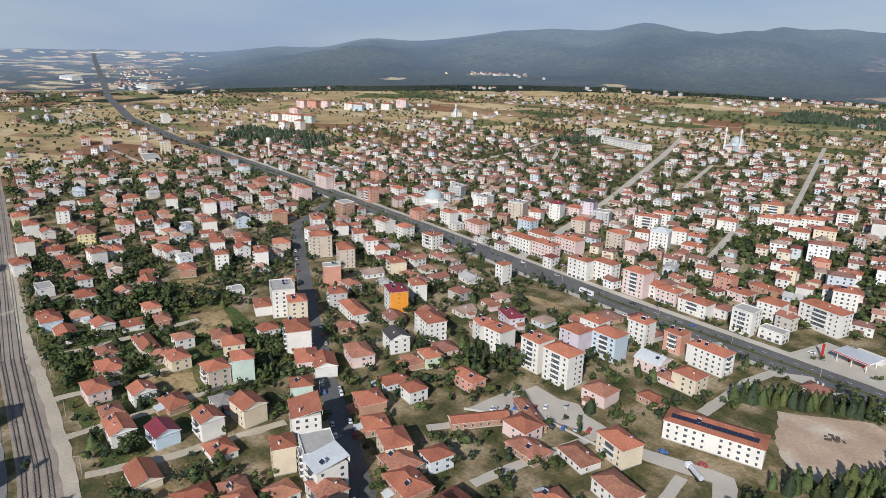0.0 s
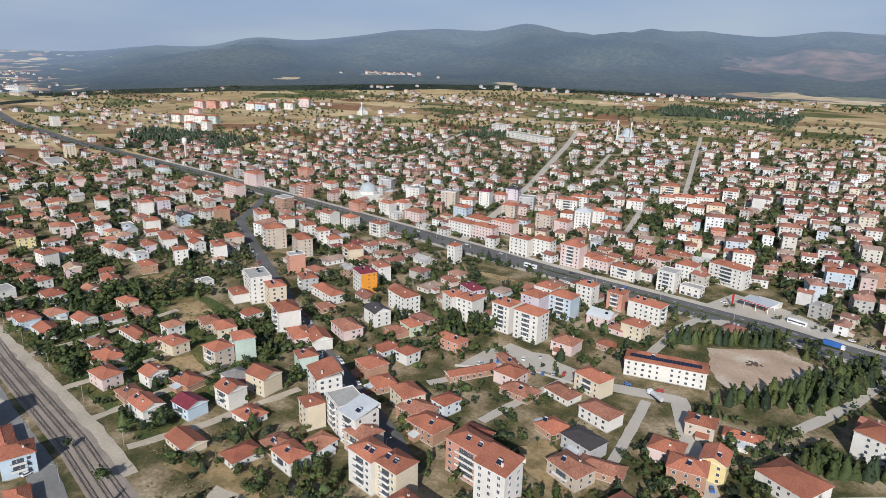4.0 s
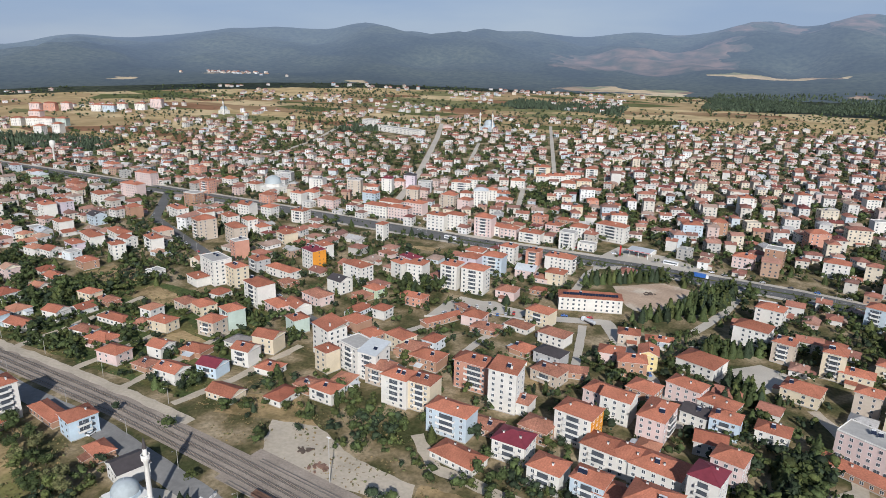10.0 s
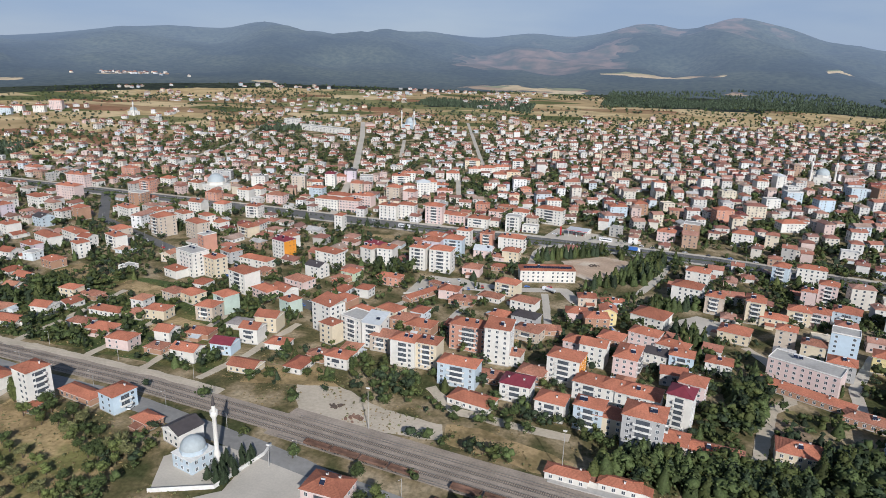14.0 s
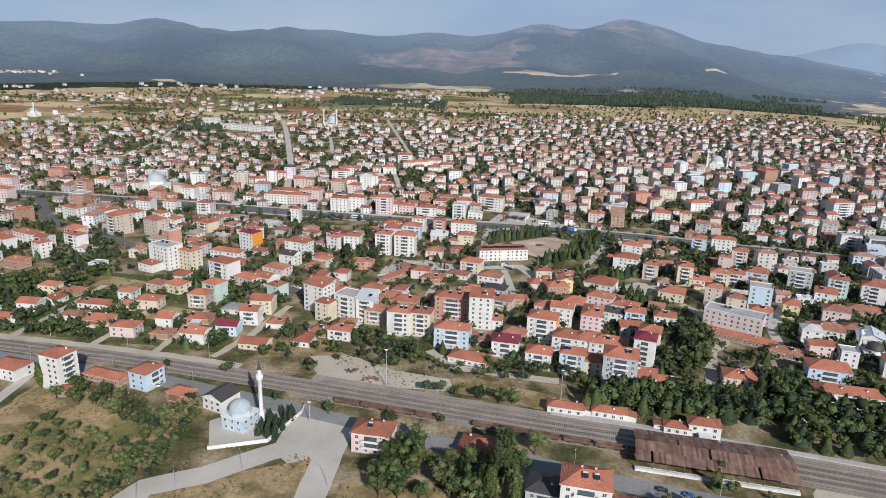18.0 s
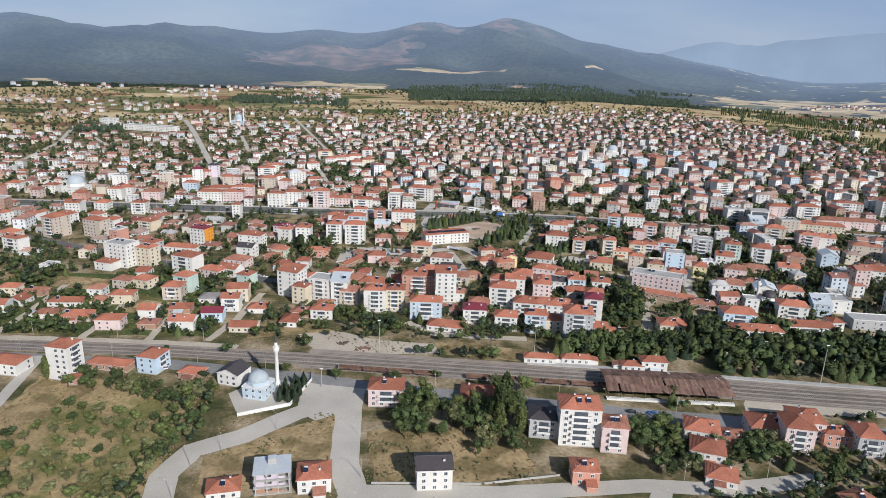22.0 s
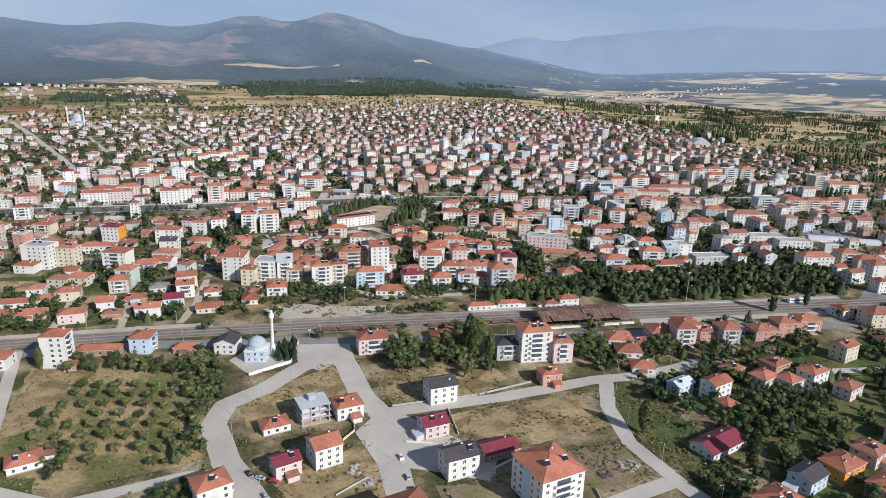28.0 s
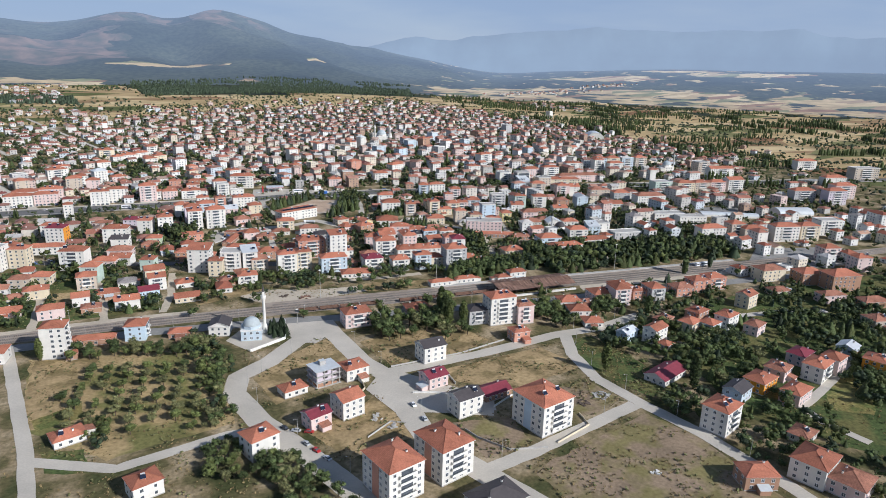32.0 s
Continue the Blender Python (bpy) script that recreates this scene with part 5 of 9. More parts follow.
house(-155.3, 707.1, 18, 10, -0.2, 5, "white", "hip", "roof", 1, shop=True, win="snw", heat=2)
house(-139.3, 716, 18, 10, -0.6, 5, "white", "hip", "roof", 1, shop=True, win="sne")
house(-108, 711, 17, 12, -0.2, 6, "pink", "hip", "roof", 1, balc="s", win="snw", chim=2)
house(-102.8, 718.8, 16.9, 11.3, -1.4, 3, "white", "hip", "roof", 1, shop=True, win="sn", chim=2, heat=1)
house(-85.5, 716.7, 15.8, 11.3, -0.2, 3, "pink", "hip", "roof", 1, shop=True, win="sne")
house(-63.5, 713.1, 20.3, 11.3, -1.8, 3, "white", "hip", "roof", 1, balc="s", win="snw", chim=2, heat=1)
house(-29, 710.1, 13, 12, -1.4, 5, "white", "flat", "roof", 1, balc="s", chim=0)
house(0, 751.9, 27, 12, -12, 5, "white", "hip", "roof", 1, balc="s", chim=2)
house(-12.7, 713.1, 14.7, 9, -2.2, 2, "white", "flat", "roof", 1, shop=True, win="sne", chim=0)
house(-74.9, 772.3, 13.6, 10.2, -2.2, 3, "salmon", "hip", "roof", 1, win="snw", heat=1)
house(-56.2, 758.8, 14.7, 11.3, -2.2, 2, "pink", "hip", "roof", 1, heat=1)
house(-49.2, 780.4, 20.3, 9, -1.4, 2, "brick", "hip", "roof", 1, win="sn", chim=2)
house(-50.3, 816.2, 11, 10, 18, 4, "cream", "hip", "roof", 1, win="snw", heat=2)
house(-45.8, 862.6, 12.4, 10.2, 21, 3, "salmon", "hip", "roof", 1, win="snw")
house(-21.1, 851.8, 14.7, 10.2, 15, 3, "white", "hip", "roof", 1, win="sn", heat=1)
house(-7.5, 817.5, 13.6, 10.2, 21, 2, "pink", "hip", "roof", 1, heat=1)
house(-175.2, 316.4, 12, 11, -12, 6, "white", "hip", "roof", 1, balc="e", chim=2)
house(-157.8, 326.1, 22.6, 7.9, -10, 1, "brick", "hip", "roof", 1, win="sne")
house(-135.2, 324.8, 11, 12, -14, 3, "blue", "hip", "roof", 1, balc="e", chim=2)
house(-112.9, 317.5, 11.5, 8, -14, 1, "brick", "hip", "roof", 1, win="sn")
house(-90.6, 313.4, 11.5, 12, -18, 2, "white", "gable", "roof_dark", 1, win="snw")
house(-12.7, 294.7, 16.5, 12, -2, 3, "pink", "hip", "roof", 2, balc="s", chim=2, heat=1)
house(-206.5, 321.3, 16.9, 11.3, -10, 2, "white", "hip", "roof", 1, chim=2)
house(72.5, 264, 17.5, 13, -5, 6, "white", "hip", "roof", 2, balc="s", chim=2, heat=2)
house(86.6, 258.3, 11, 11, -8, 4, "pink", "hip", "roof_old", 2, balc="s", heat=2)
house(58.4, 269.7, 12.4, 12.4, -8, 3, "grey", "hip", "roof_dark", 2, balc="s")
house(31.2, 298.8, 15.8, 14.7, -8, 1, "brick", "hip", "roof", 2, chim=2)
house(69, 235.3, 10.5, 9.2, -4, 2, "salmon", "hip", "roof", 2, heat=1)
house(68.5, 339.9, 16.9, 6.8, -5, 1, "white", "hip", "roof", 2)
house(88.6, 339.6, 15.8, 6.8, -5, 1, "white", "hip", "roof", 2)
house(128.9, 331.6, 13.6, 7.9, -5, 2, "white", "hip", "roof", 2)
house(117.5, 332, 11.3, 6.8, -5, 1, "white", "hip", "roof", 2)
house(9.1, 232.5, 13.6, 11.3, 4, 3, "white", "gable", "roof_dark", 2)
house(-2.4, 204.8, 11.3, 10.2, 8, 2, "pink", "gable", "roof_maroon", 2, heat=1)
house(-69.8, 225.1, 12, 9, 12, 1, "white", "hip", "roof", 1, heat=1)
house(-36.7, 230.3, 12.4, 11.3, 8, 2, "white", "hip", "roof", 2, heat=1)
house(-67.2, 191.8, 10.5, 8.5, 16, 2, "pink", "gable", "roof_maroon", 2, heat=1)
house(-51.3, 196, 11.5, 11.5, 14, 3, "white", "gable", "roof", 2, balc="e")
house(-0.3, 174.8, 13.6, 10.2, 8, 3, "white", "gable", "roof_dark", 2, heat=1)
house(19.8, 182.9, 15.8, 10.2, 8, 1, "brick", "gable", "roof_maroon", 2)
house(-94.7, 180.7, 12.5, 11, 18, 3, "white", "hip", "roof", 1, balc="e", chim=2, heat=1)
house(-53.4, 134.9, 16, 18.5, 12, 5, "white", "hip", "roof", 2, balc="se", chim=2, stripe=("w", "salmon"))
house(-29.8, 138.7, 16, 18.5, 12, 5, "white", "hip", "roof", 2, balc="se", chim=2, stripe=("w", "salmon"))
house(27.5, 151.5, 19, 20, 10, 5, "white", "hip", "roof", 2, balc="se", chim=2, heat=2, stripe=("w", "blue"))
house(-166.6, 222.3, 12.5, 9.5, 16, 1, "white", "hip", "roof", 1, chim=2, heat=1)
house(-139.2, 171.8, 11, 10, 16, 2, "white", "hip", "roof", 1, heat=1)
house(-168.3, 309, 5.6, 5.6, 4, 1, "brick", "hip", "roof", 1)
house(128.6, 208, 11.7, 7.7, 17, 2, "blue", "gable", "roof_metal", 2, heat=1)
house(114.3, 161.9, 22, 12, 16, 1, "white", "gable", "roof_maroon", 2, chim=2)
house(100.8, 114.1, 15, 12, 16, 4, "white", "hip", "roof", 2, balc="se", heat=2)
house(106, 71.6, 16.9, 13.6, 16, 3, "white", "hip", "roof", 2, balc="e", chim=2)
house(110.4, 59, 14.7, 13.6, 16, 2, "pink", "hip", "roof_old", 2, chim=2)
house(79.9, 78.3, 13.6, 10.2, -24, 2, "brick", "hip", "roof", 2)
house(128.1, 92.1, 11.7, 8.8, 15, 1, "white", "hip", "roof_old", 2, heat=1)
house(151.4, 132.9, 15, 11, 13, 2, "orange", "hip", "roof", 2, chim=2)
house(171.9, 137.8, 12.6, 10.7, 18, 2, "pink", "hip", "roof_old", 2, chim=2, heat=1)
house(131.1, 130.2, 12.6, 9.7, 17, 2, "paleblue", "gable", "roof_dark", 2)
house(157.4, 116.8, 15.6, 9.7, 14, 2, "pink", "hip", "roof", 2, chim=2)
house(200, 145, 13.6, 9.7, 13, 2, "pink", "hip", "roof_maroon", 2)
house(190.6, 128.4, 15.6, 10.7, 16, 3, "white", "hip", "roof", 2, balc="s", chim=2, heat=1)
house(206.5, 129.9, 11.7, 9.7, 12, 3, "pink", "hip", "roof", 2)
house(234.2, 139.1, 10.7, 9.7, 17, 2, "paleblue", "gable", "roof_metal", 2)
house(226.2, 118, 11.7, 11.7, 17, 3, "orange", "hip", "roof", 2, chim=2, heat=1)
house(143.7, 200.4, 13, 9, 15, 3, "white", "gable", "roof", 2)
house(142, 189.6, 7.7, 6.8, 13, 1, "pink", "hip", "roof", 2)
house(170.6, 220.3, 11.7, 8.8, 18, 1, "brick", "hip", "roof_old", 2, heat=1)
house(189.8, 211.1, 12.6, 9.7, 13, 3, "brick", "hip", "roof", 2, heat=1)
house(177, 204.5, 12.6, 9.7, 16, 2, "cream", "hip", "roof", 2)
house(187.3, 198, 10.7, 9.7, 13, 2, "paleblue", "hip", "roof", 2)
house(202.4, 198.4, 13.6, 9.7, 14, 3, "white", "hip", "roof", 2, balc="e", heat=1)
house(211.8, 184.6, 12.6, 8.8, 17, 2, "pink", "hip", "roof_old", 2)
house(247.1, 219.8, 12.6, 9.7, 13, 3, "cream", "gable", "roof", 2, heat=1)
house(124.4, 235.3, 11.7, 10.7, -22, 1, "white", "hip", "roof", 2)
house(124.4, 249.8, 13.6, 12.4, -20, 2, "white", "hip", "roof", 2)
house(128.4, 265.8, 14.7, 12.4, -18, 2, "white", "hip", "roof", 2, chim=2)
house(159.9, 269.5, 16.9, 13.6, -10, 2, "pink", "hip", "roof", 2, chim=2, heat=1)
house(177, 270.1, 13.6, 13.6, -10, 3, "pink", "hip", "roof", 2, balc="s", chim=2)
house(186.9, 262.9, 11.3, 9, -10, 2, "salmon", "hip", "roof", 2, heat=1)
house(197.5, 258, 11.3, 13.6, -10, 3, "grey", "hip", "roof", 2, balc="s")
house(223, 256.1, 15.8, 12.4, -10, 2, "salmon", "hip", "roof_old", 2, chim=2)
house(239.6, 257.1, 13.6, 11.3, -10, 3, "salmon", "hip", "roof", 2, heat=1)
house(256.7, 257.7, 14.7, 12.4, -10, 3, "salmon", "hip", "roof", 2, balc="s", chim=2)
house(315.1, 254.9, 21.5, 13.6, -10, 3, "cream", "hip", "roof_old", 1, chim=2)
house(337.4, 236.8, 20.3, 14.7, -16, 3, "brick", "hip", "roof", 1, chim=2)
house(347.5, 218.4, 24, 16, -16, 4, "brick", "hip", "roof", 1, chim=2)
house(411.8, 270.6, 16, 12, -16, 4, "pink", "hip", "roof", 1, balc="s", chim=2)
house(408.8, 240.9, 14, 12, -16, 4, "pink", "hip", "roof", 1, heat=2)
house(292.5, 227.9, 15.8, 10.2, -16, 1, "beige", "hip", "roof_old", 2)
house(312.5, 201.8, 18.1, 10.2, -16, 2, "pink", "hip", "roof_old", 1, chim=2)
house(328.4, 181.8, 20.3, 11.3, -16, 2, "brick", "hip", "roof_old", 1, chim=2)
house(296.5, 158.9, 14.7, 12.4, -16, 2, "beige", "hip", "roof_old", 1, chim=2, heat=1)
house(139.7, 261.8, 13.6, 13.6, -12, 1, "brick", "hip", "roof_old", 2, win="sne", chim=2, heat=1)
house(167.3, 260.3, 12, 14, -12, 4, "pink", "hip", "roof", 2, balc="s", win="sn")
house(201.5, 589.1, 9, 9, -15, 4, "pink", "hip", "roof", 1, heat=2)
house(163.4, 560.3, 10, 11, -12, 4, "cream", "hip", "roof", 1, balc="s", win="snw")
house(246.2, 553.5, 16, 12, -19, 5, "grey", "flat", "roof", 1, balc="s", chim=0)
house(266.9, 540.2, 13, 11, -19, 5, "mint", "hip", "roof", 1, balc="s", win="snw", heat=2)
house(286.1, 529.7, 15, 11, -21, 5, "white", "hip", "roof", 1, balc="s", win="sne")
house(220.5, 495, 10.2, 12.4, -17, 3, "yellow", "hip", "roof", 1)
house(253.4, 525.2, 13.6, 12.4, -19, 3, "white", "gable", "roof", 1, heat=1)
house(246.1, 489.4, 15.8, 12.4, -16, 3, "pink", "hip", "roof_old", 1, chim=2)
house(273.5, 510.7, 20.3, 10.2, -19, 1, "brick", "hip", "roof_old", 1, win="sne", chim=2)
house(297, 505.5, 15.8, 11.3, -17, 2, "white", "gable", "roof", 1, win="sne", heat=1)
house(308.2, 517.3, 14, 12, -16, 4, "brick", "hip", "roof_old", 1, win="sn")
house(231.2, 462.7, 18.1, 13.6, -18, 2, "white", "hip", "roof_old", 2, win="sn", chim=2)
house(248.6, 466.3, 13.6, 10.2, -19, 2, "brick", "hip", "roof_old", 1, win="sn", heat=1)
house(251.9, 454.2, 14.7, 15.8, -18, 2, "white", "gable", "roof_metal", 2, win="sne", chim=2)
house(269.3, 450.6, 15.8, 11.3, -19, 2, "white", "hip", "roof", 1, win="snw")
house(249.1, 412.5, 18.1, 12.4, -16, 3, "white", "hip", "roof", 2, balc="s", win="sne", chim=2)
house(205.8, 398.2, 20.3, 13.6, -10, 3, "blue", "hip", "roof", 2, balc="s", win="snw", chim=2)
house(203.5, 370.4, 30, 11, -6, 3, "white", "hip", "roof", 2, balc="s", chim=2)
house(238.5, 377.4, 32, 11, -6, 3, "white", "hip", "roof", 2, balc="s", chim=2)
house(271.6, 417.7, 11.3, 13.6, -17, 3, "paleblue", "shed", "roof_metal", 2, win="snw", heat=1)
house(195.1, 427.7, 18.1, 10.2, -19, 1, "brick", "hip", "roof_old", 2, chim=2, heat=1)
house(353.6, 577.6, 16, 14, -21, 5, "pink", "hip", "roof", 1, balc="s", chim=2, heat=2)
house(340.6, 611.3, 18, 12, -18, 4, "beige", "hip", "roof", 1, balc="s", win="sn", chim=2)
house(332.4, 630.2, 12, 13, -19, 4, "grey", "shed", "roof_metal", 1, win="snw", heat=2)
house(-511.6, 659.9, 26, 12, -1.8, 5, "pink", "hip", "roof", 1, win="snw", chim=2, heat=2)
house(-552.7, 712.8, 26, 12, 0.2, 5, "pink", "hip", "roof", 1, win="sne", chim=2, heat=2)
house(-418.9, 659.6, 16, 13, -0.2, 5, "brick", "flat", "roof", 1, chim=0)
house(-390.8, 612.9, 22, 11, -20, 4, "white", "hip", "roof", 1, win="sne", chim=2, heat=2)
house(-507.4, 616.2, 20, 12, -14, 4, "white", "hip", "roof", 1, chim=2)
house(-496, 550.5, 16, 12, -14, 5, "white", "hip", "roof", 1, win="snw", chim=2, heat=2)
house(-492.5, 566, 13, 12, -14, 5, "lilac", "hip", "roof", 1, win="sne", heat=2)
house(-549.9, 530.9, 22, 11, -14, 4, "white", "hip", "roof", 1, win="snw", chim=2)
house(-549.9, 431.7, 18, 11, -14, 4, "white", "hip", "roof", 1, chim=2, heat=2)
house(-468.2, 434.5, 24.9, 13.6, -14, 3, "yellow", "hip", "roof_old", 1, chim=2, heat=1)
house(-463.9, 466.2, 13, 11, -14, 4, "pink", "hip", "roof", 1, win="sne")
house(-510, 399.3, 18, 11, -1, 4, "white", "hip", "roof", 1, win="snw", chim=2)
house(-454.8, 387.1, 14, 12, 0, 4, "white", "hip", "roof", 1, win="snw")
house(-393.7, 425.8, 14, 11, 5, 4, "white", "hip", "roof", 1, win="sn", heat=2)
house(-400.9, 440.4, 14.7, 11.3, -14, 3, "white", "hip", "roof", 1, win="sne", heat=1)
house(-390.5, 408.4, 13.6, 10.2, 3, 2, "brick", "hip", "roof", 1, win="sn", heat=1)
house(-406, 377.1, 16.9, 11.3, 3, 3, "white", "hip", "roof", 1, win="sne", chim=2)
house(-584.1, 503.1, 16.9, 11.3, -14, 3, "cream", "hip", "roof", 1, chim=2)
house(-428.9, 593.4, 12, 12, -14, 4, "brick", "hip", "roof", 1, win="snw")
house(-445.5, 531.3, 14.7, 12.4, -14, 3, "white", "hip", "roof", 1, win="snw", chim=2, heat=1)
house(-439.5, 560.8, 14.7, 12.4, -14, 3, "paleblue", "gable", "roof_dark", 1, win="sne", chim=2)
house(-383.6, 514.9, 24.9, 11.3, -18, 3, "white", "hip", "roof", 1, win="sn", chim=2)
house(-373.3, 532.8, 24.9, 11.3, -18, 3, "white", "hip", "roof", 1, chim=2)
house(-333.9, 499.7, 11, 10, -20, 4, "white", "hip", "roof", 1, win="sne", heat=2)
house(-325.3, 527.5, 17, 10, -20, 4, "white", "hip", "roof", 1, balc="s", win="sn", heat=2)
house(-345.5, 554.3, 13.6, 13.6, -20, 3, "beige", "hip", "roof", 1, win="sne", chim=2)
house(-319, 576.4, 14, 17, -22, 6, "beige", "hip", "roof", 1, balc="s", chim=2)
house(-285.9, 580, 19, 12, -22, 5, "beige", "hip", "roof", 1, win="sne", chim=2)
house(-300.9, 613.1, 13, 10, -22, 4, "white", "hip", "roof", 1)
house(-334.4, 623.5, 15.8, 11.3, -22, 3, "white", "hip", "roof", 1)
house(-344.7, 658.3, 15, 12, -1, 4, "white", "gable", "roof", 1, win="sn", heat=2)
house(-290.2, 616.8, 14.7, 11.3, -20, 2, "white", "hip", "roof", 1, win="sne", heat=1)
house(-249.4, 602.7, 14.7, 12.4, -20, 3, "cream", "hip", "roof", 1, balc="s", win="snw", chim=2)
house(-318.2, 661.1, 13, 12, -1.8, 4, "white", "hip", "roof", 1, win="sne")
house(-283.4, 665.2, 14, 12, -0.2, 4, "white", "hip", "roof", 1, balc="s", heat=2)
house(-365.2, 622.8, 14.7, 11.3, -18, 3, "white", "hip", "roof", 1, win="sn")
house(-333, 472.9, 14.7, 11.3, -14, 2, "brick", "hip", "roof", 1)
house(-383.1, 498.3, 15.8, 10.2, -14, 2, "lilac", "hip", "roof", 1)
house(-482.2, 502.9, 20.3, 10.2, -14, 1, "white", "hip", "roof", 1, win="snw", chim=2, heat=1)
house(-438.3, 508.1, 14.7, 10.2, -14, 2, "grey", "gable", "roof_metal", 1, win="snw", heat=1)
house(-690.1, 543.8, 15.8, 11.3, -10, 3, "white", "hip", "roof", 1)
house(-715.4, 504.4, 18.1, 11.3, -10, 3, "white", "hip", "roof", 1, chim=2)
house(-689.6, 563.7, 16.9, 11.3, -10, 3, "pink", "hip", "roof", 1, win="snw", chim=2, heat=1)
house(-687, 587.4, 16.9, 11.3, -10, 3, "pink", "hip", "roof", 1, win="snw", chim=2, heat=1)
house(-761.9, 655.7, 16, 12, -1.8, 5, "pink", "hip", "roof", 1, win="sne", chim=2, heat=2)
house(-1067.5, 556.9, 26, 12, -8, 4, "pink", "hip", "roof", 1, win="sne", chim=2)
house(-1067.2, 590.1, 26, 12, -8, 4, "pink", "hip", "roof", 1, win="snw", chim=2)
house(-912.7, 637, 16, 14, -10, 6, "cream", "flat", "roof", 1, win="sne", chim=0)
house(-456.7, 716, 14, 12, -1.4, 5, "salmon", "hip", "roof", 1, balc="s", heat=2)
house(-539.6, 781.2, 20, 11, -1.8, 4, "salmon", "hip", "roof", 1, win="sne", chim=2, heat=2)
house(-665.2, 751.8, 22.6, 12.4, -2.2, 3, "pink", "hip", "roof", 1, chim=2, heat=1)
house(-688.7, 667.2, 22.6, 12.4, -1.4, 2, "green", "hip", "roof_metal", 1, win="sn", chim=2)
house(-591.5, 647.7, 20.3, 12.4, -1.8, 3, "salmon", "hip", "roof", 1, win="snw", chim=2, heat=1)
house(-1040.3, 899.6, 16, 14, 16, 6, "white", "hip", "roof", 1, win="sne", chim=2)
house(-1039, 932.3, 16, 14, 18, 6, "white", "hip", "roof", 1, win="snw", chim=2)
house(-1260, 1035.3, 26, 14, 19, 6, "pink", "hip", "roof", 1, win="sn", chim=2)
house(-1318.3, 762.1, 18, 14, -1.4, 6, "white", "flat", "roof", 1, win="sn", chim=0, heat=2)
house(-872.4, 603, 62, 22, -10, 1, "white", "flat", "roof_metal", 1, win="sne", chim=0)
house(-597.2, 501.5, 20.3, 11.3, -12, 2, "white", "hip", "roof", 1, win="sne", chim=2, heat=1)
house(-667.5, 467.6, 20.3, 12.4, -12, 2, "paleblue", "hip", "roof_metal", 1, chim=2, heat=1)
house(-561.3, 397.5, 18.1, 12.4, -1, 3, "cream", "hip", "roof", 1, win="sn", chim=2, heat=1)
house(-417.2, 750.3, 14.7, 12.4, -1.4, 3, "white", "hip", "roof", 1, win="snw", chim=2)
house(-462.3, 757.4, 14.7, 12.4, -1.4, 3, "white", "hip", "roof", 1, chim=2)
house(-366.2, 713.6, 14.7, 12.4, -0.6, 3, "salmon", "hip", "roof", 1, win="sne", chim=2)
house(-667.6, 427.3, 18.1, 12.4, 2, 3, "pink", "hip", "roof", 1, win="snw", chim=2, heat=1)
house(-829.1, 464.7, 22.6, 11.3, -12, 1, "paleblue", "gable", "roof_metal", 1, win="snw", chim=2)
house(-304, 790.6, 16, 13, 20, 6, "beige", "flat", "roof", 1, win="sn", chim=0, heat=2)
house(-361.6, 797.3, 17, 14, 15, 4, "white", "flat", "roof", 1, win="snw", chim=0, heat=2)
house(-276.2, 817.4, 12, 12, 16, 6, "white", "hip", "roof_maroon", 1, win="snw")
house(-266.5, 766, 16, 11, 0.2, 4, "paleblue", "hip", "roof", 1, heat=2)
house(-230.5, 721.7, 26, 11, 0.2, 4, "white", "hip", "roof", 1, shop=True, chim=2)
house(-205.7, 723.8, 22, 11, -0.6, 4, "pink", "hip", "roof", 1, shop=True, win="sne", chim=2, heat=2)
house(-235.3, 804.2, 14, 12, 17, 4, "beige", "hip", "roof", 1)
house(-181.7, 788.4, 16, 12, -1.4, 5, "beige", "hip", "roof", 1, win="sne", chim=2)
house(-162.4, 787.1, 14, 11, -2.2, 4, "pink", "hip", "roof", 1, win="snw")
house(-175.2, 816.1, 12, 11, 19, 4, "white", "hip", "roof", 1, win="sne")
house(-155.5, 812, 15, 13, 19, 6, "white", "hip", "roof_metal", 1, win="sn", chim=2)
house(-156.8, 843.5, 14, 11, 20, 4, "white", "hip", "roof", 1, win="sne")
house(-203.5, 865.2, 22, 12, 17, 4, "white", "hip", "roof", 1, balc="s", win="sne", chim=2, heat=2)
house(-241.2, 844.9, 16, 12, 21, 4, "grey", "flat", "roof", 1, win="snw", chim=0)
house(-268.7, 858.1, 14, 12, 16, 5, "lilac", "hip", "roof_dark", 1, heat=2)
house(-152, 919.5, 16.9, 12.4, 15, 3, "white", "hip", "roof", 1, win="snw", chim=2)
house(-148.1, 1002.3, 21, 12, 18, 4, "cream", "hip", "roof", 1, balc="s", win="sn", chim=2, heat=2)
house(-135, 830.9, 18.1, 11.3, 15, 2, "pink", "hip", "roof", 1, win="snw", chim=2)
house(-148.6, 858.1, 18.1, 11.3, 16, 2, "paleblue", "hip", "roof", 1, win="sne", chim=2, heat=1)
house(-133.7, 959.5, 15.8, 12.4, 19, 3, "white", "hip", "roof", 1, chim=2, heat=1)
house(-119.7, 971.1, 22.6, 12.4, 19, 3, "white", "hip", "roof", 1, win="sne", chim=2, heat=1)
house(-102.9, 986.1, 20.3, 12.4, 20, 3, "white", "hip", "roof", 1, win="sne", chim=2, heat=1)
house(-86.7, 1021.5, 15, 12, 16, 4, "white", "hip", "roof", 1, balc="s", win="sn")
house(-80.1, 956.6, 18.1, 12.4, 21, 3, "cream", "hip", "roof", 1, chim=2, heat=1)
house(-93, 934.6, 16.9, 12.4, 18, 3, "white", "hip", "roof", 1, chim=2)
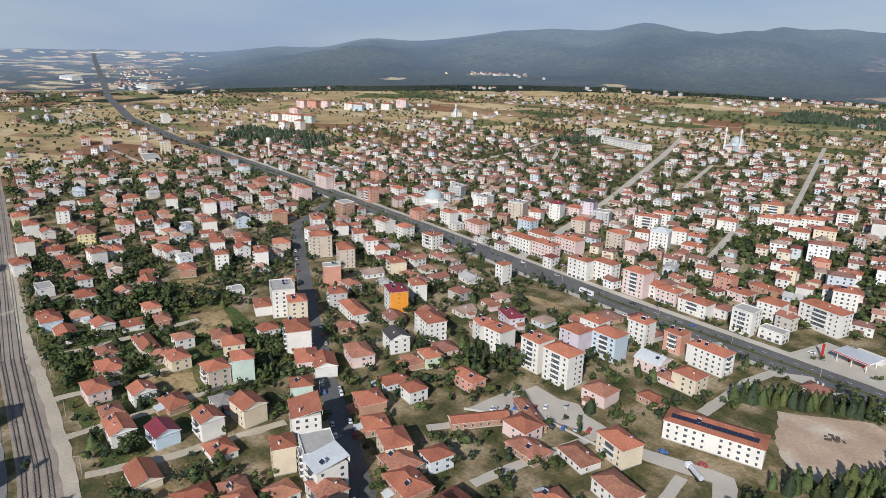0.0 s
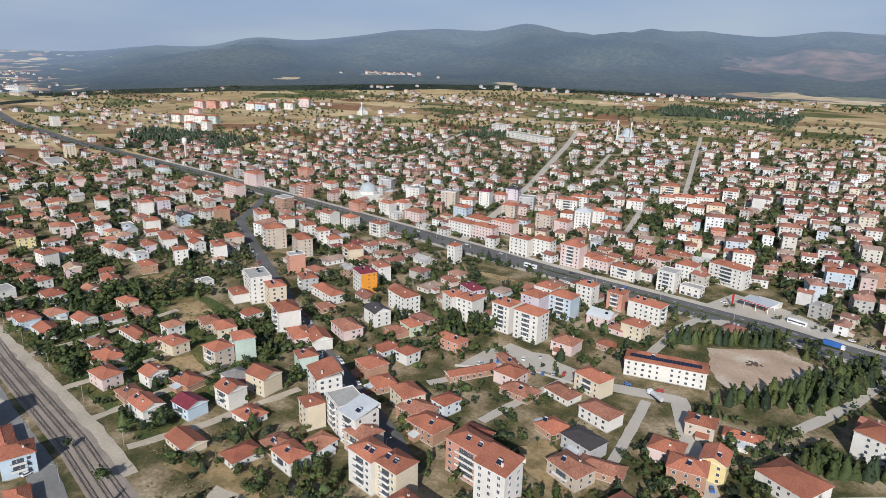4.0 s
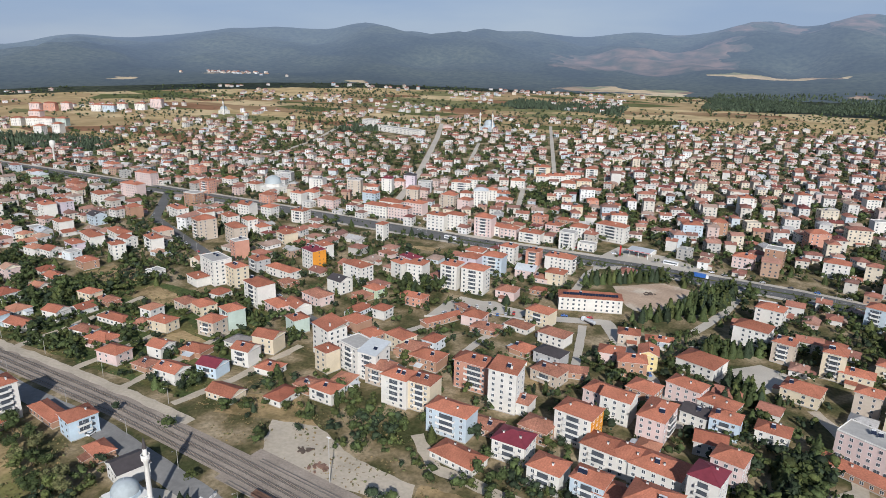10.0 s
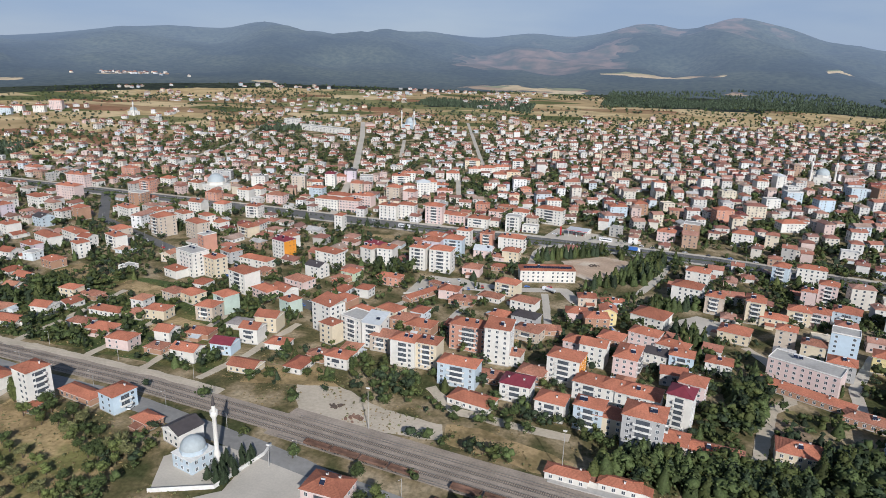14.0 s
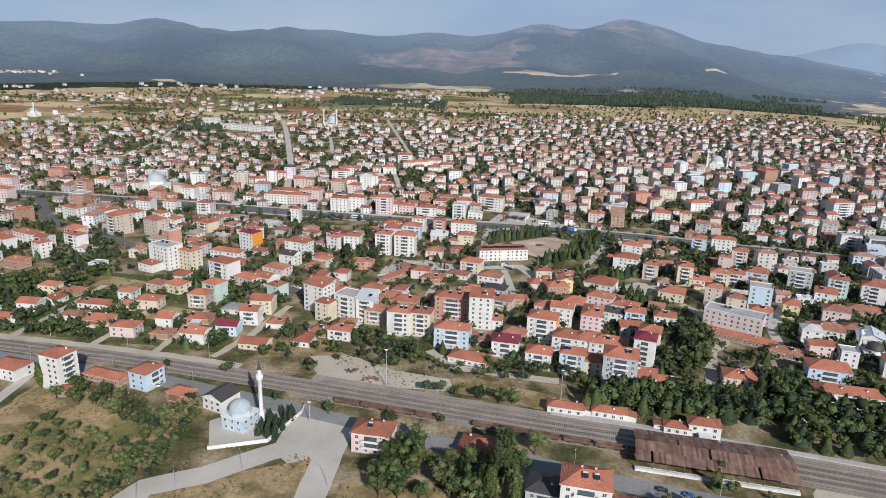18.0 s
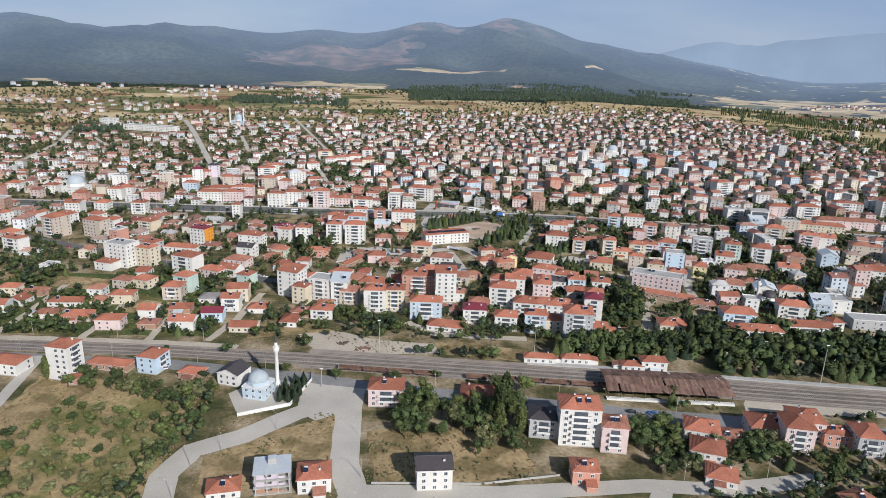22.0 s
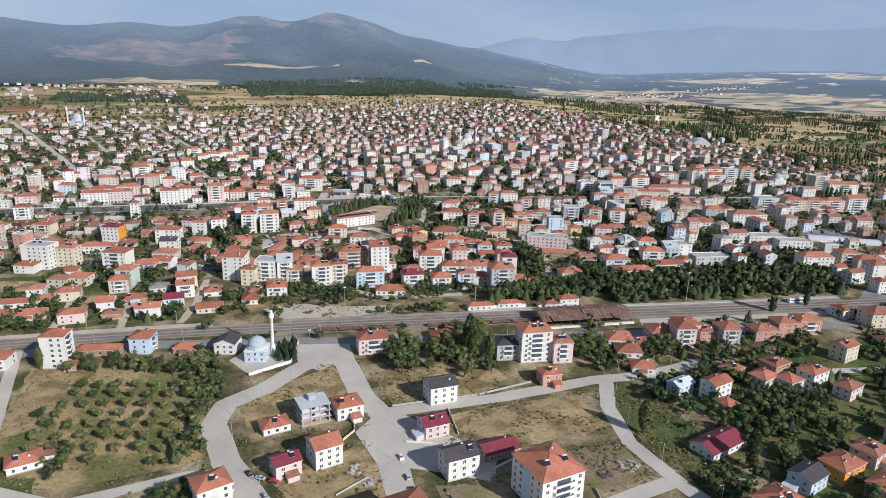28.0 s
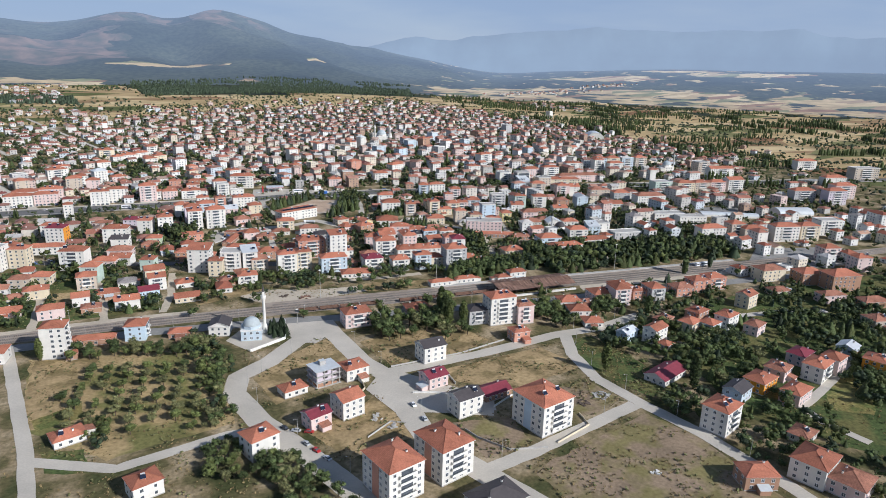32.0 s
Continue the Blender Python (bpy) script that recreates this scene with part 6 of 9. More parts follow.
house(-416.7, 808.2, 14, 12, 20, 4, "grey", "flat", "roof", 1, chim=0, heat=2)
house(-296.2, 729, 20.3, 13.6, -1.4, 3, "pink", "hip", "roof_old", 1, win="sne", chim=2)
house(-332.7, 747.4, 14.7, 11.3, -0.2, 3, "white", "hip", "roof", 1, win="sne")
house(-334.7, 726.6, 15, 11, -0.2, 4, "white", "hip", "roof", 1, win="snw", heat=2)
house(-281.5, 794.1, 12, 11, 21, 4, "white", "hip", "roof", 1, win="snw")
house(-277.5, 846.2, 14.7, 12.4, 16, 3, "pink", "hip", "roof", 1, win="snw", chim=2)
house(-226, 741.7, 24, 12, 0.2, 4, "white", "hip", "roof", 1, shop=True, win="sne", chim=2)
house(-202.2, 750.1, 22, 12, -1.4, 4, "pink", "hip", "roof", 1, shop=True, win="snw", chim=2, heat=2)
house(-200.7, 886.4, 17, 12, 17, 4, "white", "hip", "roof", 1, win="snw", chim=2, heat=2)
house(-27.7, 742.4, 15, 12, -0.6, 4, "white", "hip", "roof", 1, win="sn")
house(-3.4, 793, 15, 12, 19, 5, "white", "hip", "roof", 1, heat=2)
house(103.1, 917.5, 14, 12, 16, 6, "white", "hip", "roof", 1, win="sn", heat=2)
house(157.5, 961.9, 14, 12, 19, 6, "white", "hip", "roof", 1, win="sn", heat=2)
house(133.1, 744.4, 14, 13, -9.2, 5, "brick", "flat", "roof", 1, chim=0)
house(165.7, 814.4, 18, 13, 19, 5, "salmon", "hip", "roof", 1, chim=2)
house(223.2, 898.6, 16, 12, 16, 4, "white", "flat", "roof_metal", 1, win="sn", chim=0)
house(250.1, 933.7, 18, 13, 16, 5, "paleblue", "flat", "roof_metal", 1, chim=0)
house(276.2, 904.1, 18, 13, 19, 5, "blue", "hip", "roof", 1, chim=2, heat=2)
house(248.3, 1013.9, 12, 12, 20, 6, "white", "hip", "roof_metal", 1, win="sn")
house(226.1, 1002.5, 15, 12, 19, 4, "white", "hip", "roof", 1, win="sne", heat=2)
house(326.9, 983, 18, 12, 16, 5, "paleblue", "flat", "roof", 1, win="snw", chim=0)
house(352.8, 980.5, 18, 13, 21, 6, "brick", "hip", "roof", 1, win="sn", chim=2, heat=2)
house(408.7, 1062.2, 16, 13, 20, 5, "paleblue", "flat", "roof", 1, win="sne", chim=0, heat=2)
house(399, 982.9, 14, 12, 16, 4, "white", "gable", "roof", 1)
house(346, 907.6, 18, 14, 21, 5, "grey", "flat", "roof", 1, win="snw", chim=0)
house(325.1, 751.7, 18, 12, -8.8, 4, "white", "hip", "roof", 1, win="snw", chim=2, heat=2)
house(375.4, 809.2, 24, 13, 15, 6, "white", "hip", "roof", 1, balc="s", win="sne", chim=2, heat=2)
house(331.8, 679.5, 17, 14, -6.8, 5, "white", "flat", "roof", 1, balc="s", win="sn", chim=0, heat=2)
house(338, 641.9, 13, 15, -9.2, 4, "grey", "shed", "roof_metal", 1, win="sne", chim=2)
house(372.1, 644.9, 18, 15, -8.4, 4, "beige", "flat", "roof", 1, chim=0, heat=2)
house(401.6, 639.1, 44, 12, -18, 3, "cream", "hip", "roof", 1, win="sn", chim=2, heat=1)
house(476.1, 720.2, 22, 12, -7.6, 5, "white", "hip", "roof", 1, balc="s", win="sn", chim=2, heat=2)
house(420.9, 697.6, 24, 12, -7.2, 5, "white", "hip", "roof", 1, balc="s", win="snw", chim=2)
house(396.1, 709, 24, 12, -6.8, 4, "pink", "hip", "roof", 1, win="snw", chim=2)
house(622.2, 1138, 20, 13, 21, 6, "grey", "flat", "roof", 1, win="sn", chim=0, heat=2)
house(954.5, 1447.8, 16, 13, 21, 6, "white", "flat", "roof", 1, win="snw", chim=0)
house(368.8, 580.4, 20, 13, -18, 4, "white", "gable", "roof", 1, win="snw", chim=2, heat=2)
house(339.6, 522.9, 13, 15, -17, 4, "paleblue", "gable", "roof_metal", 1, win="sne", chim=2)
house(390.9, 552.4, 24, 13, -17, 4, "beige", "hip", "roof_old", 1, chim=2, heat=2)
house(359.4, 492.7, 22.6, 13.6, -18, 3, "white", "gable", "roof", 1, win="sne", chim=2)
house(403.8, 528.5, 20, 13, -20, 4, "grey", "hip", "roof", 1, win="sn", chim=2)
house(543.2, 700.9, 24, 12, -8, 5, "white", "hip", "roof", 1, balc="s", win="sne", chim=2)
house(525.2, 719.5, 16, 13, -8, 6, "white", "hip", "roof", 1, balc="s", win="sne", chim=2, heat=2)
house(629.8, 835.6, 15, 12, 20, 5, "beige", "flat", "roof", 1, chim=0, heat=2)
house(496.6, 867.8, 15, 12, 18, 5, "paleblue", "hip", "roof", 1, win="snw")
house(528.8, 867.5, 16, 12, 18, 4, "white", "hip", "roof", 1, win="snw", chim=2)
house(450.4, 902.9, 15, 12, 16, 5, "grey", "hip", "roof", 1, win="sne", heat=2)
house(428.7, 970.8, 15, 12, 19, 5, "paleblue", "flat", "roof", 1, win="snw", chim=0, heat=2)
house(461.9, 1087.2, 16, 12, 20, 5, "grey", "hip", "roof", 1, win="sn", chim=2, heat=2)
house(591.5, 868.7, 16, 12, 20, 4, "white", "gable", "roof", 1, win="sne", chim=2)
house(227.6, 808, 24.9, 12.4, 21, 3, "white", "hip", "roof", 1, win="snw", chim=2)
house(176.4, 737.8, 18, 12, -8, 4, "white", "hip", "roof", 1, shop=True, win="snw", chim=2)
house(110.9, 730.2, 15.8, 12.4, -7.2, 3, "pink", "hip", "roof", 1, chim=2, heat=1)
house(84.5, 823.5, 14, 12, 17, 4, "brick", "hip", "roof", 1, win="sne")
house(62.6, 802.3, 18, 12, 17, 4, "paleblue", "hip", "roof", 1, chim=2, heat=2)
house(-23.3, 108.2, 19.2, 13.6, 8, 2, "grey", "hip", "roof_dark", 2, chim=2)

# ---- plots of ground ----
plot("dry_plot", [(-28, 285), (-57, 270), (-84, 248), (-80, 216), (-63, 226), (-56, 236), (-34, 240)], "dry_grass", "dry brown grass plot inside a road bend")
plot("dry_plot", [(-32, 206), (-30, 165), (-62, 160), (-72, 186), (-50, 196)], "dry_grass", "dry building plot with patchy grass")
plot("dry_plot", [(-20, 268), (-14, 232), (24, 232), (52, 240), (44, 262), (4, 275)], "dry_grass", "dry grass plot beside a paved road", 0.04)
plot("dry_plot", [(2, 217), (74, 220), (84, 190), (34, 184), (12, 200)], "dry_grass", "dry yellow grass field between paved roads")
plot("dirt_plot", [(-12, 168), (-10, 137), (14, 139), (18, 162)], "dirt", "bare brown building plot")
plot("dirt_plot", [(46, 176), (74, 176), (76, 152), (46, 147)], "dirt", "bare plot with heaps of rubble")
plot("dirt_field", [(2, 122), (78, 138), (86, 112), (82, 60), (10, 70)], "dirt", "large bare earth field with dry grass")
plot("green_field", [(90, 220), (112, 222), (116, 190), (112, 148), (92, 148), (84, 180)], "crop", "dark green field of low crops")
plot("gravel_yard", [(-70, 372), (-48, 377), (-18, 364), (10, 361), (14, 348), (-12, 346), (-56, 348)], "gravel", "pale gravel yard beside the railway", 0.05)
plot("dry_strip", [(-100, 384), (-70, 392), (-40, 372), (-70, 372), (-98, 364)], "dry_grass", "dry grass strip beside the gravel yard")
plot("dry_strip", [(12, 362), (26, 364), (70, 352), (70, 338), (14, 347)], "dry_grass", "dry yellow grass beside the railway")
plot("bare_lot", [(28, 632), (60, 657), (86, 650), (97, 628), (92, 604), (74, 588), (50, 590), (38, 606)], "soil", "reddish bare earth lot")
plot("forecourt", [(2, 701), (46, 696), (76, 692), (84, 708), (50, 726), (10, 734)], "paving", "pale paved forecourt of the fuel station", 0.45 if ground(32, 712) > 0.4 else 0.1)
plot("school_yard", [(100, 516), (128, 543), (148, 534), (124, 496)], "paving", "pale paved school yard")
plot("car_park", [(-66, 514), (-66, 546), (-36, 560), (-10, 546), (-34, 538)], "paving", "pale paved parking square")
plot("mosque_yard", [(-52, 320), (-52, 314), (-58, 290), (-80, 280), (-90, 300), (-80, 312)], "paving", "paved mosque yard", 0.04)
plot("junction", [(-56, 312), (-54, 284), (-44, 276), (-34, 282), (-24, 284), (-24, 306)], "paving", "wide pale paved junction", 0.19)
plot("wide_junction", [(-36, 213), (-21, 229), (-12, 223), (6, 198), (18, 178), (10, 165), (-12, 178), (-31, 187)], "paving", "wide pale paved junction between plots", 0.215)
plot("orchard_ground", [(-186, 240), (-188, 316), (-150, 312), (-100, 285), (-100, 208), (-152, 200)], "orchard", "brown orchard ground with dry grass", 0.04)
plot("green_strip", [(-186, 318), (-187, 238), (-170, 236), (-166, 270), (-152, 312)], "dry_grass", "dry grass beside the orchard", 0.06)
plot("straw_field", [(-110, 905), (-40, 925), (-60, 960), (-150, 935)], "straw", "dry yellow field", 0.4)
plot("straw_field", [(-1072, 960), (-877, 1010), (-800, 900), (-960, 880)], "straw", "dry yellow field", 0.5)
plot("station_apron", [(160, 290), (320, 273), (420, 256), (430, 272), (352, 284), (170, 310)], "gravel", "pale gravel apron beside the station tracks", 0.05)
plot("bare_field", [(150, 372), (150, 425), (166, 430), (172, 380)], "dirt", "dusty yard among trees")
for bx, by, bw, bd, br in ((-170, 410, 40, 22, -10), (-300, 470, 46, 24, -10), (-240, 455, 40, 22, -10), (20, 470, 34, 20, -20), (120, 600, 46, 18, -14), (-130, 650, 60, 16, -4)):
    c, s = math.cos(radians(br)), math.sin(radians(br))
    plot("dry_plot", [(bx + u * bw / 2 * c - v * bd / 2 * s, by + u * bw / 2 * s + v * bd / 2 * c) for u, v in ((-1, -1), (1, -1), (1, 1), (-1, 1))], "dry_grass", "dry grass plot between gardens")


plot("garden_ground", [(118, 206), (140, 172), (122, 118), (150, 62), (260, 70), (420, 150), (420, 226), (300, 240), (180, 232)], "crop", "green gardens and grass between houses", 0.015)
plot("garden_ground", [(-300, 368), (-120, 366), (-118, 380), (-150, 470), (-330, 480)], "crop", "green gardens between low houses", 0.012)


# ---- railway ----
def along(pts, off):
    """The line shifted sideways."""
    out = []
    for k, (x, y) in enumerate(pts):
        a, b = pts[max(0, k - 1)], pts[min(len(pts) - 1, k + 1)]
        dx, dy = b[0] - a[0], b[1] - a[1]
        l = math.hypot(dx, dy)
        out.append((x - dy / l * off, y + dx / l * off))
    return out


def sweep(name, pts, hw, z0, z1, key, label, category, kind="structure"):
    b = Build()
    for (x0, y0), (x1, y1) in zip(pts, pts[1:]):
        l = math.hypot(x1 - x0, y1 - y0)
        nx, ny = -(y1 - y0) / l * hw, (x1 - x0) / l * hw
        q = [(x0 + nx, y0 + ny), (x0 - nx, y0 - ny), (x1 - nx, y1 - ny), (x1 + nx, y1 + ny)]
        g = [ground(*p) for p in q]
        b.face([(q[0][0], q[0][1], g[0] + z1), (q[1][0], q[1][1], g[1] + z1), (q[2][0], q[2][1], g[2] + z1), (q[3][0], q[3][1], g[3] + z1)], key)
        b.face([(q[1][0], q[1][1], g[1] + z0), (q[2][0], q[2][1], g[2] + z0), (q[2][0], q[2][1], g[2] + z1), (q[1][0], q[1][1], g[1] + z1)], key)
        b.face([(q[0][0], q[0][1], g[0] + z1), (q[3][0], q[3][1], g[3] + z1), (q[3][0], q[3][1], g[3] + z0), (q[0][0], q[0][1], g[0] + z0)], key)
    return tagged(new(name, b.done(name)), label, category, kind=kind)


STATION = [(-251, 353), (-138, 347), (-54, 338), (29, 328), (98, 320), (208, 304), (400, 280)]
strip("station_yard", [(-60, 340), (29, 329), (98, 321), (208, 305), (330, 289)], 24, "ballast", "brown ballast yard of the station", "railway", lift=0.08)
for off in (-5.2, -1.0, 3.4):
    for g in (-0.75, 0.75):
        sweep("rail", along(RAIL, off + g), 0.09, 0.1, 0.34, "steel", "worn steel rail", "rail")
for off in (7.6, -9.4):
    for g in (-0.75, 0.75):
        sweep("rail", along(STATION[2:], off + g), 0.09, 0.1, 0.34, "steel", "worn steel siding rail", "rail")
sl = Build()
for off in (-5.2, -1.0, 3.4):
    P = along(STATION, off)
    for (x0, y0), (x1, y1) in zip(P, P[1:]):
        l = math.hypot(x1 - x0, y1 - y0)
        ux, uy = (x1 - x0) / l, (y1 - y0) / l
        for k in range(int(l / 0.9)):
            x, y = x0 + ux * k * 0.9, y0 + uy * k * 0.9
            n = len(sl.v)
            for sx, sy in ((-1, -1), (1, -1), (1, 1), (-1, 1)):
                sl.v.append((x + ux * 0.13 * sx - uy * 1.25 * sy, y + uy * 0.13 * sx + ux * 1.25 * sy, 0.2))
            sl.f.append((n, n + 1, n + 2, n + 3))
            sl.i.append(sl.mat("timber"))
tagged(new("sleepers", sl.done("sleepers")), "dark sleepers under the rails", "sleepers", kind="stuff")
sweep("platform_edge", along([(60, 324), (98, 320), (208, 304), (330, 289)], 13), 1.6, 0.0, 0.55, "concrete", "pale concrete station platform", "platform")


def wagon(x, y, rot, key="rust"):
    ob = thing("freight_wagon", pose(x, y, 0.3, 0, 0, rot), "rusty brown flat freight wagon with low sides", "wagon", "wagons in the siding")
    b = Build()
    b.box(-6.2, 6.2, -1.4, 1.4, 0.95, 1.25, "rust")
    part("floor_frame", b, ob)
    for nm, q in (("side_board", (-6.2, 6.2, -1.4, -1.3)), ("side_board", (-6.2, 6.2, 1.3, 1.4)), ("end_board", (-6.2, -6.1, -1.3, 1.3)), ("end_board", (6.1, 6.2, -1.3, 1.3))):
        b = Build()
        b.box(*q, 1.25, 2.1, key)
        part(nm, b, ob)
    for wx in (-4.4, -2.9, 2.9, 4.4):
        b = Build()
        for s in (-0.75, 0.75):
            b.tube((wx, s - 0.07, 0.45), (wx, s + 0.07, 0.45), 0.45, 0.45, "dark_paint", 12)
        b.tube((wx, -0.75, 0.45), (wx, 0.75, 0.45), 0.07, 0.07, "dark_paint", 6)
        part("wheelset", b, ob)
    return ob


WP = along(STATION, -9.4)
w0 = None
for k in range(11):
    x = -34 + 13.4 * k
    for (x0, y0), (x1, y1) in zip(WP, WP[1:]):
        if x0 <= x < x1:
            y = y0 + (y1 - y0) * (x - x0) / (x1 - x0)
            a = math.degrees(math.atan2(y1 - y0, x1 - x0))
            if k in (4,):
                continue
            if w0 is None:
                w0 = wagon(x, y, a)
            else:
                copy_thing(w0, pose(x, y, 0.3, 0, 0, a))


def goods_shed():
    ob = thing("goods_shed", pose(127, 308, 0, 0, 0, -4.5), "long open goods shed with a patchy rusted sheet roof", "building")
    take((110, 309, 16))
    take((145, 307, 16))
    b = Build()
    b.box(-31, 31, -11.6, -11.2, 0, 1.2, "concrete")
    b.box(-31, 31, -12.4, -10.0, -0.3, 0.9, "trim")
    part("loading_platform", b, ob)
    for k in range(11):
        for s in (-10.6, 0, 10.6):
            b = Build()
            b.tube((-30 + 6 * k, s, 0), (-30 + 6 * k, s, 4.9 if s else 7.0), 0.16, 0.14, "timber", 6)
            part("post", b, ob)
    r = random.Random(3)
    for k in range(62):
        for s in (-1, 1):
            for t in range(2):
                b = Build()
                y0, y1 = s * (12 - 6 * t), s * (6.1 - 6 * t)
                z0, z1 = 4.9 + 1.15 * t, 6.1 + 1.15 * t
                x0 = -31 + k
                lift = r.uniform(0, 0.08)
                q = [(x0, y0, z0 + lift), (x0 + 1.02, y0, z0 + r.uniform(0, 0.06)), (x0 + 1.02, y1, z1 + lift), (x0, y1, z1 + lift)]
                b.face(q if s < 0 else q[::-1], "rust")
                b.face([(x, y, z - 0.05) for x, y, z in (q[::-1] if s < 0 else q)], "rust")
                if (k * 7 + t * 3 + s) % 41 != 0:
                    part("roof_sheet", b, ob)


M["rust"] = mat("rusted_sheets", (0.19, 0.115, 0.085), 0.9, 0.2, vary=0.3, scale=0.35, stain=0.25, stain_scale=0.15, rand=0.35)
goods_shed()


# ---- mosques ----
def dome_profile(r, z, n=9):
    return [(r * math.cos(math.pi / 2 * k / n), z + r * 0.92 * math.sin(math.pi / 2 * k / n)) for k in range(n + 1)]


def minaret(parent, x, y, h, r=1.0):
    b = Build()
    b.lathe(x, y, [(r * 1.5, -1.0), (r * 1.5, h * 0.16), (r, h * 0.2), (r * 0.95, h * 0.66), (r * 1.7, h * 0.7), (r * 1.7, h * 0.735), (r * 0.85, h * 0.735), (r * 0.8, h * 0.84), (0.02, h * 0.84)], "wall_white", 14)
    m = part("minaret", b, parent, "slender white minaret", True)
    b = Build()
    b.lathe(x, y, [(r * 0.92, h * 0.84), (r * 0.55, h * 0.92), (0.08, h * 0.985), (0.05, h), (0.0, h)], "roof_dark", 12)
    part("spire", b, m, "dark pointed spire", True)
    b = Build()
    b.lathe(x, y, [(r * 1.75, h * 0.735), (r * 1.75, h * 0.765), (r * 1.62, h * 0.765), (r * 1.62, h * 0.735)], "trim", 14)
    part("balcony", b, m)


def mosque(x, y, rot, size, towers, wall="paleblue", h=6.5, dome="dome", label="small pale blue mosque with a grey dome and a white minaret"):
    ob = thing("mosque", pose(x, y, ground(x, y), 0, 0, rot), label, "mosque")
    take((x, y, size * 0.8))
    s = size / 2
    b = Build()
    b.box(-s, s, -s, s, -1, h, "wall_" + wall)
    part("wall", b, ob)
    b = Build()
    b.box(-s - 0.3, s + 0.3, -s - 0.3, s + 0.3, h, h + 0.35, "trim")
    part("cornice", b, ob)
    b = Build()
    b.lathe(0, 0, [(s * 0.93, h + 0.35), (s * 0.93, h + size * 0.16), (s * 0.86, h + size * 0.18)], "wall_" + wall, 8)
    d = part("drum", b, ob)
    b = Build()
    b.lathe(0, 0, dome_profile(s * 0.86, h + size * 0.18), dome, 24)
    d = part("dome", b, ob, "smooth grey-blue dome", True)
    b = Build()
    b.tube((0, 0, h + size * 0.18 + s * 0.78), (0, 0, h + size * 0.18 + s * 0.78 + 1.6), 0.1, 0.03, "tank", 6)
    part("finial", b, d)
    for side in "snew":
        r = Matrix.Rotation(radians(SIDE[side]), 4, 'Z')
        for k in (-1, 0, 1):
            for z in (0.9, 4.0):
                wm = part("window", cached(("win", False), window_mesh), ob)
                wm.matrix_basis = r @ Matrix.Translation((k * s * 0.6, -s, z))
    for tx, ty, th in towers:
        minaret(ob, tx, ty, th, 0.9 if th < 35 else 1.3)
    return ob


mosque(-75, 300, -14, 11.5, [(7.2, 5.4, 31)], h=6.0)
mosque(-391, 752, -10, 22, [], "white", 8, label="white mosque with a large grey-blue dome")
mosque(-372, 1358, -15, 24, [(15, -10, 42), (-15, -10, 42)], "paleblue", 8, label="pale blue mosque with two tall white minarets")
mosque(-1008, 1310, -15, 18, [(12, -8, 36)], "white", 8, label="far white mosque with one minaret")
mosque(310, 1075, -10, 20, [(14, -8, 36), (-14, -8, 36)], "white", 9, label="white mosque with two white minarets in the town")
mosque(244, 432, -12, 11, [(-7, 3, 20)], "white", 5, "roof_dark", "small white mosque with a dark dome and a short minaret")
mosque(640, 690, -10, 15, [(9, -5, 32)], "white", 7, label="white mosque with a tall minaret")
house(-505, 1248, 105, 20, -15, 3, "white", "flat", "roof", 1, chim=0, note="and rows of windows")
house(-600, 1290, 26, 22, -15, 5, "white", "flat", "roof", 1, chim=0)


def glass_office():
    """A dark glazed office block in the centre."""
    x, y = 338, 640
    if not free(x, y, 6, False):
        x, y = 345, 655
    ob = thing("office_block", pose(x, y, ground(x, y), 0, 0, -10), "dark glazed office block with a pale frame", "building")
    b = Build()
    b.box(-9, 9, -7, 7, -1, 19, "wall_white")
    part("wall", b, ob)
    for k in range(5):
        b = Build()
        b.box(-7.6, 7.6, -7.15, -7.0, 1.0 + 3.5 * k, 4.2 + 3.5 * k, "glass")
        part("glass_band", b, ob)
        b = Build()
        b.box(-9.12, -9.0, -6, 6, 1.0 + 3.5 * k, 4.2 + 3.5 * k, "glass")
        part("glass_band", b, ob)
    b = Build()
    b.box(-9.2, 9.2, -7.2, 7.2, 19, 19.6, "concrete")
    part("roof", b, ob)


glass_office()


def fuel_station():
    ob = thing("fuel_station", pose(32, 716, ground(32, 716), 0, 0, -10), "white fuel station canopy with red trim on slim posts", "fuel station")
    take((32, 720, 16))
    b = Build()
    b.box(-10, 10, -7, 7, 5.6, 6.5, "white_paint", "roof_metal")
    part("canopy", b, ob)
    b = Build()
    b.box(-10.1, 10.1, -7.1, -7.0, 5.9, 6.4, "red_paint")
    part("fascia", b, ob, "red fascia strip")
    for px in (-8, 0, 8):
        for py in (-5, 5):
            b = Build()
            b.tube((px, py, -1), (px, py, 5.6), 0.22, 0.22, "white_paint", 8)
            part("post", b, ob)
    for px in (-4, 4):
        b = Build()
        b.box(px - 0.5, px + 0.5, -0.4, 0.4, -0.5, 1.7, "red_paint")
        part("fuel_pump", b, ob)
    b = Build()
    b.box(-8, 8, 10, 17, -1, 3.6, "wall_white")
    part("kiosk", b, ob)
    b = Build()
    b.box(-15, -13.6, -9, -8.6, -1, 9, "red_paint")
    part("sign_pillar", b, ob, "tall red sign pillar")


fuel_station()


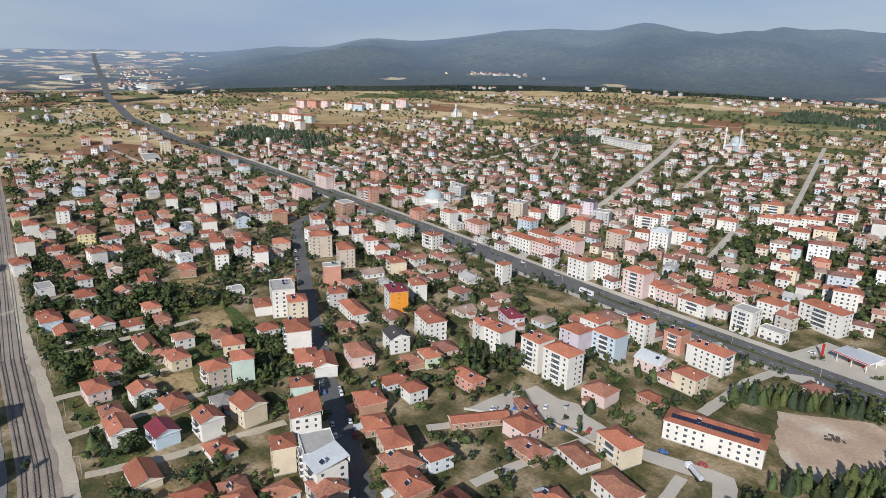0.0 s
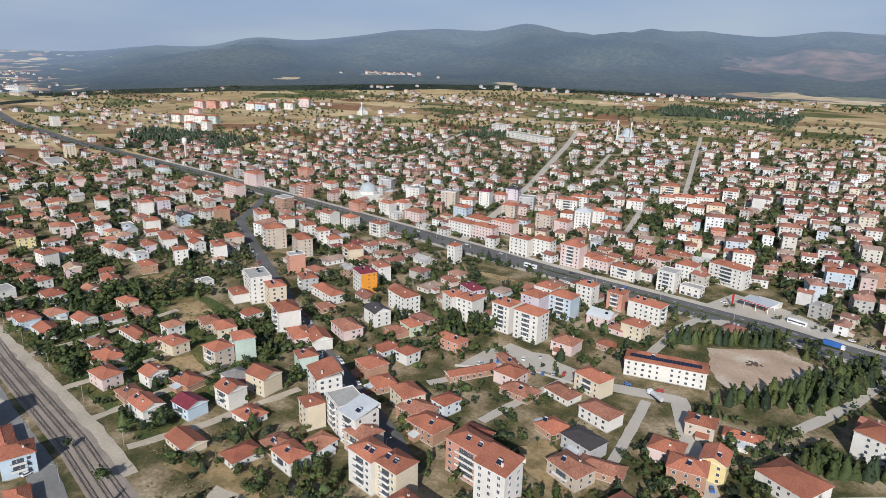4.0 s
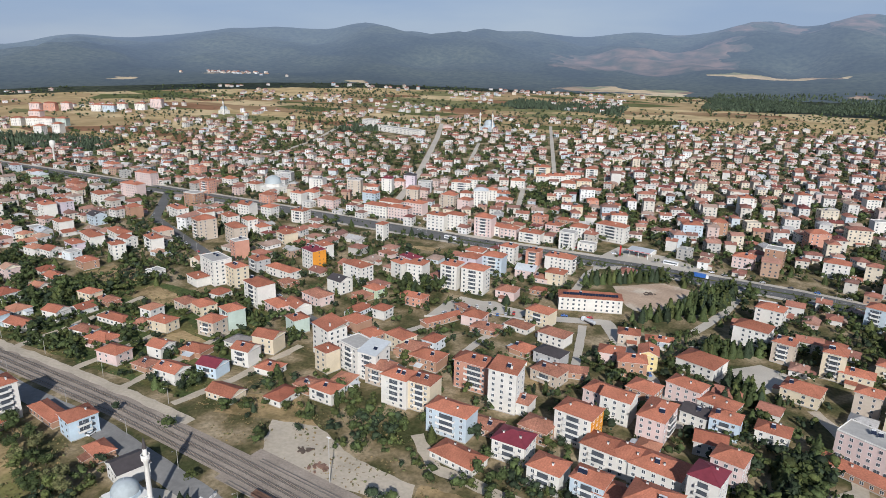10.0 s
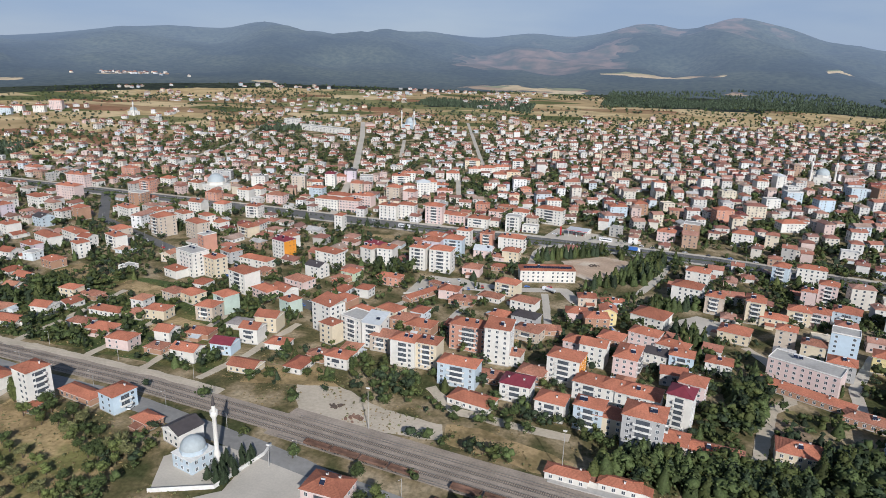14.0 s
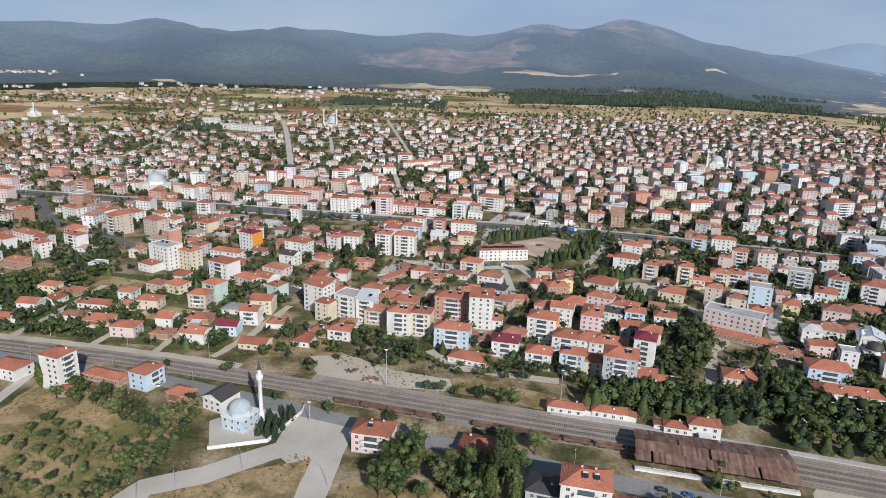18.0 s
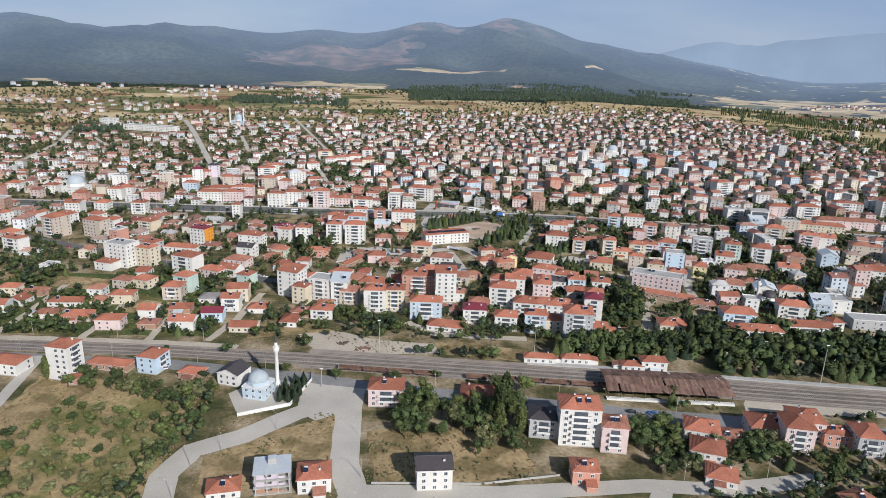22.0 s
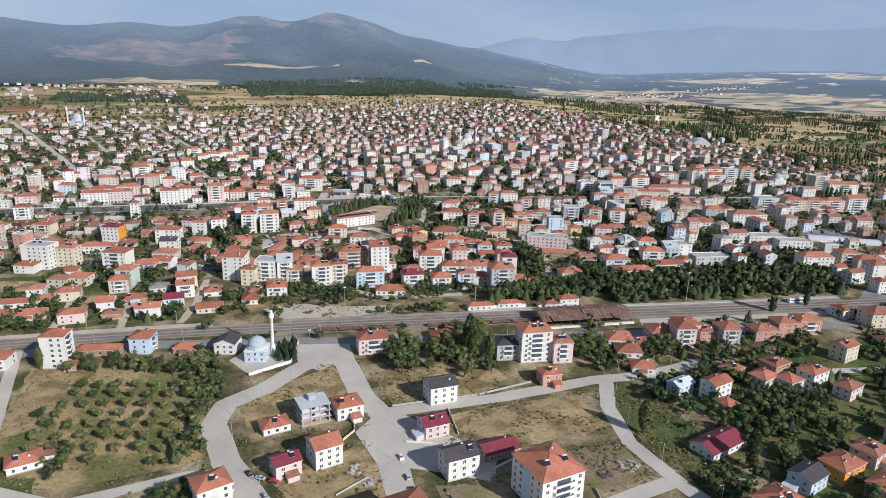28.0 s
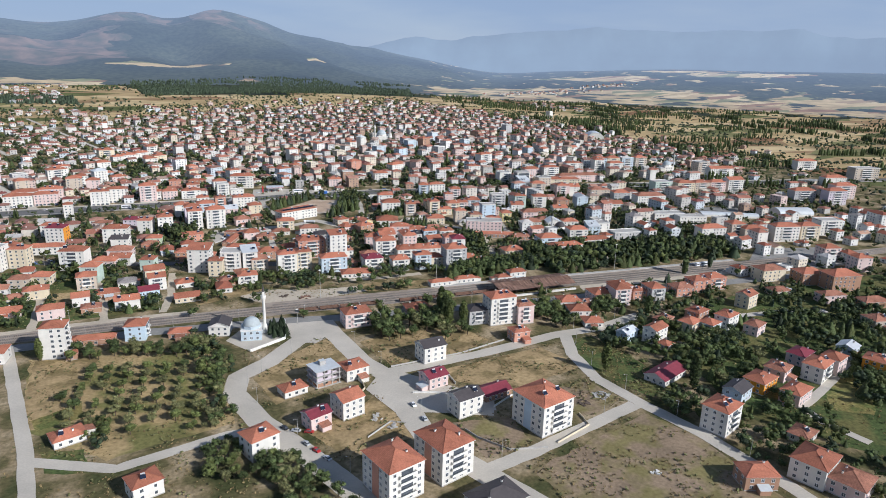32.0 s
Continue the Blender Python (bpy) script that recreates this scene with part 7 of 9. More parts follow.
# ---- vehicles ----
def car(paint):
    ob = thing("car", pose(0, 0, 0), "parked %s car on the street" % paint.split("_")[0], "car", "parked cars")
    b = Build()
    prof = [(-2.1, 0.35), (-2.15, 0.75), (-1.3, 0.92), (1.1, 0.9), (2.0, 0.75), (2.1, 0.35)]
    for s in (-0.85, 0.85):
        q = [(x, s, z) for x, z in prof]
        b.face(q if s > 0 else q[::-1], paint)
    for (xa, za), (xb, zb) in zip(prof, prof[1:] + prof[:1]):
        b.face([(xa, -0.85, za), (xa, 0.85, za), (xb, 0.85, zb), (xb, -0.85, zb)], paint)
    part("body", b, ob)
    b = Build()
    lo = [(-1.6, -0.78), (0.95, -0.78), (0.95, 0.78), (-1.6, 0.78)]
    hi = [(-1.15, -0.62), (0.3, -0.62), (0.3, 0.62), (-1.15, 0.62)]
    for k in range(4):
        e = (k + 1) % 4
        b.face([(*lo[k], 0.88), (*lo[e], 0.88), (*hi[e], 1.42), (*hi[k], 1.42)], "glass")
    part("cabin", b, ob, "dark glazed cabin")
    b = Build()
    b.box(-1.18, 0.33, -0.64, 0.64, 1.42, 1.47, paint)
    part("car_roof", b, ob)
    for wx in (-1.3, 1.3):
        for s in (-0.82, 0.82):
            b = Build()
            b.tube((wx, s - 0.1, 0.32), (wx, s + 0.1, 0.32), 0.32, 0.32, "tyre", 12)
            part("wheel", b, ob)
    return ob


def truck(x, y, rot, cargo, label, ln=7.0, h=2.6, cab="white_paint"):
    ob = thing("truck", pose(x, y, ground(x, y) + 0.15, 0, 0, rot), label, "truck")
    b = Build()
    b.box(-ln / 2, ln / 2, -1.2, 1.2, 0.75, 0.95, "dark_paint")
    part("chassis", b, ob)
    b = Build()
    if cargo == "tank":
        b.tube((-ln / 2, 0, 2.0), (ln / 2 - 0.3, 0, 2.0), 1.1, 1.1, "silver_paint", 16)
    else:
        b.box(-ln / 2, ln / 2 - 0.2, -1.25, 1.25, 0.95, 0.95 + h, cargo)
    part("tank" if cargo == "tank" else "cargo_box", b, ob)
    b = Build()
    b.box(ln / 2 + 0.1, ln / 2 + 2.0, -1.2, 1.2, 0.6, 2.9, cab)
    c = part("cab", b, ob)
    b = Build()
    b.box(ln / 2 + 2.0, ln / 2 + 2.04, -1.1, 1.1, 1.7, 2.6, "glass")
    part("windscreen", b, c)
    for wx in (-ln / 2 + 0.8, -ln / 2 + 2.0, ln / 2 + 1.0):
        for s in (-1.05, 1.05):
            b = Build()
            b.tube((wx, s - 0.15, 0.48), (wx, s + 0.15, 0.48), 0.48, 0.48, "tyre", 12)
            part("wheel", b, ob)
    return ob


def bus(x, y, rot, paint, label):
    ob = thing("bus", pose(x, y, ground(x, y) + 0.15, 0, 0, rot), label, "bus")
    b = Build()
    b.box(-5.8, 5.8, -1.25, 1.25, 0.4, 3.1, paint)
    part("body", b, ob)
    for s in (-1, 1):
        b = Build()
        b.box(-5.4, 5.2, s * 1.27 - 0.02, s * 1.27 + 0.02, 1.5, 2.5, "glass")
        part("window_band", b, ob)
    b = Build()
    b.box(-2.0, 2.0, -0.7, 0.7, 3.1, 3.35, "trim")
    part("roof_unit", b, ob)
    for wx in (-3.6, 3.6):
        for s in (-1.1, 1.1):
            b = Build()
            b.tube((wx, s - 0.15, 0.48), (wx, s + 0.15, 0.48), 0.48, 0.48, "tyre", 12)
            part("wheel", b, ob)


truck(30, 553, 150, "tank", "parked tanker truck with a silver tank and white cab", 8.5)
truck(82, 684, -8, "blue_paint", "long blue and white cargo truck on the highway", 10, 2.7)
bus(-130, 683, 175, "white_paint", "white coach on the highway")
bus(58, 706, -10, "white_paint", "white coach parked by the fuel station")
bus(292, 300, -6, "white_paint", "white minibus by the railway")
PAINTS = ("white_paint", "silver_paint", "dark_paint", "white_paint", "red_paint", "blue_paint", "silver_paint")
FIRST = {}


def park(x, y, rot, k):
    if int(abs(x) * 7 + abs(y) * 3) % 5 == 0:
        return
    p = PAINTS[k % len(PAINTS)]
    m = pose(x, y, ground(x, y) + 0.2 + (0.35 if ground(x, y) > 0.4 else 0), 0, 0, rot)
    if p not in FIRST:
        FIRST[p] = car(p)
        FIRST[p].matrix_world = m
    else:
        copy_thing(FIRST[p], m)


cr = random.Random(11)
for k, (x0, y0, x1, y1, n, side) in enumerate((
        (-60, 447, -205, 506, 12, 4.0), (-60, 447, -205, 506, 10, -4.0), (-215, 511, -400, 596, 8, 4.0), (-60, 520, -36, 555, 9, 0), (-50, 515, -16, 546, 8, 0), (5, 552, 36, 562, 3, 2.5),
        (60, 524, 90, 462, 6, 3.5), (-134, 322, -126, 328, 2, 0), (-84, 190, -72, 182, 2, 3.5), (-88, 200, -72, 155, 5, 4.2), (-24, 200, -25, 160, 3, 3.6), (60, 690, 220, 668, 9, 14), (-200, 702, 20, 698, 12, 13),
        (-380, 706, -210, 700, 8, 13), (-300, 694, 100, 682, 7, 5), (-400, 690, 200, 664, 7, -5), (92, 296, 150, 288, 3, -8), (300, 640, 480, 604, 10, 14), (-250, 730, -300, 930, 8, 3.5))):
    l = math.hypot(x1 - x0, y1 - y0)
    ang = math.degrees(math.atan2(y1 - y0, x1 - x0))
    for j in range(n):
        t = (j + cr.uniform(0.1, 0.9)) / n
        park(x0 + (x1 - x0) * t - (y1 - y0) / l * side, y0 + (y1 - y0) * t + (x1 - x0) / l * side, ang + cr.choice((0, 180)) + (65 if side == 0 else cr.uniform(-3, 3)), k + j * 3)


# ---- walls, poles, masts ----
def wall_line(pts, h=1.5, key="trim", label="low white plastered yard wall"):
    b = Build()
    for (x0, y0), (x1, y1) in zip(pts, pts[1:]):
        l = math.hypot(x1 - x0, y1 - y0)
        nx, ny = -(y1 - y0) / l * 0.12, (x1 - x0) / l * 0.12
        n = len(b.v)
        for z in (-0.3, h):
            b.v += [(x0 + nx, y0 + ny, z), (x0 - nx, y0 - ny, z), (x1 - nx, y1 - ny, z), (x1 + nx, y1 + ny, z)]
        for q in ((0, 1, 5, 4), (1, 2, 6, 5), (2, 3, 7, 6), (3, 0, 4, 7), (4, 5, 6, 7)):
            b.f.append(tuple(n + c for c in q))
            b.i.append(b.mat(key))
    tagged(new("yard_wall", b.done("yard_wall")), label, "wall")


wall_line([(-80, 279), (-58, 289), (-52, 314), (-53, 321)], 1.8)
wall_line([(-42, 208), (-36, 214), (-33, 236)], 1.2, "wall_cream")
wall_line([(-15, 231), (28, 231), (60, 237)], 0.9, "concrete", "low grey plot wall")
wall_line([(8, 200), (10, 222)], 1.2)
wall_line([(24, 134), (46, 140), (48, 150)], 1.1, "wall_cream")
wall_line([(170, 352), (235, 347), (330, 330), (400, 320)], 1.8, "trim", "long pale wall beside the station trees")
wall_line([(-66, 512), (-34, 536), (10, 540)], 1.2, "concrete", "grey wall along the parking square")
wall_line([(90, 545), (150, 590)], 1.5, "concrete", "grey school wall")


def pole(h, arm, label):
    ob = thing("lamp_post", pose(0, 0, 0), label, "lamp post", "street lamps")
    b = Build()
    b.tube((0, 0, -0.3), (0, 0, h), 0.12, 0.07, "concrete", 8)
    part("post", b, ob)
    b = Build()
    b.tube((0, 0, h - 0.2), (0, -arm, h + 0.3), 0.05, 0.04, "concrete", 6)
    b.box(-0.15, 0.15, -arm - 0.5, -arm, h + 0.24, h + 0.36, "trim")
    part("lamp_arm", b, ob)
    return ob


lp = None
for pts, gap, off in ((HIGHWAY[6:15], 38, 0), (STREETS["main_street"][2][:-1], 30, 5.6), (STREETS["new_road"][2][1:7], 32, 5), (STREETS["curved_road"][2][1:8], 30, 5.4), (STREETS["cross_road"][2], 30, 4.5),
                      (STREETS["short_road"][2], 30, 4.4), (STREETS["east_road"][2][:6], 32, 4.4), (STREETS["station_road"][2][:9], 38, 4.6), (STREETS["rail_side_lane"][2], 34, 4.5)):
    for (x0, y0), (x1, y1) in zip(pts, pts[1:]):
        l = math.hypot(x1 - x0, y1 - y0)
        for k in range(max(1, int(l / gap))):
            t = (k + 0.5) / max(1, int(l / gap))
            x, y = x0 + (x1 - x0) * t - (y1 - y0) / l * off, y0 + (y1 - y0) * t + (x1 - x0) / l * off
            m = pose(x, y, ground(x, y), 0, 0, math.degrees(math.atan2(y1 - y0, x1 - x0)))
            if lp is None:
                lp = pole(8.5, 1.6, "grey street lamp post beside the road")
                lp.matrix_world = m
            else:
                copy_thing(lp, m)
for mx, my, mh in ((-20, 347, 20), (214, 318, 22), (-46, 308, 10), (66, 342, 20)):
    ob = thing("light_mast", pose(mx, my, 0), "tall grey floodlight mast beside the railway", "mast")
    b = Build()
    b.tube((0, 0, -0.3), (0, 0, mh), 0.22, 0.1, "concrete", 8)
    part("post", b, ob)
    b = Build()
    b.box(-0.8, 0.8, -0.2, 0.2, mh - 0.3, mh + 0.2, "trim")
    part("lamp_head", b, ob)
ob = thing("water_tower", pose(-770, 742, ground(-770, 742)), "white water tower with a slim shaft", "tower")
b = Build()
b.lathe(0, 0, [(1.2, -1), (1.1, 22), (3.6, 26), (3.6, 32), (0.1, 33.5)], "wall_white", 14)
part("shaft", b, ob, smooth=True)

# the strip of shrubs between the carriageways
strip("median", HIGHWAY[5:16], 2.4, "crop", "narrow green strip between the carriageways", "verge", lift=0.2, note=False)
for off in (13.2, -13.2):
    strip("pavement", along(HIGHWAY[6:16], off), 5, "paving", "pale pavement beside the highway", "pavement", lift=0.11, note=False)
for off in (0.9 + 4.3, -5.2):
    b = Build()
    P = along(HIGHWAY[6:16], off)
    for (x0, y0), (x1, y1) in zip(P, P[1:]):
        l = math.hypot(x1 - x0, y1 - y0)
        ux, uy = (x1 - x0) / l, (y1 - y0) / l
        for k in range(int(l / 9)):
            x, y = x0 + ux * 9 * k, y0 + uy * 9 * k
            g = ground(x, y) + 0.12 + (0.36 if ground(x, y) > 0.4 else 0)
            b.face([(x + uy * 0.1, y - ux * 0.1, g), (x + ux * 3 + uy * 0.1, y + uy * 3 - ux * 0.1, g), (x + ux * 3 - uy * 0.1, y + uy * 3 + ux * 0.1, g), (x - uy * 0.1, y + ux * 0.1, g)], "white_paint")
    tagged(new("lane_marks", b.done("lane_marks")), "white broken lane marks on the asphalt", "road marking", kind="structure")

# ---- trees that stand in groups ----
tr = random.Random(21)


def grove(pts, n, kind, h0, h1, spread=1.0, gap=3.5):
    """Trees at random inside a four-sided patch."""
    (ax, ay), (bx, by), (cx, cy), (dx, dy) = pts
    made, tries = [], 0
    while len(made) < n and tries < n * 12:
        tries += 1
        u, v = tr.random(), tr.random()
        x = (ax * (1 - u) + bx * u) * (1 - v) + (dx * (1 - u) + cx * u) * v
        y = (ay * (1 - u) + by * u) * (1 - v) + (dy * (1 - u) + cy * u) * v
        if all((x - p) ** 2 + (y - q) ** 2 > gap * gap for p, q in made) and free(x, y, 0.5):
            made.append((x, y))
            tree(x, y, tr.uniform(h0, h1), kind if kind != "mixed" else tr.choice(("broad", "broad", "pine")), spread=spread)


grove([(-8, 262), (44, 266), (58, 306), (-2, 302)], 34, "broad", 8, 13, 1.0, 4.5)
grove([(34, 268), (48, 262), (52, 296), (38, 300)], 7, "poplar", 14, 19)
grove([(-66, 293), (-56, 292), (-52, 312), (-62, 312)], 16, "pine", 5, 8, 0.9, 2.2)
grove([(-178, 318), (-102, 300), (-98, 284), (-170, 302)], 22, "broad", 6, 9, 1.1, 4.5)
grove([(-104, 240), (-98, 238), (-98, 282), (-112, 284)], 12, "broad", 5, 8, 1.0, 4)
grove([(-116, 208), (-98, 206), (-98, 238), (-110, 240)], 9, "broad", 4, 7, 1.0, 4)
grove([(74, 342), (160, 346), (160, 366), (100, 372)], 90, "mixed", 10, 14, 1.2, 3.2)
grove([(165, 352), (240, 346), (250, 372), (180, 386)], 120, "mixed", 11, 16, 1.2, 3.2)
grove([(240, 346), (350, 322), (366, 348), (250, 374)], 130, "mixed", 10, 15, 1.2, 3.4)
grove([(2, 618), (46, 652), (62, 664), (16, 640)], 22, "pine", 9, 14, 0.9, 3.6)
grove([(46, 562), (96, 596), (112, 650), (84, 612)], 34, "pine", 8, 13, 0.95, 4)
grove([(70, 654), (112, 652), (114, 674), (76, 676)], 12, "mixed", 8, 12)
grove([(-92, 520), (-78, 540), (-72, 570), (-104, 560)], 26, "mixed", 9, 15, 0.9, 4)
grove([(-32, 378), (-10, 384), (-30, 404), (-52, 404)], 16, "broad", 7, 11, 1.1, 4.5)
grove([(24, 366), (104, 366), (104, 378), (24, 380)], 18, "broad", 6, 10, 1.1, 4.5)
grove([(22, 336), (50, 334), (50, 345), (22, 347)], 10, "broad", 6, 10, 1.0, 4)
grove([(0, 336), (18, 336), (18, 348), (0, 348)], 7, "broad", 6, 9, 1.1, 3.5)
grove([(138, 415), (152, 415), (156, 462), (138, 452)], 18, "mixed", 9, 14, 1.0, 4)
grove([(60, 395), (110, 378), (112, 392), (66, 404)], 8, "broad", 6, 9)
grove([(112, 500), (126, 500), (124, 512), (110, 514)], 6, "pine", 9, 13)
grove([(-300, 420), (-180, 395), (-180, 430), (-300, 460)], 26, "broad", 5, 9, 1.1, 6)
grove([(-240, 370), (-120, 362), (-120, 380), (-240, 392)], 20, "broad", 4, 7, 1.1, 6)
grove([(100, 232), (130, 240), (150, 262), (100, 256)], 12, "broad", 6, 10, 1.1, 5)
grove([(120, 120), (180, 110), (190, 190), (130, 190)], 24, "broad", 5, 9, 1.1, 6)
grove([(-90, 110), (-60, 100), (-70, 160), (-100, 180)], 24, "broad", 4, 8, 1.1, 4.5)
for px, py, ph in ((89, 180, 17), (118, 146, 18), (167, 231, 15), (170, 233, 14), (262, 290, 20), (295, 294, 15), (-183, 312, 13), (-101, 342, 10), (-137, 344, 7), (-61, 352, 11), (-66, 322, 7), (-40, 316, 7), (-10, 312, 8), (12, 318, 7)):
    tree(px, py, ph, "poplar" if ph > 12 else "broad", spread=1.0 if ph > 12 else 1.2)
for r in range(9):
    for c in range(10):
        ox, oy = -178 + 8.6 * c + 1.6 * r, 219 + 8.8 * r - 2.2 * c + 6
        if oy < 300 - 0.35 * (ox + 180) and oy > 204 - 0.05 * (ox + 150) and ox < -101 and ox > -172 + (8 if oy > 265 else 0) and tr.random() < 0.88:
            tree(ox + tr.uniform(-0.8, 0.8), oy + tr.uniform(-0.8, 0.8), tr.uniform(4.6, 6.4), "broad", v=tr.choice((2, 4, 2, 4, 0)), spread=1.35)
wood = []
for k in range(520):
    u, v = tr.random(), tr.random()
    wood.append((-1070 + 270 * u - 60 * v, 770 + 60 * u + 95 * v, tr.uniform(9, 14), "pine" if tr.random() < 0.7 else "broad", 1.0))
for k in range(150):
    wood.append((-650 + 95 * tr.random(), 1190 + 60 * tr.random() + 40, tr.uniform(7, 11), "pine", 1.0))
for k in range(900):
    u, v = tr.random(), tr.random()
    wood.append((-520 + 320 * u - 20 * v, 1790 - 40 * u + 180 * v, tr.uniform(8, 11), "pine", 1.1))


def roof_panels(x, y, z, rot, n):
    ob = thing("solar_array", pose(x, y, z, 0, 0, rot), "long row of dark solar panels on a tile roof", "solar panels")
    for k in range(n):
        p = Build()
        x0 = (k - n / 2) * 2.1
        p.box(x0, x0 + 2.0, -1.1, 1.1, 0, 0.12, "panel")
        q = part("panel", p, ob)
        q.rotation_euler = (0.4, 0, 0)


roof_panels(24.2, 575.6, 11.2, 18, 17)

# the eastern centre: apartment rows, halls and the bus station
for bx, by, bw, bd, br, bf, bc, bk, bt in (
        (441, 659, 62, 13, -10, 3, "pink", "hip", "roof_old"), (537, 730, 20, 14, -10, 6, "paleblue", "hip", "roof"), (560, 727, 22, 13, -10, 6, "cream", "hip", "roof"), (584, 722, 20, 13, -10, 6, "paleblue", "flat", "roof"), (608, 718, 20, 13, -10, 6, "beige", "hip", "roof"),
        (496, 556, 24, 16, -14, 5, "mint", "flat", "roof"), (520, 540, 24, 13, -14, 5, "cream", "hip", "roof"), (544, 535, 22, 13, -14, 5, "beige", "hip", "roof"), (567, 530, 22, 13, -14, 5, "pink", "hip", "roof"), (592, 524, 22, 14, -14, 6, "white", "gable", "roof"),
        (675, 655, 20, 18, -10, 6, "beige", "flat", "roof"), (668, 612, 40, 14, -12, 5, "white", "gable", "roof"), (284, 425, 20, 14, -8, 3, "white", "flat", "roof_metal"), (384, 432, 34, 14, -18, 3, "white", "flat", "roof_metal"), (397, 412, 30, 13, -18, 3, "white", "flat", "roof_metal"),
        (369, 361, 26, 13, -14, 4, "white", "hip", "roof"), (396, 356, 15, 13, -14, 5, "beige", "hip", "roof"), (425, 503, 36, 15, -14, 4, "white", "hip", "roof_old"), (294, 396, 30, 13, -8, 2, "grey", "flat", "roof_metal"),
        (628, 450, 30, 14, -16, 5, "grey", "hip", "roof"), (652, 424, 26, 14, -16, 6, "lilac", "hip", "roof"), (700, 445, 30, 14, -16, 6, "pink", "hip", "roof"), (406, 343, 24, 13, -18, 4, "beige", "hip", "roof"), (434, 331, 26, 13, -18, 5, "white", "hip", "roof"), (458, 324, 20, 13, -18, 5, "cream", "hip", "roof"), (500, 331, 24, 14, -18, 5, "white", "flat", "roof"),
        (884, 530, 40, 18, -20, 6, "beige", "flat", "roof"), (881, 625, 36, 14, -14, 5, "white", "hip", "roof"), (784, 512, 34, 14, -16, 4, "white", "hip", "roof")):
    house(bx, by, bw, bd, br, bf, bc, bk, bt, 1, win="sne" if bw > 22 else "snw", chim=1, balc="s" if bf > 4 else "")
plot("bus_station_yard", [(462, 470), (520, 462), (560, 420), (520, 398), (470, 420), (452, 446)], "old_asphalt", "wide grey bus station yard", 0.05)
plot("station_square", [(300, 268), (352, 262), (440, 252), (446, 300), (380, 318), (352, 300)], "old_asphalt", "grey asphalt square beside the railway", 0.055)


def arched_hall(x, y, w, d, h, rot, label):
    ob = thing("sports_hall", pose(x, y, ground(x, y), 0, 0, rot), label, "building")
    take((x, y, 0.4 * (w + d)))
    n = 12
    arc = [(-w / 2 * math.cos(math.pi * k / n), 2.0 + (h - 2.0) * math.sin(math.pi * k / n)) for k in range(n + 1)]
    b = Build()
    for (xa, za), (xb, zb) in zip(arc, arc[1:]):
        b.face([(xa, -d / 2 - 0.4, za), (xb, -d / 2 - 0.4, zb), (xb, d / 2 + 0.4, zb), (xa, d / 2 + 0.4, za)], "roof_metal")
    part("roof", b, ob, "white curved sheet roof")
    b = Build()
    for sy in (-1, 1):
        b.face([(-w / 2, sy * d / 2, -1)] + [(xa, sy * d / 2, za - 0.1) for xa, za in arc] + [(w / 2, sy * d / 2, -1)], "wall_white")
    for sx in (-1, 1):
        b.face([(sx * w / 2, -d / 2, -1), (sx * w / 2, d / 2, -1), (sx * w / 2, d / 2, 2), (sx * w / 2, -d / 2, 2)], "wall_white")
    part("wall", b, ob)


arched_hall(785, 1045, 34, 44, 13, -30, "white arched sports hall at the edge of the fields")
arched_hall(455, 432, 12, 30, 4.5, 62, "low white arched market roof")
arched_hall(480, 416, 12, 34, 4.5, 62, "low white arched market roof")
arched_hall(548, 404, 22, 40, 8, 70, "pale arched hall beside the bus station")

# housing blocks and halls on the western plain
for k, (bx, by, fl_, col, rf) in enumerate(((-1205, 962, 5, "white", "hip"), (-1180, 978, 5, "white", "hip"), (-1150, 985, 5, "white", "hip"), (-1125, 1000, 5, "mint", "hip"), (-1408, 1130, 6, "pink", "hip"), (-1385, 1150, 6, "salmon", "hip"),
                                           (-1360, 1172, 6, "pink", "hip"), (-1290, 1200, 5, "white", "hip"), (-1255, 1205, 5, "paleblue", "hip"), (-1262, 1245, 5, "white", "hip"), (-1228, 1268, 5, "white", "hip"), (-1240, 1325, 7, "pink", "hip"))):
    house(bx, by, 20 + k % 3 * 4, 14, 24, fl_, col, rf, "roof", 1, win="sn", chim=0)


def hall(x, y, w, d, rot, h, label):
    ob = thing("industrial_hall", pose(x, y, ground(x, y) + 2.5, 0, 0, rot), label, "building")
    take((x, y, 0.4 * (w + d)))
    b = Build()
    b.box(-w / 2, w / 2, -d / 2, d / 2, -6, h, "wall_beige" if w < 80 else "wall_white")
    part("wall", b, ob)
    b = Build()
    A, B = w / 2 + 0.5, d / 2 + 0.5
    b.face([(-A, -B, h), (A, -B, h), (A, 0, h + 0.12 * d), (-A, 0, h + 0.12 * d)], "roof_metal")
    b.face([(A, B, h), (-A, B, h), (-A, 0, h + 0.12 * d), (A, 0, h + 0.12 * d)], "roof_metal")
    for sx in (-1, 1):
        b.face([(sx * w / 2, -B, h), (sx * w / 2, B, h), (sx * w / 2, 0, h + 0.12 * d)], "wall_white")
    part("roof", b, ob, "pale sheet roof")
    for k in range(int(w / 12)):
        b = Build()
        b.box(-w / 2 + 4 + 12 * k, -w / 2 + 9 + 12 * k, -d / 2 - 0.15, -d / 2, h * 0.5, h * 0.8, "glass")
        part("window", b, ob)


hall(-2800, 866, 110, 40, 12, 9, "long white industrial hall on the plain")
hall(-2330, 1010, 80, 30, 10, 9, "pale industrial hall beside the highway")
hall(-2150, 960, 60, 26, 8, 8, "pale industrial hall beside the highway")


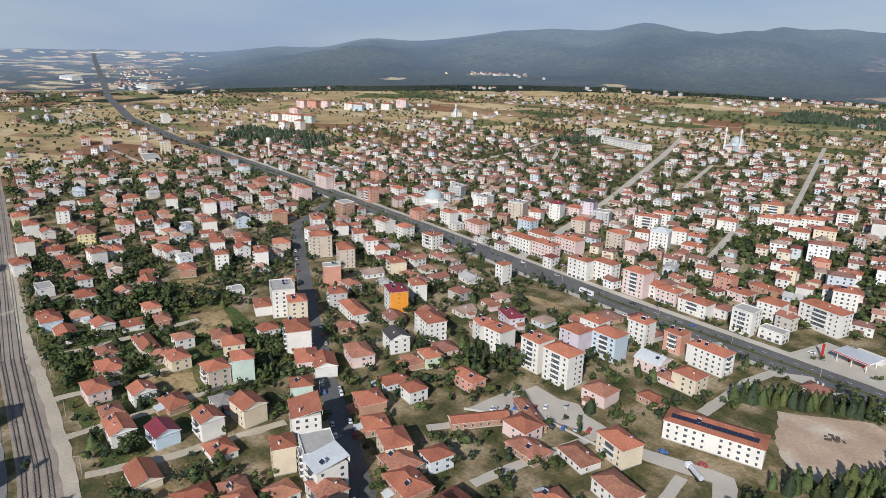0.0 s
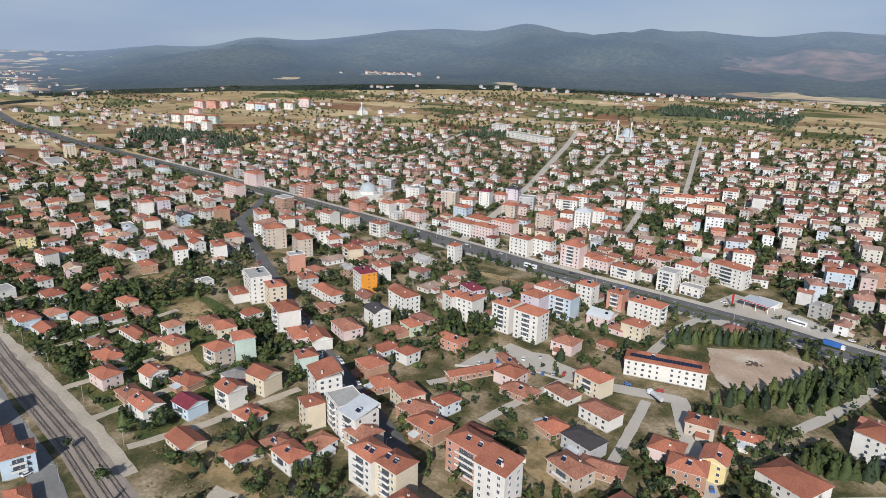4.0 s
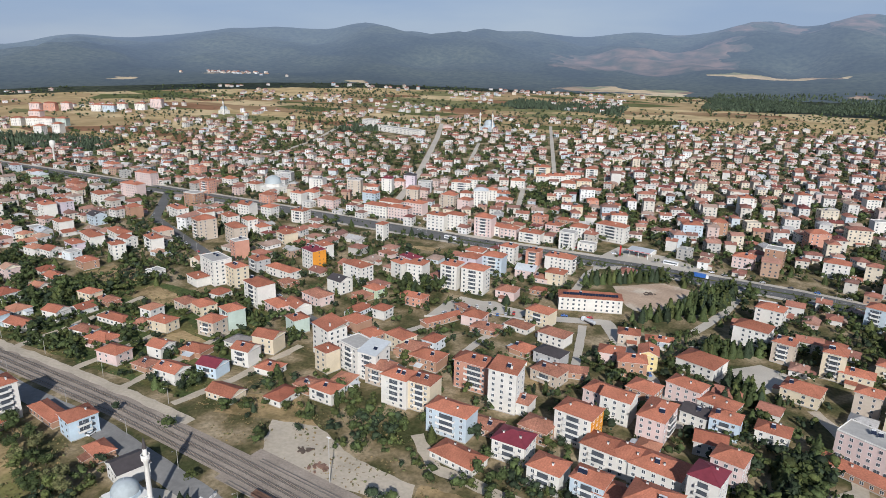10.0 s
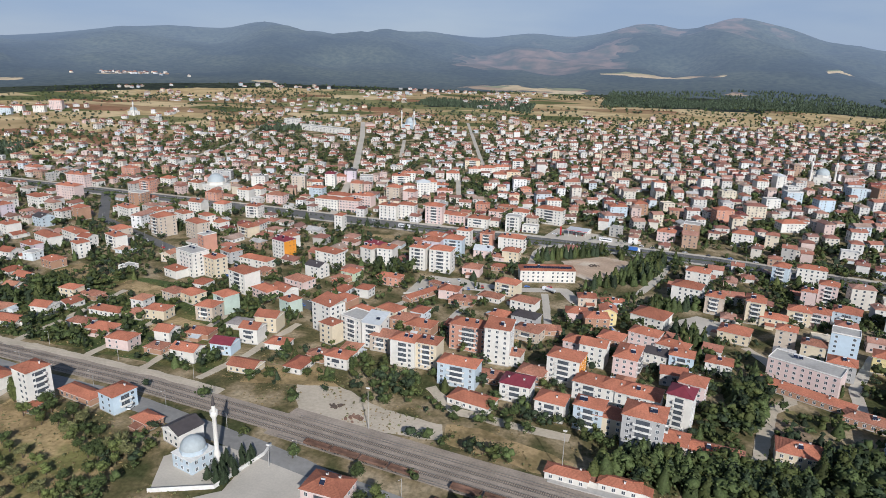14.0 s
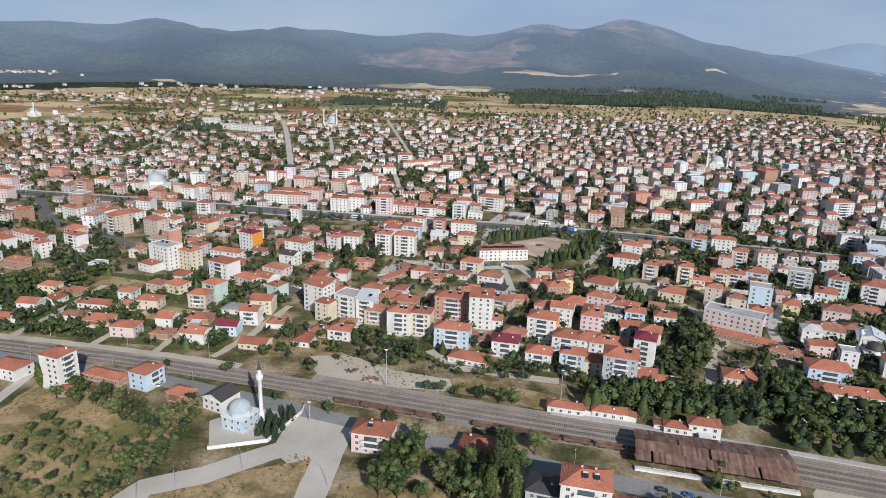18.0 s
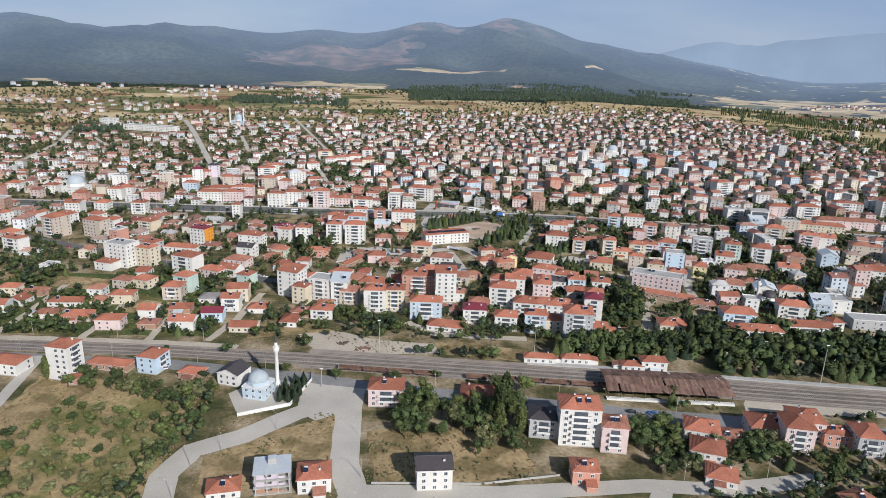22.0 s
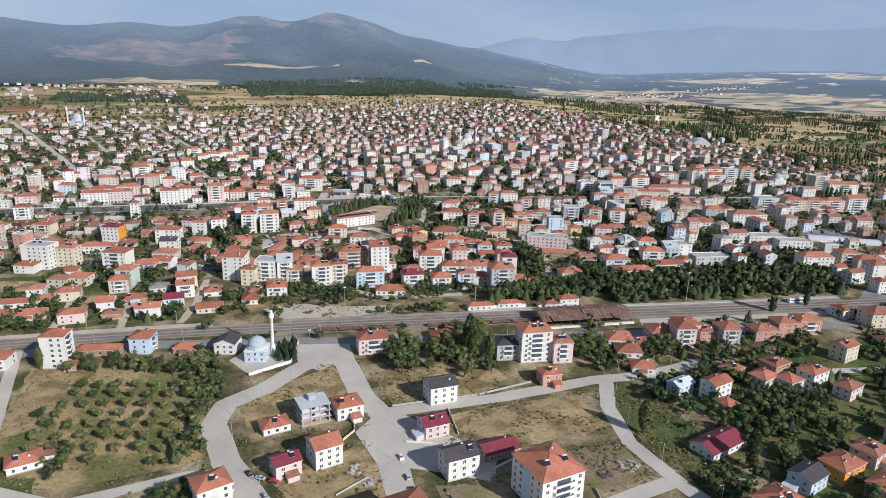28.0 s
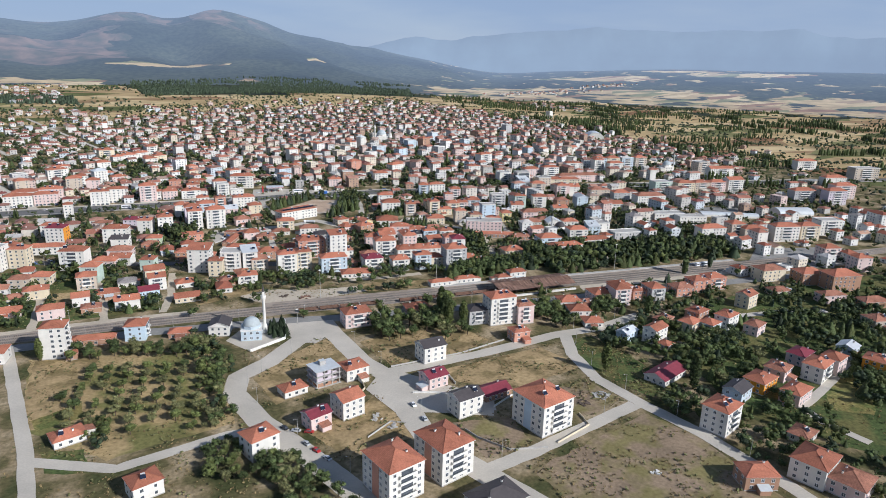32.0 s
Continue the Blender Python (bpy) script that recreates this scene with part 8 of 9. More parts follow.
# ---- a house frame still being built ----
def unfinished(x, y, w, d, rot, floors):
    ob = thing("unfinished_building", pose(x, y, 0, 0, 0, rot), "unfinished grey concrete building with open floors", "building")
    take((x, y, 0.4 * (w + d)))
    for f in range(floors + 1):
        b = Build()
        b.box(-w / 2 - 0.5, w / 2 + 0.5, -d / 2 - 0.5, d / 2 + 0.5, 3.0 * f - 0.22 if f else -0.6, 3.0 * f if f else 0.2, "concrete", "roof_metal" if f == floors else None)
        part("floor_slab", b, ob)
    for f in range(floors):
        for i in range(4):
            for j in range(3):
                b = Build()
                cx, cy = (i / 3 - 0.5) * (w - 0.6), (j / 2 - 0.5) * (d - 0.6)
                b.box(cx - 0.2, cx + 0.2, cy - 0.2, cy + 0.2, 3.0 * f + (0.2 if f == 0 else 0), 3.0 * f + 2.78, "concrete")
                part("column", b, ob)
        for side, ln, off in (("s", w, d), ("w", d, w), ("e", d, w), ("n", w, d)):
            r = Matrix.Rotation(radians(SIDE[side]), 4, 'Z')
            b = Build()
            k0 = -ln / 2 + 0.6
            for a0, a1, z0, z1 in ((k0, -ln * 0.22, 0.2, 2.75), (-ln * 0.22, -ln * 0.02, 0.2, 1.1), (-ln * 0.02, ln * 0.18, 0.2, 2.75), (ln * 0.18, ln * 0.36, 0.2, 1.1)):
                b.box(a0, a1, 0.5, 0.7, 3.0 * f + z0, 3.0 * f + z1, "wall_lilac" if f else "wall_brick")
            c = part("infill_wall", b, ob, "bare block infill wall")
            c.matrix_basis = r @ Matrix.Translation((0, -off / 2, 0))
    b = Build()
    b.box(-1.6, 1.6, 0.5, 3.2, 3.0 * floors, 3.0 * floors + 2.2, "concrete", "roof_metal")
    part("stair_head", b, ob)


unfinished(-52.5, 230, 13.0, 11.0, 10, 3)


def heap(x, y, r, key, seed, label):
    """A low heap of rubble, its slabs and boards tipped at odd angles."""
    q = random.Random(seed)
    ob = thing("rubble_heap", pose(x, y, 0.03), label, "rubble")
    for k in range(11):
        a, t = q.uniform(0, 6.28), math.sqrt(q.random())
        s = q.uniform(0.5, 1.3) * r / 4
        b = Build()
        b.box(-s, s, -s * q.uniform(0.25, 0.7), s * 0.6, -0.15, 0.2 + 0.5 * (1 - t), key)
        p = part("board" if key == "timber" else "slab", b, ob)
        p.location = (0.9 * r * t * math.cos(a), 0.65 * r * t * math.sin(a), 0.1)
        p.rotation_euler = (q.uniform(-0.2, 0.2), q.uniform(-0.25, 0.25), q.uniform(0, 3.1))


for hx, hy, hr, hk, hs in ((62, 165, 5, "dirt", 1), (70, 160, 5, "concrete", 2), (56, 158, 4, "timber", 3), (-40, 186, 4, "concrete", 4), (-36, 176, 3, "concrete", 5), (-42, 360, 4, "timber", 6), (-30, 352, 5, "rust", 7), (54, 628, 5, "timber", 8), (48, 100, 3, "trim", 9)):
    heap(hx, hy, hr, hk, hs, "loose heap of rubble and boards on bare ground")


plot("maize_patch", [(191, 125), (221, 115), (180, 90), (165, 103)], "maize", "dry yellow-green maize patch", 0.05)
plot("maize_patch", [(-182, 246), (-163, 254), (-160, 240), (-179, 235)], "maize", "dry yellow-green maize patch", 0.07)
plot("vegetable_patch", [(-176, 217), (-160, 212), (-158, 193), (-174, 200)], "crop", "green vegetable patch", 0.07)
grove([(165, 328), (345, 306), (350, 324), (170, 354)], 100, "mixed", 9, 14, 1.2, 4.0)
grove([(136, 400), (152, 398), (158, 446), (138, 446)], 40, "mixed", 9, 14, 1.15, 3.4)
grove([(120, 398), (138, 396), (138, 414), (122, 414)], 14, "broad", 7, 11, 1.2, 3.6)
grove([(172, 434), (184, 434), (184, 448), (170, 448)], 6, "broad", 10, 13, 1.2, 3.6)
grove([(164, 366), (182, 366), (182, 388), (166, 390)], 22, "pine", 10, 15, 1.0, 3.4)
grove([(112, 484), (128, 492), (132, 500), (116, 496)], 9, "pine", 8, 13, 1.0, 3.4)
grove([(96, 534), (120, 548), (124, 556), (96, 546)], 14, "pine", 8, 12, 1.0, 3.4)
grove([(70, 592), (112, 640), (118, 668), (96, 650)], 46, "pine", 8, 14, 1.05, 3.6)
grove([(96, 604), (118, 650), (124, 668), (112, 660)], 26, "broad", 6, 10, 1.2, 3.6)
grove([(108, 428), (118, 440), (122, 452), (106, 448)], 9, "broad", 7, 10, 1.2, 3.4)
grove([(28, 250), (44, 250), (46, 274), (30, 276)], 8, "broad", 6, 9, 1.2, 4)
grove([(96, 254), (120, 252), (116, 274), (98, 276)], 12, "broad", 7, 11, 1.2, 3.8)
grove([(142, 246), (158, 246), (158, 262), (140, 262)], 10, "broad", 7, 11, 1.2, 3.6)
grove([(152, 178), (186, 186), (200, 200), (160, 204)], 9, "broad", 6, 10, 1.2, 3.8)
grove([(90, 128), (104, 132), (106, 144), (92, 144)], 9, "broad", 4, 6, 1.3, 3.2)
grove([(-118, 191), (-101, 195), (-103, 160), (-119, 163)], 18, "broad", 4, 7, 1.2, 3.4)
grove([(-102, 167), (-80, 174), (-76, 151), (-89, 146)], 20, "broad", 4, 8, 1.2, 3.2)
grove([(-112, 316), (-93, 310), (-93, 216), (-106, 211)], 46, "broad", 4, 8, 1.2, 3.2)
grove([(-160, 232), (-150, 234), (-148, 205), (-158, 210)], 10, "broad", 4, 6.5, 1.2, 3)
grove([(102, 152), (119, 145), (99, 124), (84, 130)], 16, "broad", 5, 8, 1.2, 3.4)
grove([(147, 193), (234, 204), (172, 157), (130, 168)], 36, "mixed", 6, 10, 1.15, 3.6)
grove([(242, 201), (354, 189), (288, 151), (219, 171)], 70, "mixed", 6, 11, 1.15, 4)
grove([(227, 134), (262, 135), (192, 94), (181, 99)], 30, "mixed", 6, 11, 1.15, 4)
grove([(108, 109), (140, 95), (107, 72), (86, 90)], 26, "broad", 4, 8, 1.2, 3.6)
wall_line([(-50, 172), (-36, 180), (-30, 176)], 0.8, "concrete", "low pale plot kerb")
wall_line([(-16, 200), (-6, 196), (6, 188)], 1.1, "trim")
wall_line([(14, 172), (28, 178), (40, 174)], 1.1, "trim")
wall_line([(18, 133), (2, 138), (-6, 152), (-8, 160)], 1.0, "concrete", "low grey plot wall")
wall_line([(120, 215), (150, 205), (160, 180)], 1.2, "concrete", "grey garden wall")

# ---- tufts and low bushes ----
tufts, bushes = [], []
for x0, x1, y0, y1, n in ((-86, -28, 215, 285, 900), (-72, -28, 160, 206, 500), (-18, 52, 228, 275, 900), (0, 84, 184, 222, 900), (-12, 20, 136, 168, 300), (44, 80, 146, 178, 400), (2, 88, 60, 140, 1500), (-188, -96, 200, 318, 2600), (-110, 10, 345, 395, 900),
                          (10, 110, 336, 366, 700), (84, 118, 146, 222, 900), (100, 260, 60, 260, 2600), (-340, -100, 365, 470, 2200), (-180, -100, 100, 195, 1200)):
    for k in range(n):
        x, y = tr.uniform(x0, x1), tr.uniform(y0, y1)
        if noise.noise(Vector((x * 0.06, y * 0.06, 3.0))) > -0.1 and free(x, y, 0.2):
            (tufts if tr.random() < 0.72 else bushes).append((x, y, tr.uniform(0.35, 0.9), "broad", tr.uniform(1.0, 1.8)))
far_trees("grass_tufts", tufts, "leaf_straw", 7, "dry grass tufts on open plots", 31, 0.3, 0)
far_trees("low_bushes", [(x, y, h * 1.7, k, s) for x, y, h, k, s in bushes], "leaf_dry", 5, "low green bushes on open ground", 32, 0.16, 1)

# ---- the rest of the town, street by street ----
rnd = random.Random(5)
SMALL = ((8, 9), (9, 9), (10, 9), (9, 11), (11, 10), (12, 10), (13, 9))
SIZES = ((10, 10), (11, 9), (12, 10), (13, 11), (9, 11), (11, 12), (14, 10), (15, 12))


def density(x, y):
    """How closely the houses stand, and how high."""
    yy = y - 0.12 * x
    if y > 700:
        core = math.exp(-((x - 330) / 330) ** 2 - ((y - 850) / 260) ** 2)
        n = sm(-1150, -500, x) * (1 - sm(700, 950, x)) * (1 - sm(1150, 1750, y - 0.35 * x)) * 0.8
        n *= 0.45 + 0.55 * sm(-500, 0, x) if y > 950 else 1
        return max(n, 0.9 * core), core
    if 150 < x < 370 and y < 392 - 0.12 * (x - 150) and y > 300:
        return 0.0, 0.0
    if x > 200:
        core = math.exp(-((x - 440) / 260) ** 2 - ((y - 540) / 240) ** 2)
        return max(0.9 * core, 0.6 * (1 - sm(500, 800, x)) * sm(60, 200, y)) if y > 300 or x > 240 else 0.35, core
    if x < -300:
        return 0.8 * sm(-1000, -520, x) * sm(330, 430, y), 0.05
    return (0.8 if y > 385 else 0.0), 0.0


# open places where no house stands: x, y, radius
for q in ((62, 585, 26), (80, 625, 34), (45, 632, 26), (98, 655, 24), (122, 520, 18), (-46, 540, 24), (-88, 545, 22), (-40, 385, 24), (60, 370, 18), (150, 440, 22), (30, 720, 24), (-280, 440, 26),
          (30, 600, 16), (55, 562, 14), (-30, 510, 14), (0, 495, 12), (160, 400, 18), (-130, 395, 10), (-175, 415, 18), (-240, 455, 20), (-130, 650, 22)):
    take(q)
OPEN = TAKEN[-21:]


def far_house(b, x, y, w, d, rot, fl, kind):
    """Walls, roof with eaves, windows and often an annex, added to one mesh; walls and roof are one loose piece each."""
    z = ground(x, y)
    c, s = math.cos(radians(rot)), math.sin(radians(rot))
    turn = w < d
    A, B = (d / 2, w / 2) if turn else (w / 2, d / 2)
    h = fl * FLOOR + 0.4

    def put(p, q, t):
        if turn:
            p, q = -q, p
        return (x + p * c - q * s, y + p * s + q * c, z + t)

    def piece(pts, faces, key):
        n = len(b.v)
        b.v += [put(*p) for p in pts]
        k = b.mat(key)
        for f in faces:
            b.f.append(tuple(n + e for e in f))
            b.i.append(k)

    quad = [(-A, -B), (A, -B), (A, B), (-A, B)]
    pts = [(*q, -2.0) for q in quad] + [(*q, h) for q in quad]
    rise = (B + 0.5) * 0.40
    if kind == "flat":
        piece(pts + [(p * 0.97, q * 0.96, h) for p, q in quad] + [(p * 0.97, q * 0.96, h - 0.5) for p, q in quad],
              [(0, 1, 5, 4), (1, 2, 6, 5), (2, 3, 7, 6), (3, 0, 4, 7), (4, 5, 9, 8), (5, 6, 10, 9), (6, 7, 11, 10), (7, 4, 8, 11), (8, 9, 13, 12), (9, 10, 14, 13), (10, 11, 15, 14), (11, 8, 12, 15), (12, 13, 14, 15)], "wall_far")
    else:
        if kind == "gable":
            piece(pts + [(-A, 0, h + rise - 0.2), (A, 0, h + rise - 0.2)], [(0, 1, 5, 4), (2, 3, 7, 6), (1, 2, 6, 9, 5), (3, 0, 4, 8, 7)], "wall_far")
        else:
            piece(pts, [(0, 1, 5, 4), (1, 2, 6, 5), (2, 3, 7, 6), (3, 0, 4, 7)], "wall_far")
        E, F = A + 0.5, B + 0.5
        R = max(0.3, A - B) if kind == "hip" else E
        rim = [(-E, -F), (E, -F), (E, F), (-E, F)]
        piece([(*q, h - 0.1) for q in rim] + [(*q, h + 0.08) for q in rim] + [(-R, 0, h + 0.08 + rise), (R, 0, h + 0.08 + rise)],
              [(0, 1, 5, 4), (1, 2, 6, 5), (2, 3, 7, 6), (3, 0, 4, 7), (4, 5, 9, 8), (6, 7, 8, 9), (5, 6, 9), (7, 4, 8), (3, 2, 1, 0)], "roof_far")
    if rnd.random() < 0.35:
        a0, e = rnd.uniform(-0.6, 0.0) * A, rnd.uniform(2.5, 4.5)
        q = [(a0, -B - e), (a0 + A * 0.8, -B - e), (a0 + A * 0.8, -B), (a0, -B)]
        piece([(*p, -2.0) for p in q] + [(*p, 2.5) for p in q[:2]] + [(*p, 3.1) for p in q[2:]], [(0, 1, 5, 4), (1, 2, 6, 5), (3, 0, 4, 7)], "wall_far")
        q = [(q[0][0] - 0.2, q[0][1] - 0.3), (q[1][0] + 0.2, q[1][1] - 0.3), (q[2][0] + 0.2, q[2][1]), (q[3][0] - 0.2, q[3][1])]
        piece([(*p, 2.42) for p in q[:2]] + [(*p, 3.12) for p in q[2:]] + [(*p, 2.56) for p in q[:2]] + [(*p, 3.26) for p in q[2:]], [(4, 5, 6, 7), (0, 1, 5, 4), (1, 2, 6, 5), (3, 0, 4, 7)], "roof_far")
    # a chimney or two, and now and then a solar panel with its tank
    for k in range(rnd.choice((0, 1, 1, 2))):
        cx, cy = rnd.uniform(-0.5, 0.5) * A, rnd.choice((-0.4, 0.4)) * B
        t = h + (0.0 if kind == "flat" else rise * 0.5)
        q = [(cx - 0.4, cy - 0.35), (cx + 0.4, cy - 0.35), (cx + 0.4, cy + 0.35), (cx - 0.4, cy + 0.35)]
        piece([(*p, t) for p in q] + [(*p, t + 1.5) for p in q], [(0, 1, 5, 4), (1, 2, 6, 5), (2, 3, 7, 6), (3, 0, 4, 7), (4, 5, 6, 7)], "wall_far")
    if rnd.random() < 0.3 and kind != "gable":
        cx, t = rnd.uniform(-0.4, 0.4) * A, h + (0.1 if kind == "flat" else rise * 0.55)
        q = [(cx - 1.0, -0.5 * B - 0.8), (cx + 1.0, -0.5 * B - 0.8), (cx + 1.0, -0.5 * B + 0.6), (cx - 1.0, -0.5 * B + 0.6)]
        piece([(*p, t + 0.1) for p in q[:2]] + [(*p, t + 1.0) for p in q[2:]] + [(*p, t + 0.2) for p in q[:2]] + [(*p, t + 1.1) for p in q[2:]], [(4, 5, 6, 7), (0, 1, 5, 4), (1, 2, 6, 5), (2, 3, 7, 6), (3, 0, 4, 7)], "panel")
        q = [(cx - 0.9, -0.5 * B + 0.6), (cx + 0.9, -0.5 * B + 0.6), (cx + 0.9, -0.5 * B + 1.2), (cx - 0.9, -0.5 * B + 1.2)]
        piece([(*p, t + 0.2) for p in q] + [(*p, t + 1.5) for p in q], [(0, 1, 5, 4), (1, 2, 6, 5), (2, 3, 7, 6), (3, 0, 4, 7), (4, 5, 6, 7)], "tank")
    far_off = y > 1250
    for side in ((1, 0), (0, 1), (0, -1), (-1, 0)) if not far_off else ((1, 0), (0, 1), (0, -1)):
        ln = 2 * A if side[0] else 2 * B
        if turn and side == (-1, 0):
            continue
        n = max(1, int((ln - 1) / 3.6))
        for f in range(fl):
            for k in range(n):
                if (k * 5 + f * 3 + int(w * 3 + x)) % 7 == 0:
                    continue
                u = ((k + 0.5) / n - 0.5) * (ln - 0.8)
                z0, z1, g = f * FLOOR + 1.0, f * FLOOR + 2.35, 0.68
                if side[0]:
                    q = -side[0] * (B + 0.05)
                    p4 = [(u - g, q, z0), (u + g, q, z0), (u + g, q, z1), (u - g, q, z1)]
                else:
                    q = side[1] * (A + 0.05)
                    p4 = [(q, u - g, z0), (q, u + g, z0), (q, u + g, z1), (q, u - g, z1)]
                piece(p4, [(0, 1, 2, 3)], "glass")


def fill_town():
    built = 0
    far = []
    angle = radians(-6)
    ca, sa = math.cos(angle), math.sin(angle)
    rows = []
    y = -60.0
    r = 0
    while y < 1750:
        rows.append((y, r))
        y += (17 if r % 2 == 0 else 25) if y < 330 else (14.5 if r % 2 == 0 else 22)
        r += 1
    for v0, r in rows:
        u = -1250.0 + rnd.uniform(0, 10)
        col = 0
        while u < 1000:
            dense = v0 > 330 or u > 170
            step = rnd.uniform(12.0, 17.5) if dense else rnd.uniform(15.5, 21)
            if col % 6 == 5:
                step += 9
            col += 1
            u += step
            uu, vv = u + rnd.uniform(-1.5, 1.5), v0 + rnd.uniform(-3.5, 3.5) + 14 * math.sin(u / 170 + r * 0.2) + 9 * math.sin(u / 61 + 1.3)
            x, y = uu * ca - vv * sa, uu * sa + vv * ca + 330
            # the streets north of the highway run with the avenue
            if y > 720:
                x -= (y - 720) * 0.42
            dn, core = density(x, y)
            if rnd.random() > dn:
                if rnd.random() < 0.75 and dn > 0.02 and free(x, y, 2.5):
                    tree(x + rnd.uniform(-4, 4), y + rnd.uniform(-4, 4), rnd.uniform(5, 9))
                continue
            w, d = rnd.choice(SMALL if dense else SIZES)
            if not free(x, y, 0.36 * (w + d) - (1.2 if dense else 0)):
                continue
            fl = rnd.choice((1, 1, 2) if -320 < x < 200 and y < 690 else (1, 1, 2, 2, 2, 3) if core < 0.3 else (1, 2, 2, 3, 3)) if rnd.random() > 0.62 * core else rnd.choice((3, 3, 4, 4, 5))
            if fl > 3:
                w, d = w + rnd.choice((1, 2, 4, 8)), d + 1
                if not free(x, y, 0.34 * (w + d)):
                    continue
            rot = math.degrees(angle) + rnd.choice((0, 0, 90, 180)) + rnd.uniform(-9, 9) + (22 if y > 760 else 0)
            dist = math.hypot(x - 20, y - 150)
            kind = "hip" if rnd.random() < 0.5 else "gable"
            if rnd.random() < 0.05:
                kind = "flat"
            if dist > 720 or built > 150:
                far.append((x, y, w, d, rot, fl, kind))
                take((x, y, 0.4 * (w + d)))
            else:
                built += 1
                house(x, y, w, d, rot, fl, "any", kind, "roof_any", detail=1, chim=1 if dist < 650 else 0, heat=0, win="snew" if dist < 800 else "sew")
            for k in range(5):
                if rnd.random() < 0.85:
                    tx, ty = x + rnd.uniform(-16, 16), y + rnd.uniform(-16, 16)
                    if free(tx, ty, 1.2):
                        tree(tx, ty, rnd.uniform(4.5, 9.5), spread=rnd.uniform(0.9, 1.25))
    # farms and villages out on the plain
    for k in range(1900):
        a, q = rnd.uniform(-84, -6), math.sqrt(rnd.uniform(900 ** 2, 2280 ** 2))
        x, y = q * math.sin(radians(a)), 150 + q * math.cos(radians(a))
        if noise.noise(Vector((x * 0.005, y * 0.005, 9.0))) > -0.04 + 0.26 * sm(1200, 2200, q) and y > 300 and free(x, y, 8):
            w, d = rnd.choice(SMALL)
            far.append((x, y, w, d, rnd.uniform(-30, 30), rnd.choice((1, 2, 2, 3)), "hip"))
            take((x, y, 0.4 * (w + d)))
    # villages at the foot of the hills and along the far highway
    for cx, cy, rx, ry, n in ((-1790, 2180, 170, 60, 60), (-560, 2290, 170, 55, 60), (-760, 2080, 60, 60, 14), (-3050, 1180, 420, 120, 60), (-2450, 1000, 260, 130, 60), (1560, 2420, 260, 80, 70), (1250, 1850, 120, 160, 40), (2080, 2550, 240, 60, 40)):
        for k in range(n):
            x, y = cx + rx * rnd.gauss(0, 0.5), cy + ry * rnd.gauss(0, 0.5)
            w, d = rnd.choice(SMALL)
            if free(x, y, 9):
                far.append((x, y, w + (4 if y < 1300 else 0), d, rnd.uniform(-30, 30), rnd.choice((1, 2, 2)), rnd.choice(("hip", "hip", "gable"))))
                take((x, y, 0.4 * (w + d)))
    # the outermost houses, past counting, in one mesh
    b = Build()
    for x, y, w, d, rot, fl, kind in far:
        far_house(b, x, y, w, d, rot, fl, kind)
    tagged(new("outskirts_houses", b.done("outskirts_houses")), "far pale houses with red tile roofs on the edge of town", "buildings", kind="stuff")


fill_town()


def gardens():
    for x0, x1, y0, y1, n in ((-340, 420, 366, 690, 4600), (110, 460, 40, 320, 2500), (40, 420, 372, 690, 1700), (-150, 520, 715, 1000, 3600), (-420, -150, 366, 480, 900), (200, 640, 380, 1000, 2600), (-900, -300, 380, 690, 2600), (-700, 0, 720, 1100, 2200)):
        for k in range(n):
            x, y = rnd.uniform(x0, x1), rnd.uniform(y0, y1)
            if x > 150 and 330 > y > 288 - 0.13 * (x - 160):
                continue
            if noise.noise(Vector((x * 0.02, y * 0.02, 5.0))) > -0.22 and free_near(x, y):
                FAR_TREES.append((x, y, rnd.uniform(3.6, 10), "broad" if rnd.random() < 0.84 else rnd.choice(("pine", "poplar", "pine")), rnd.uniform(0.9, 1.3)))


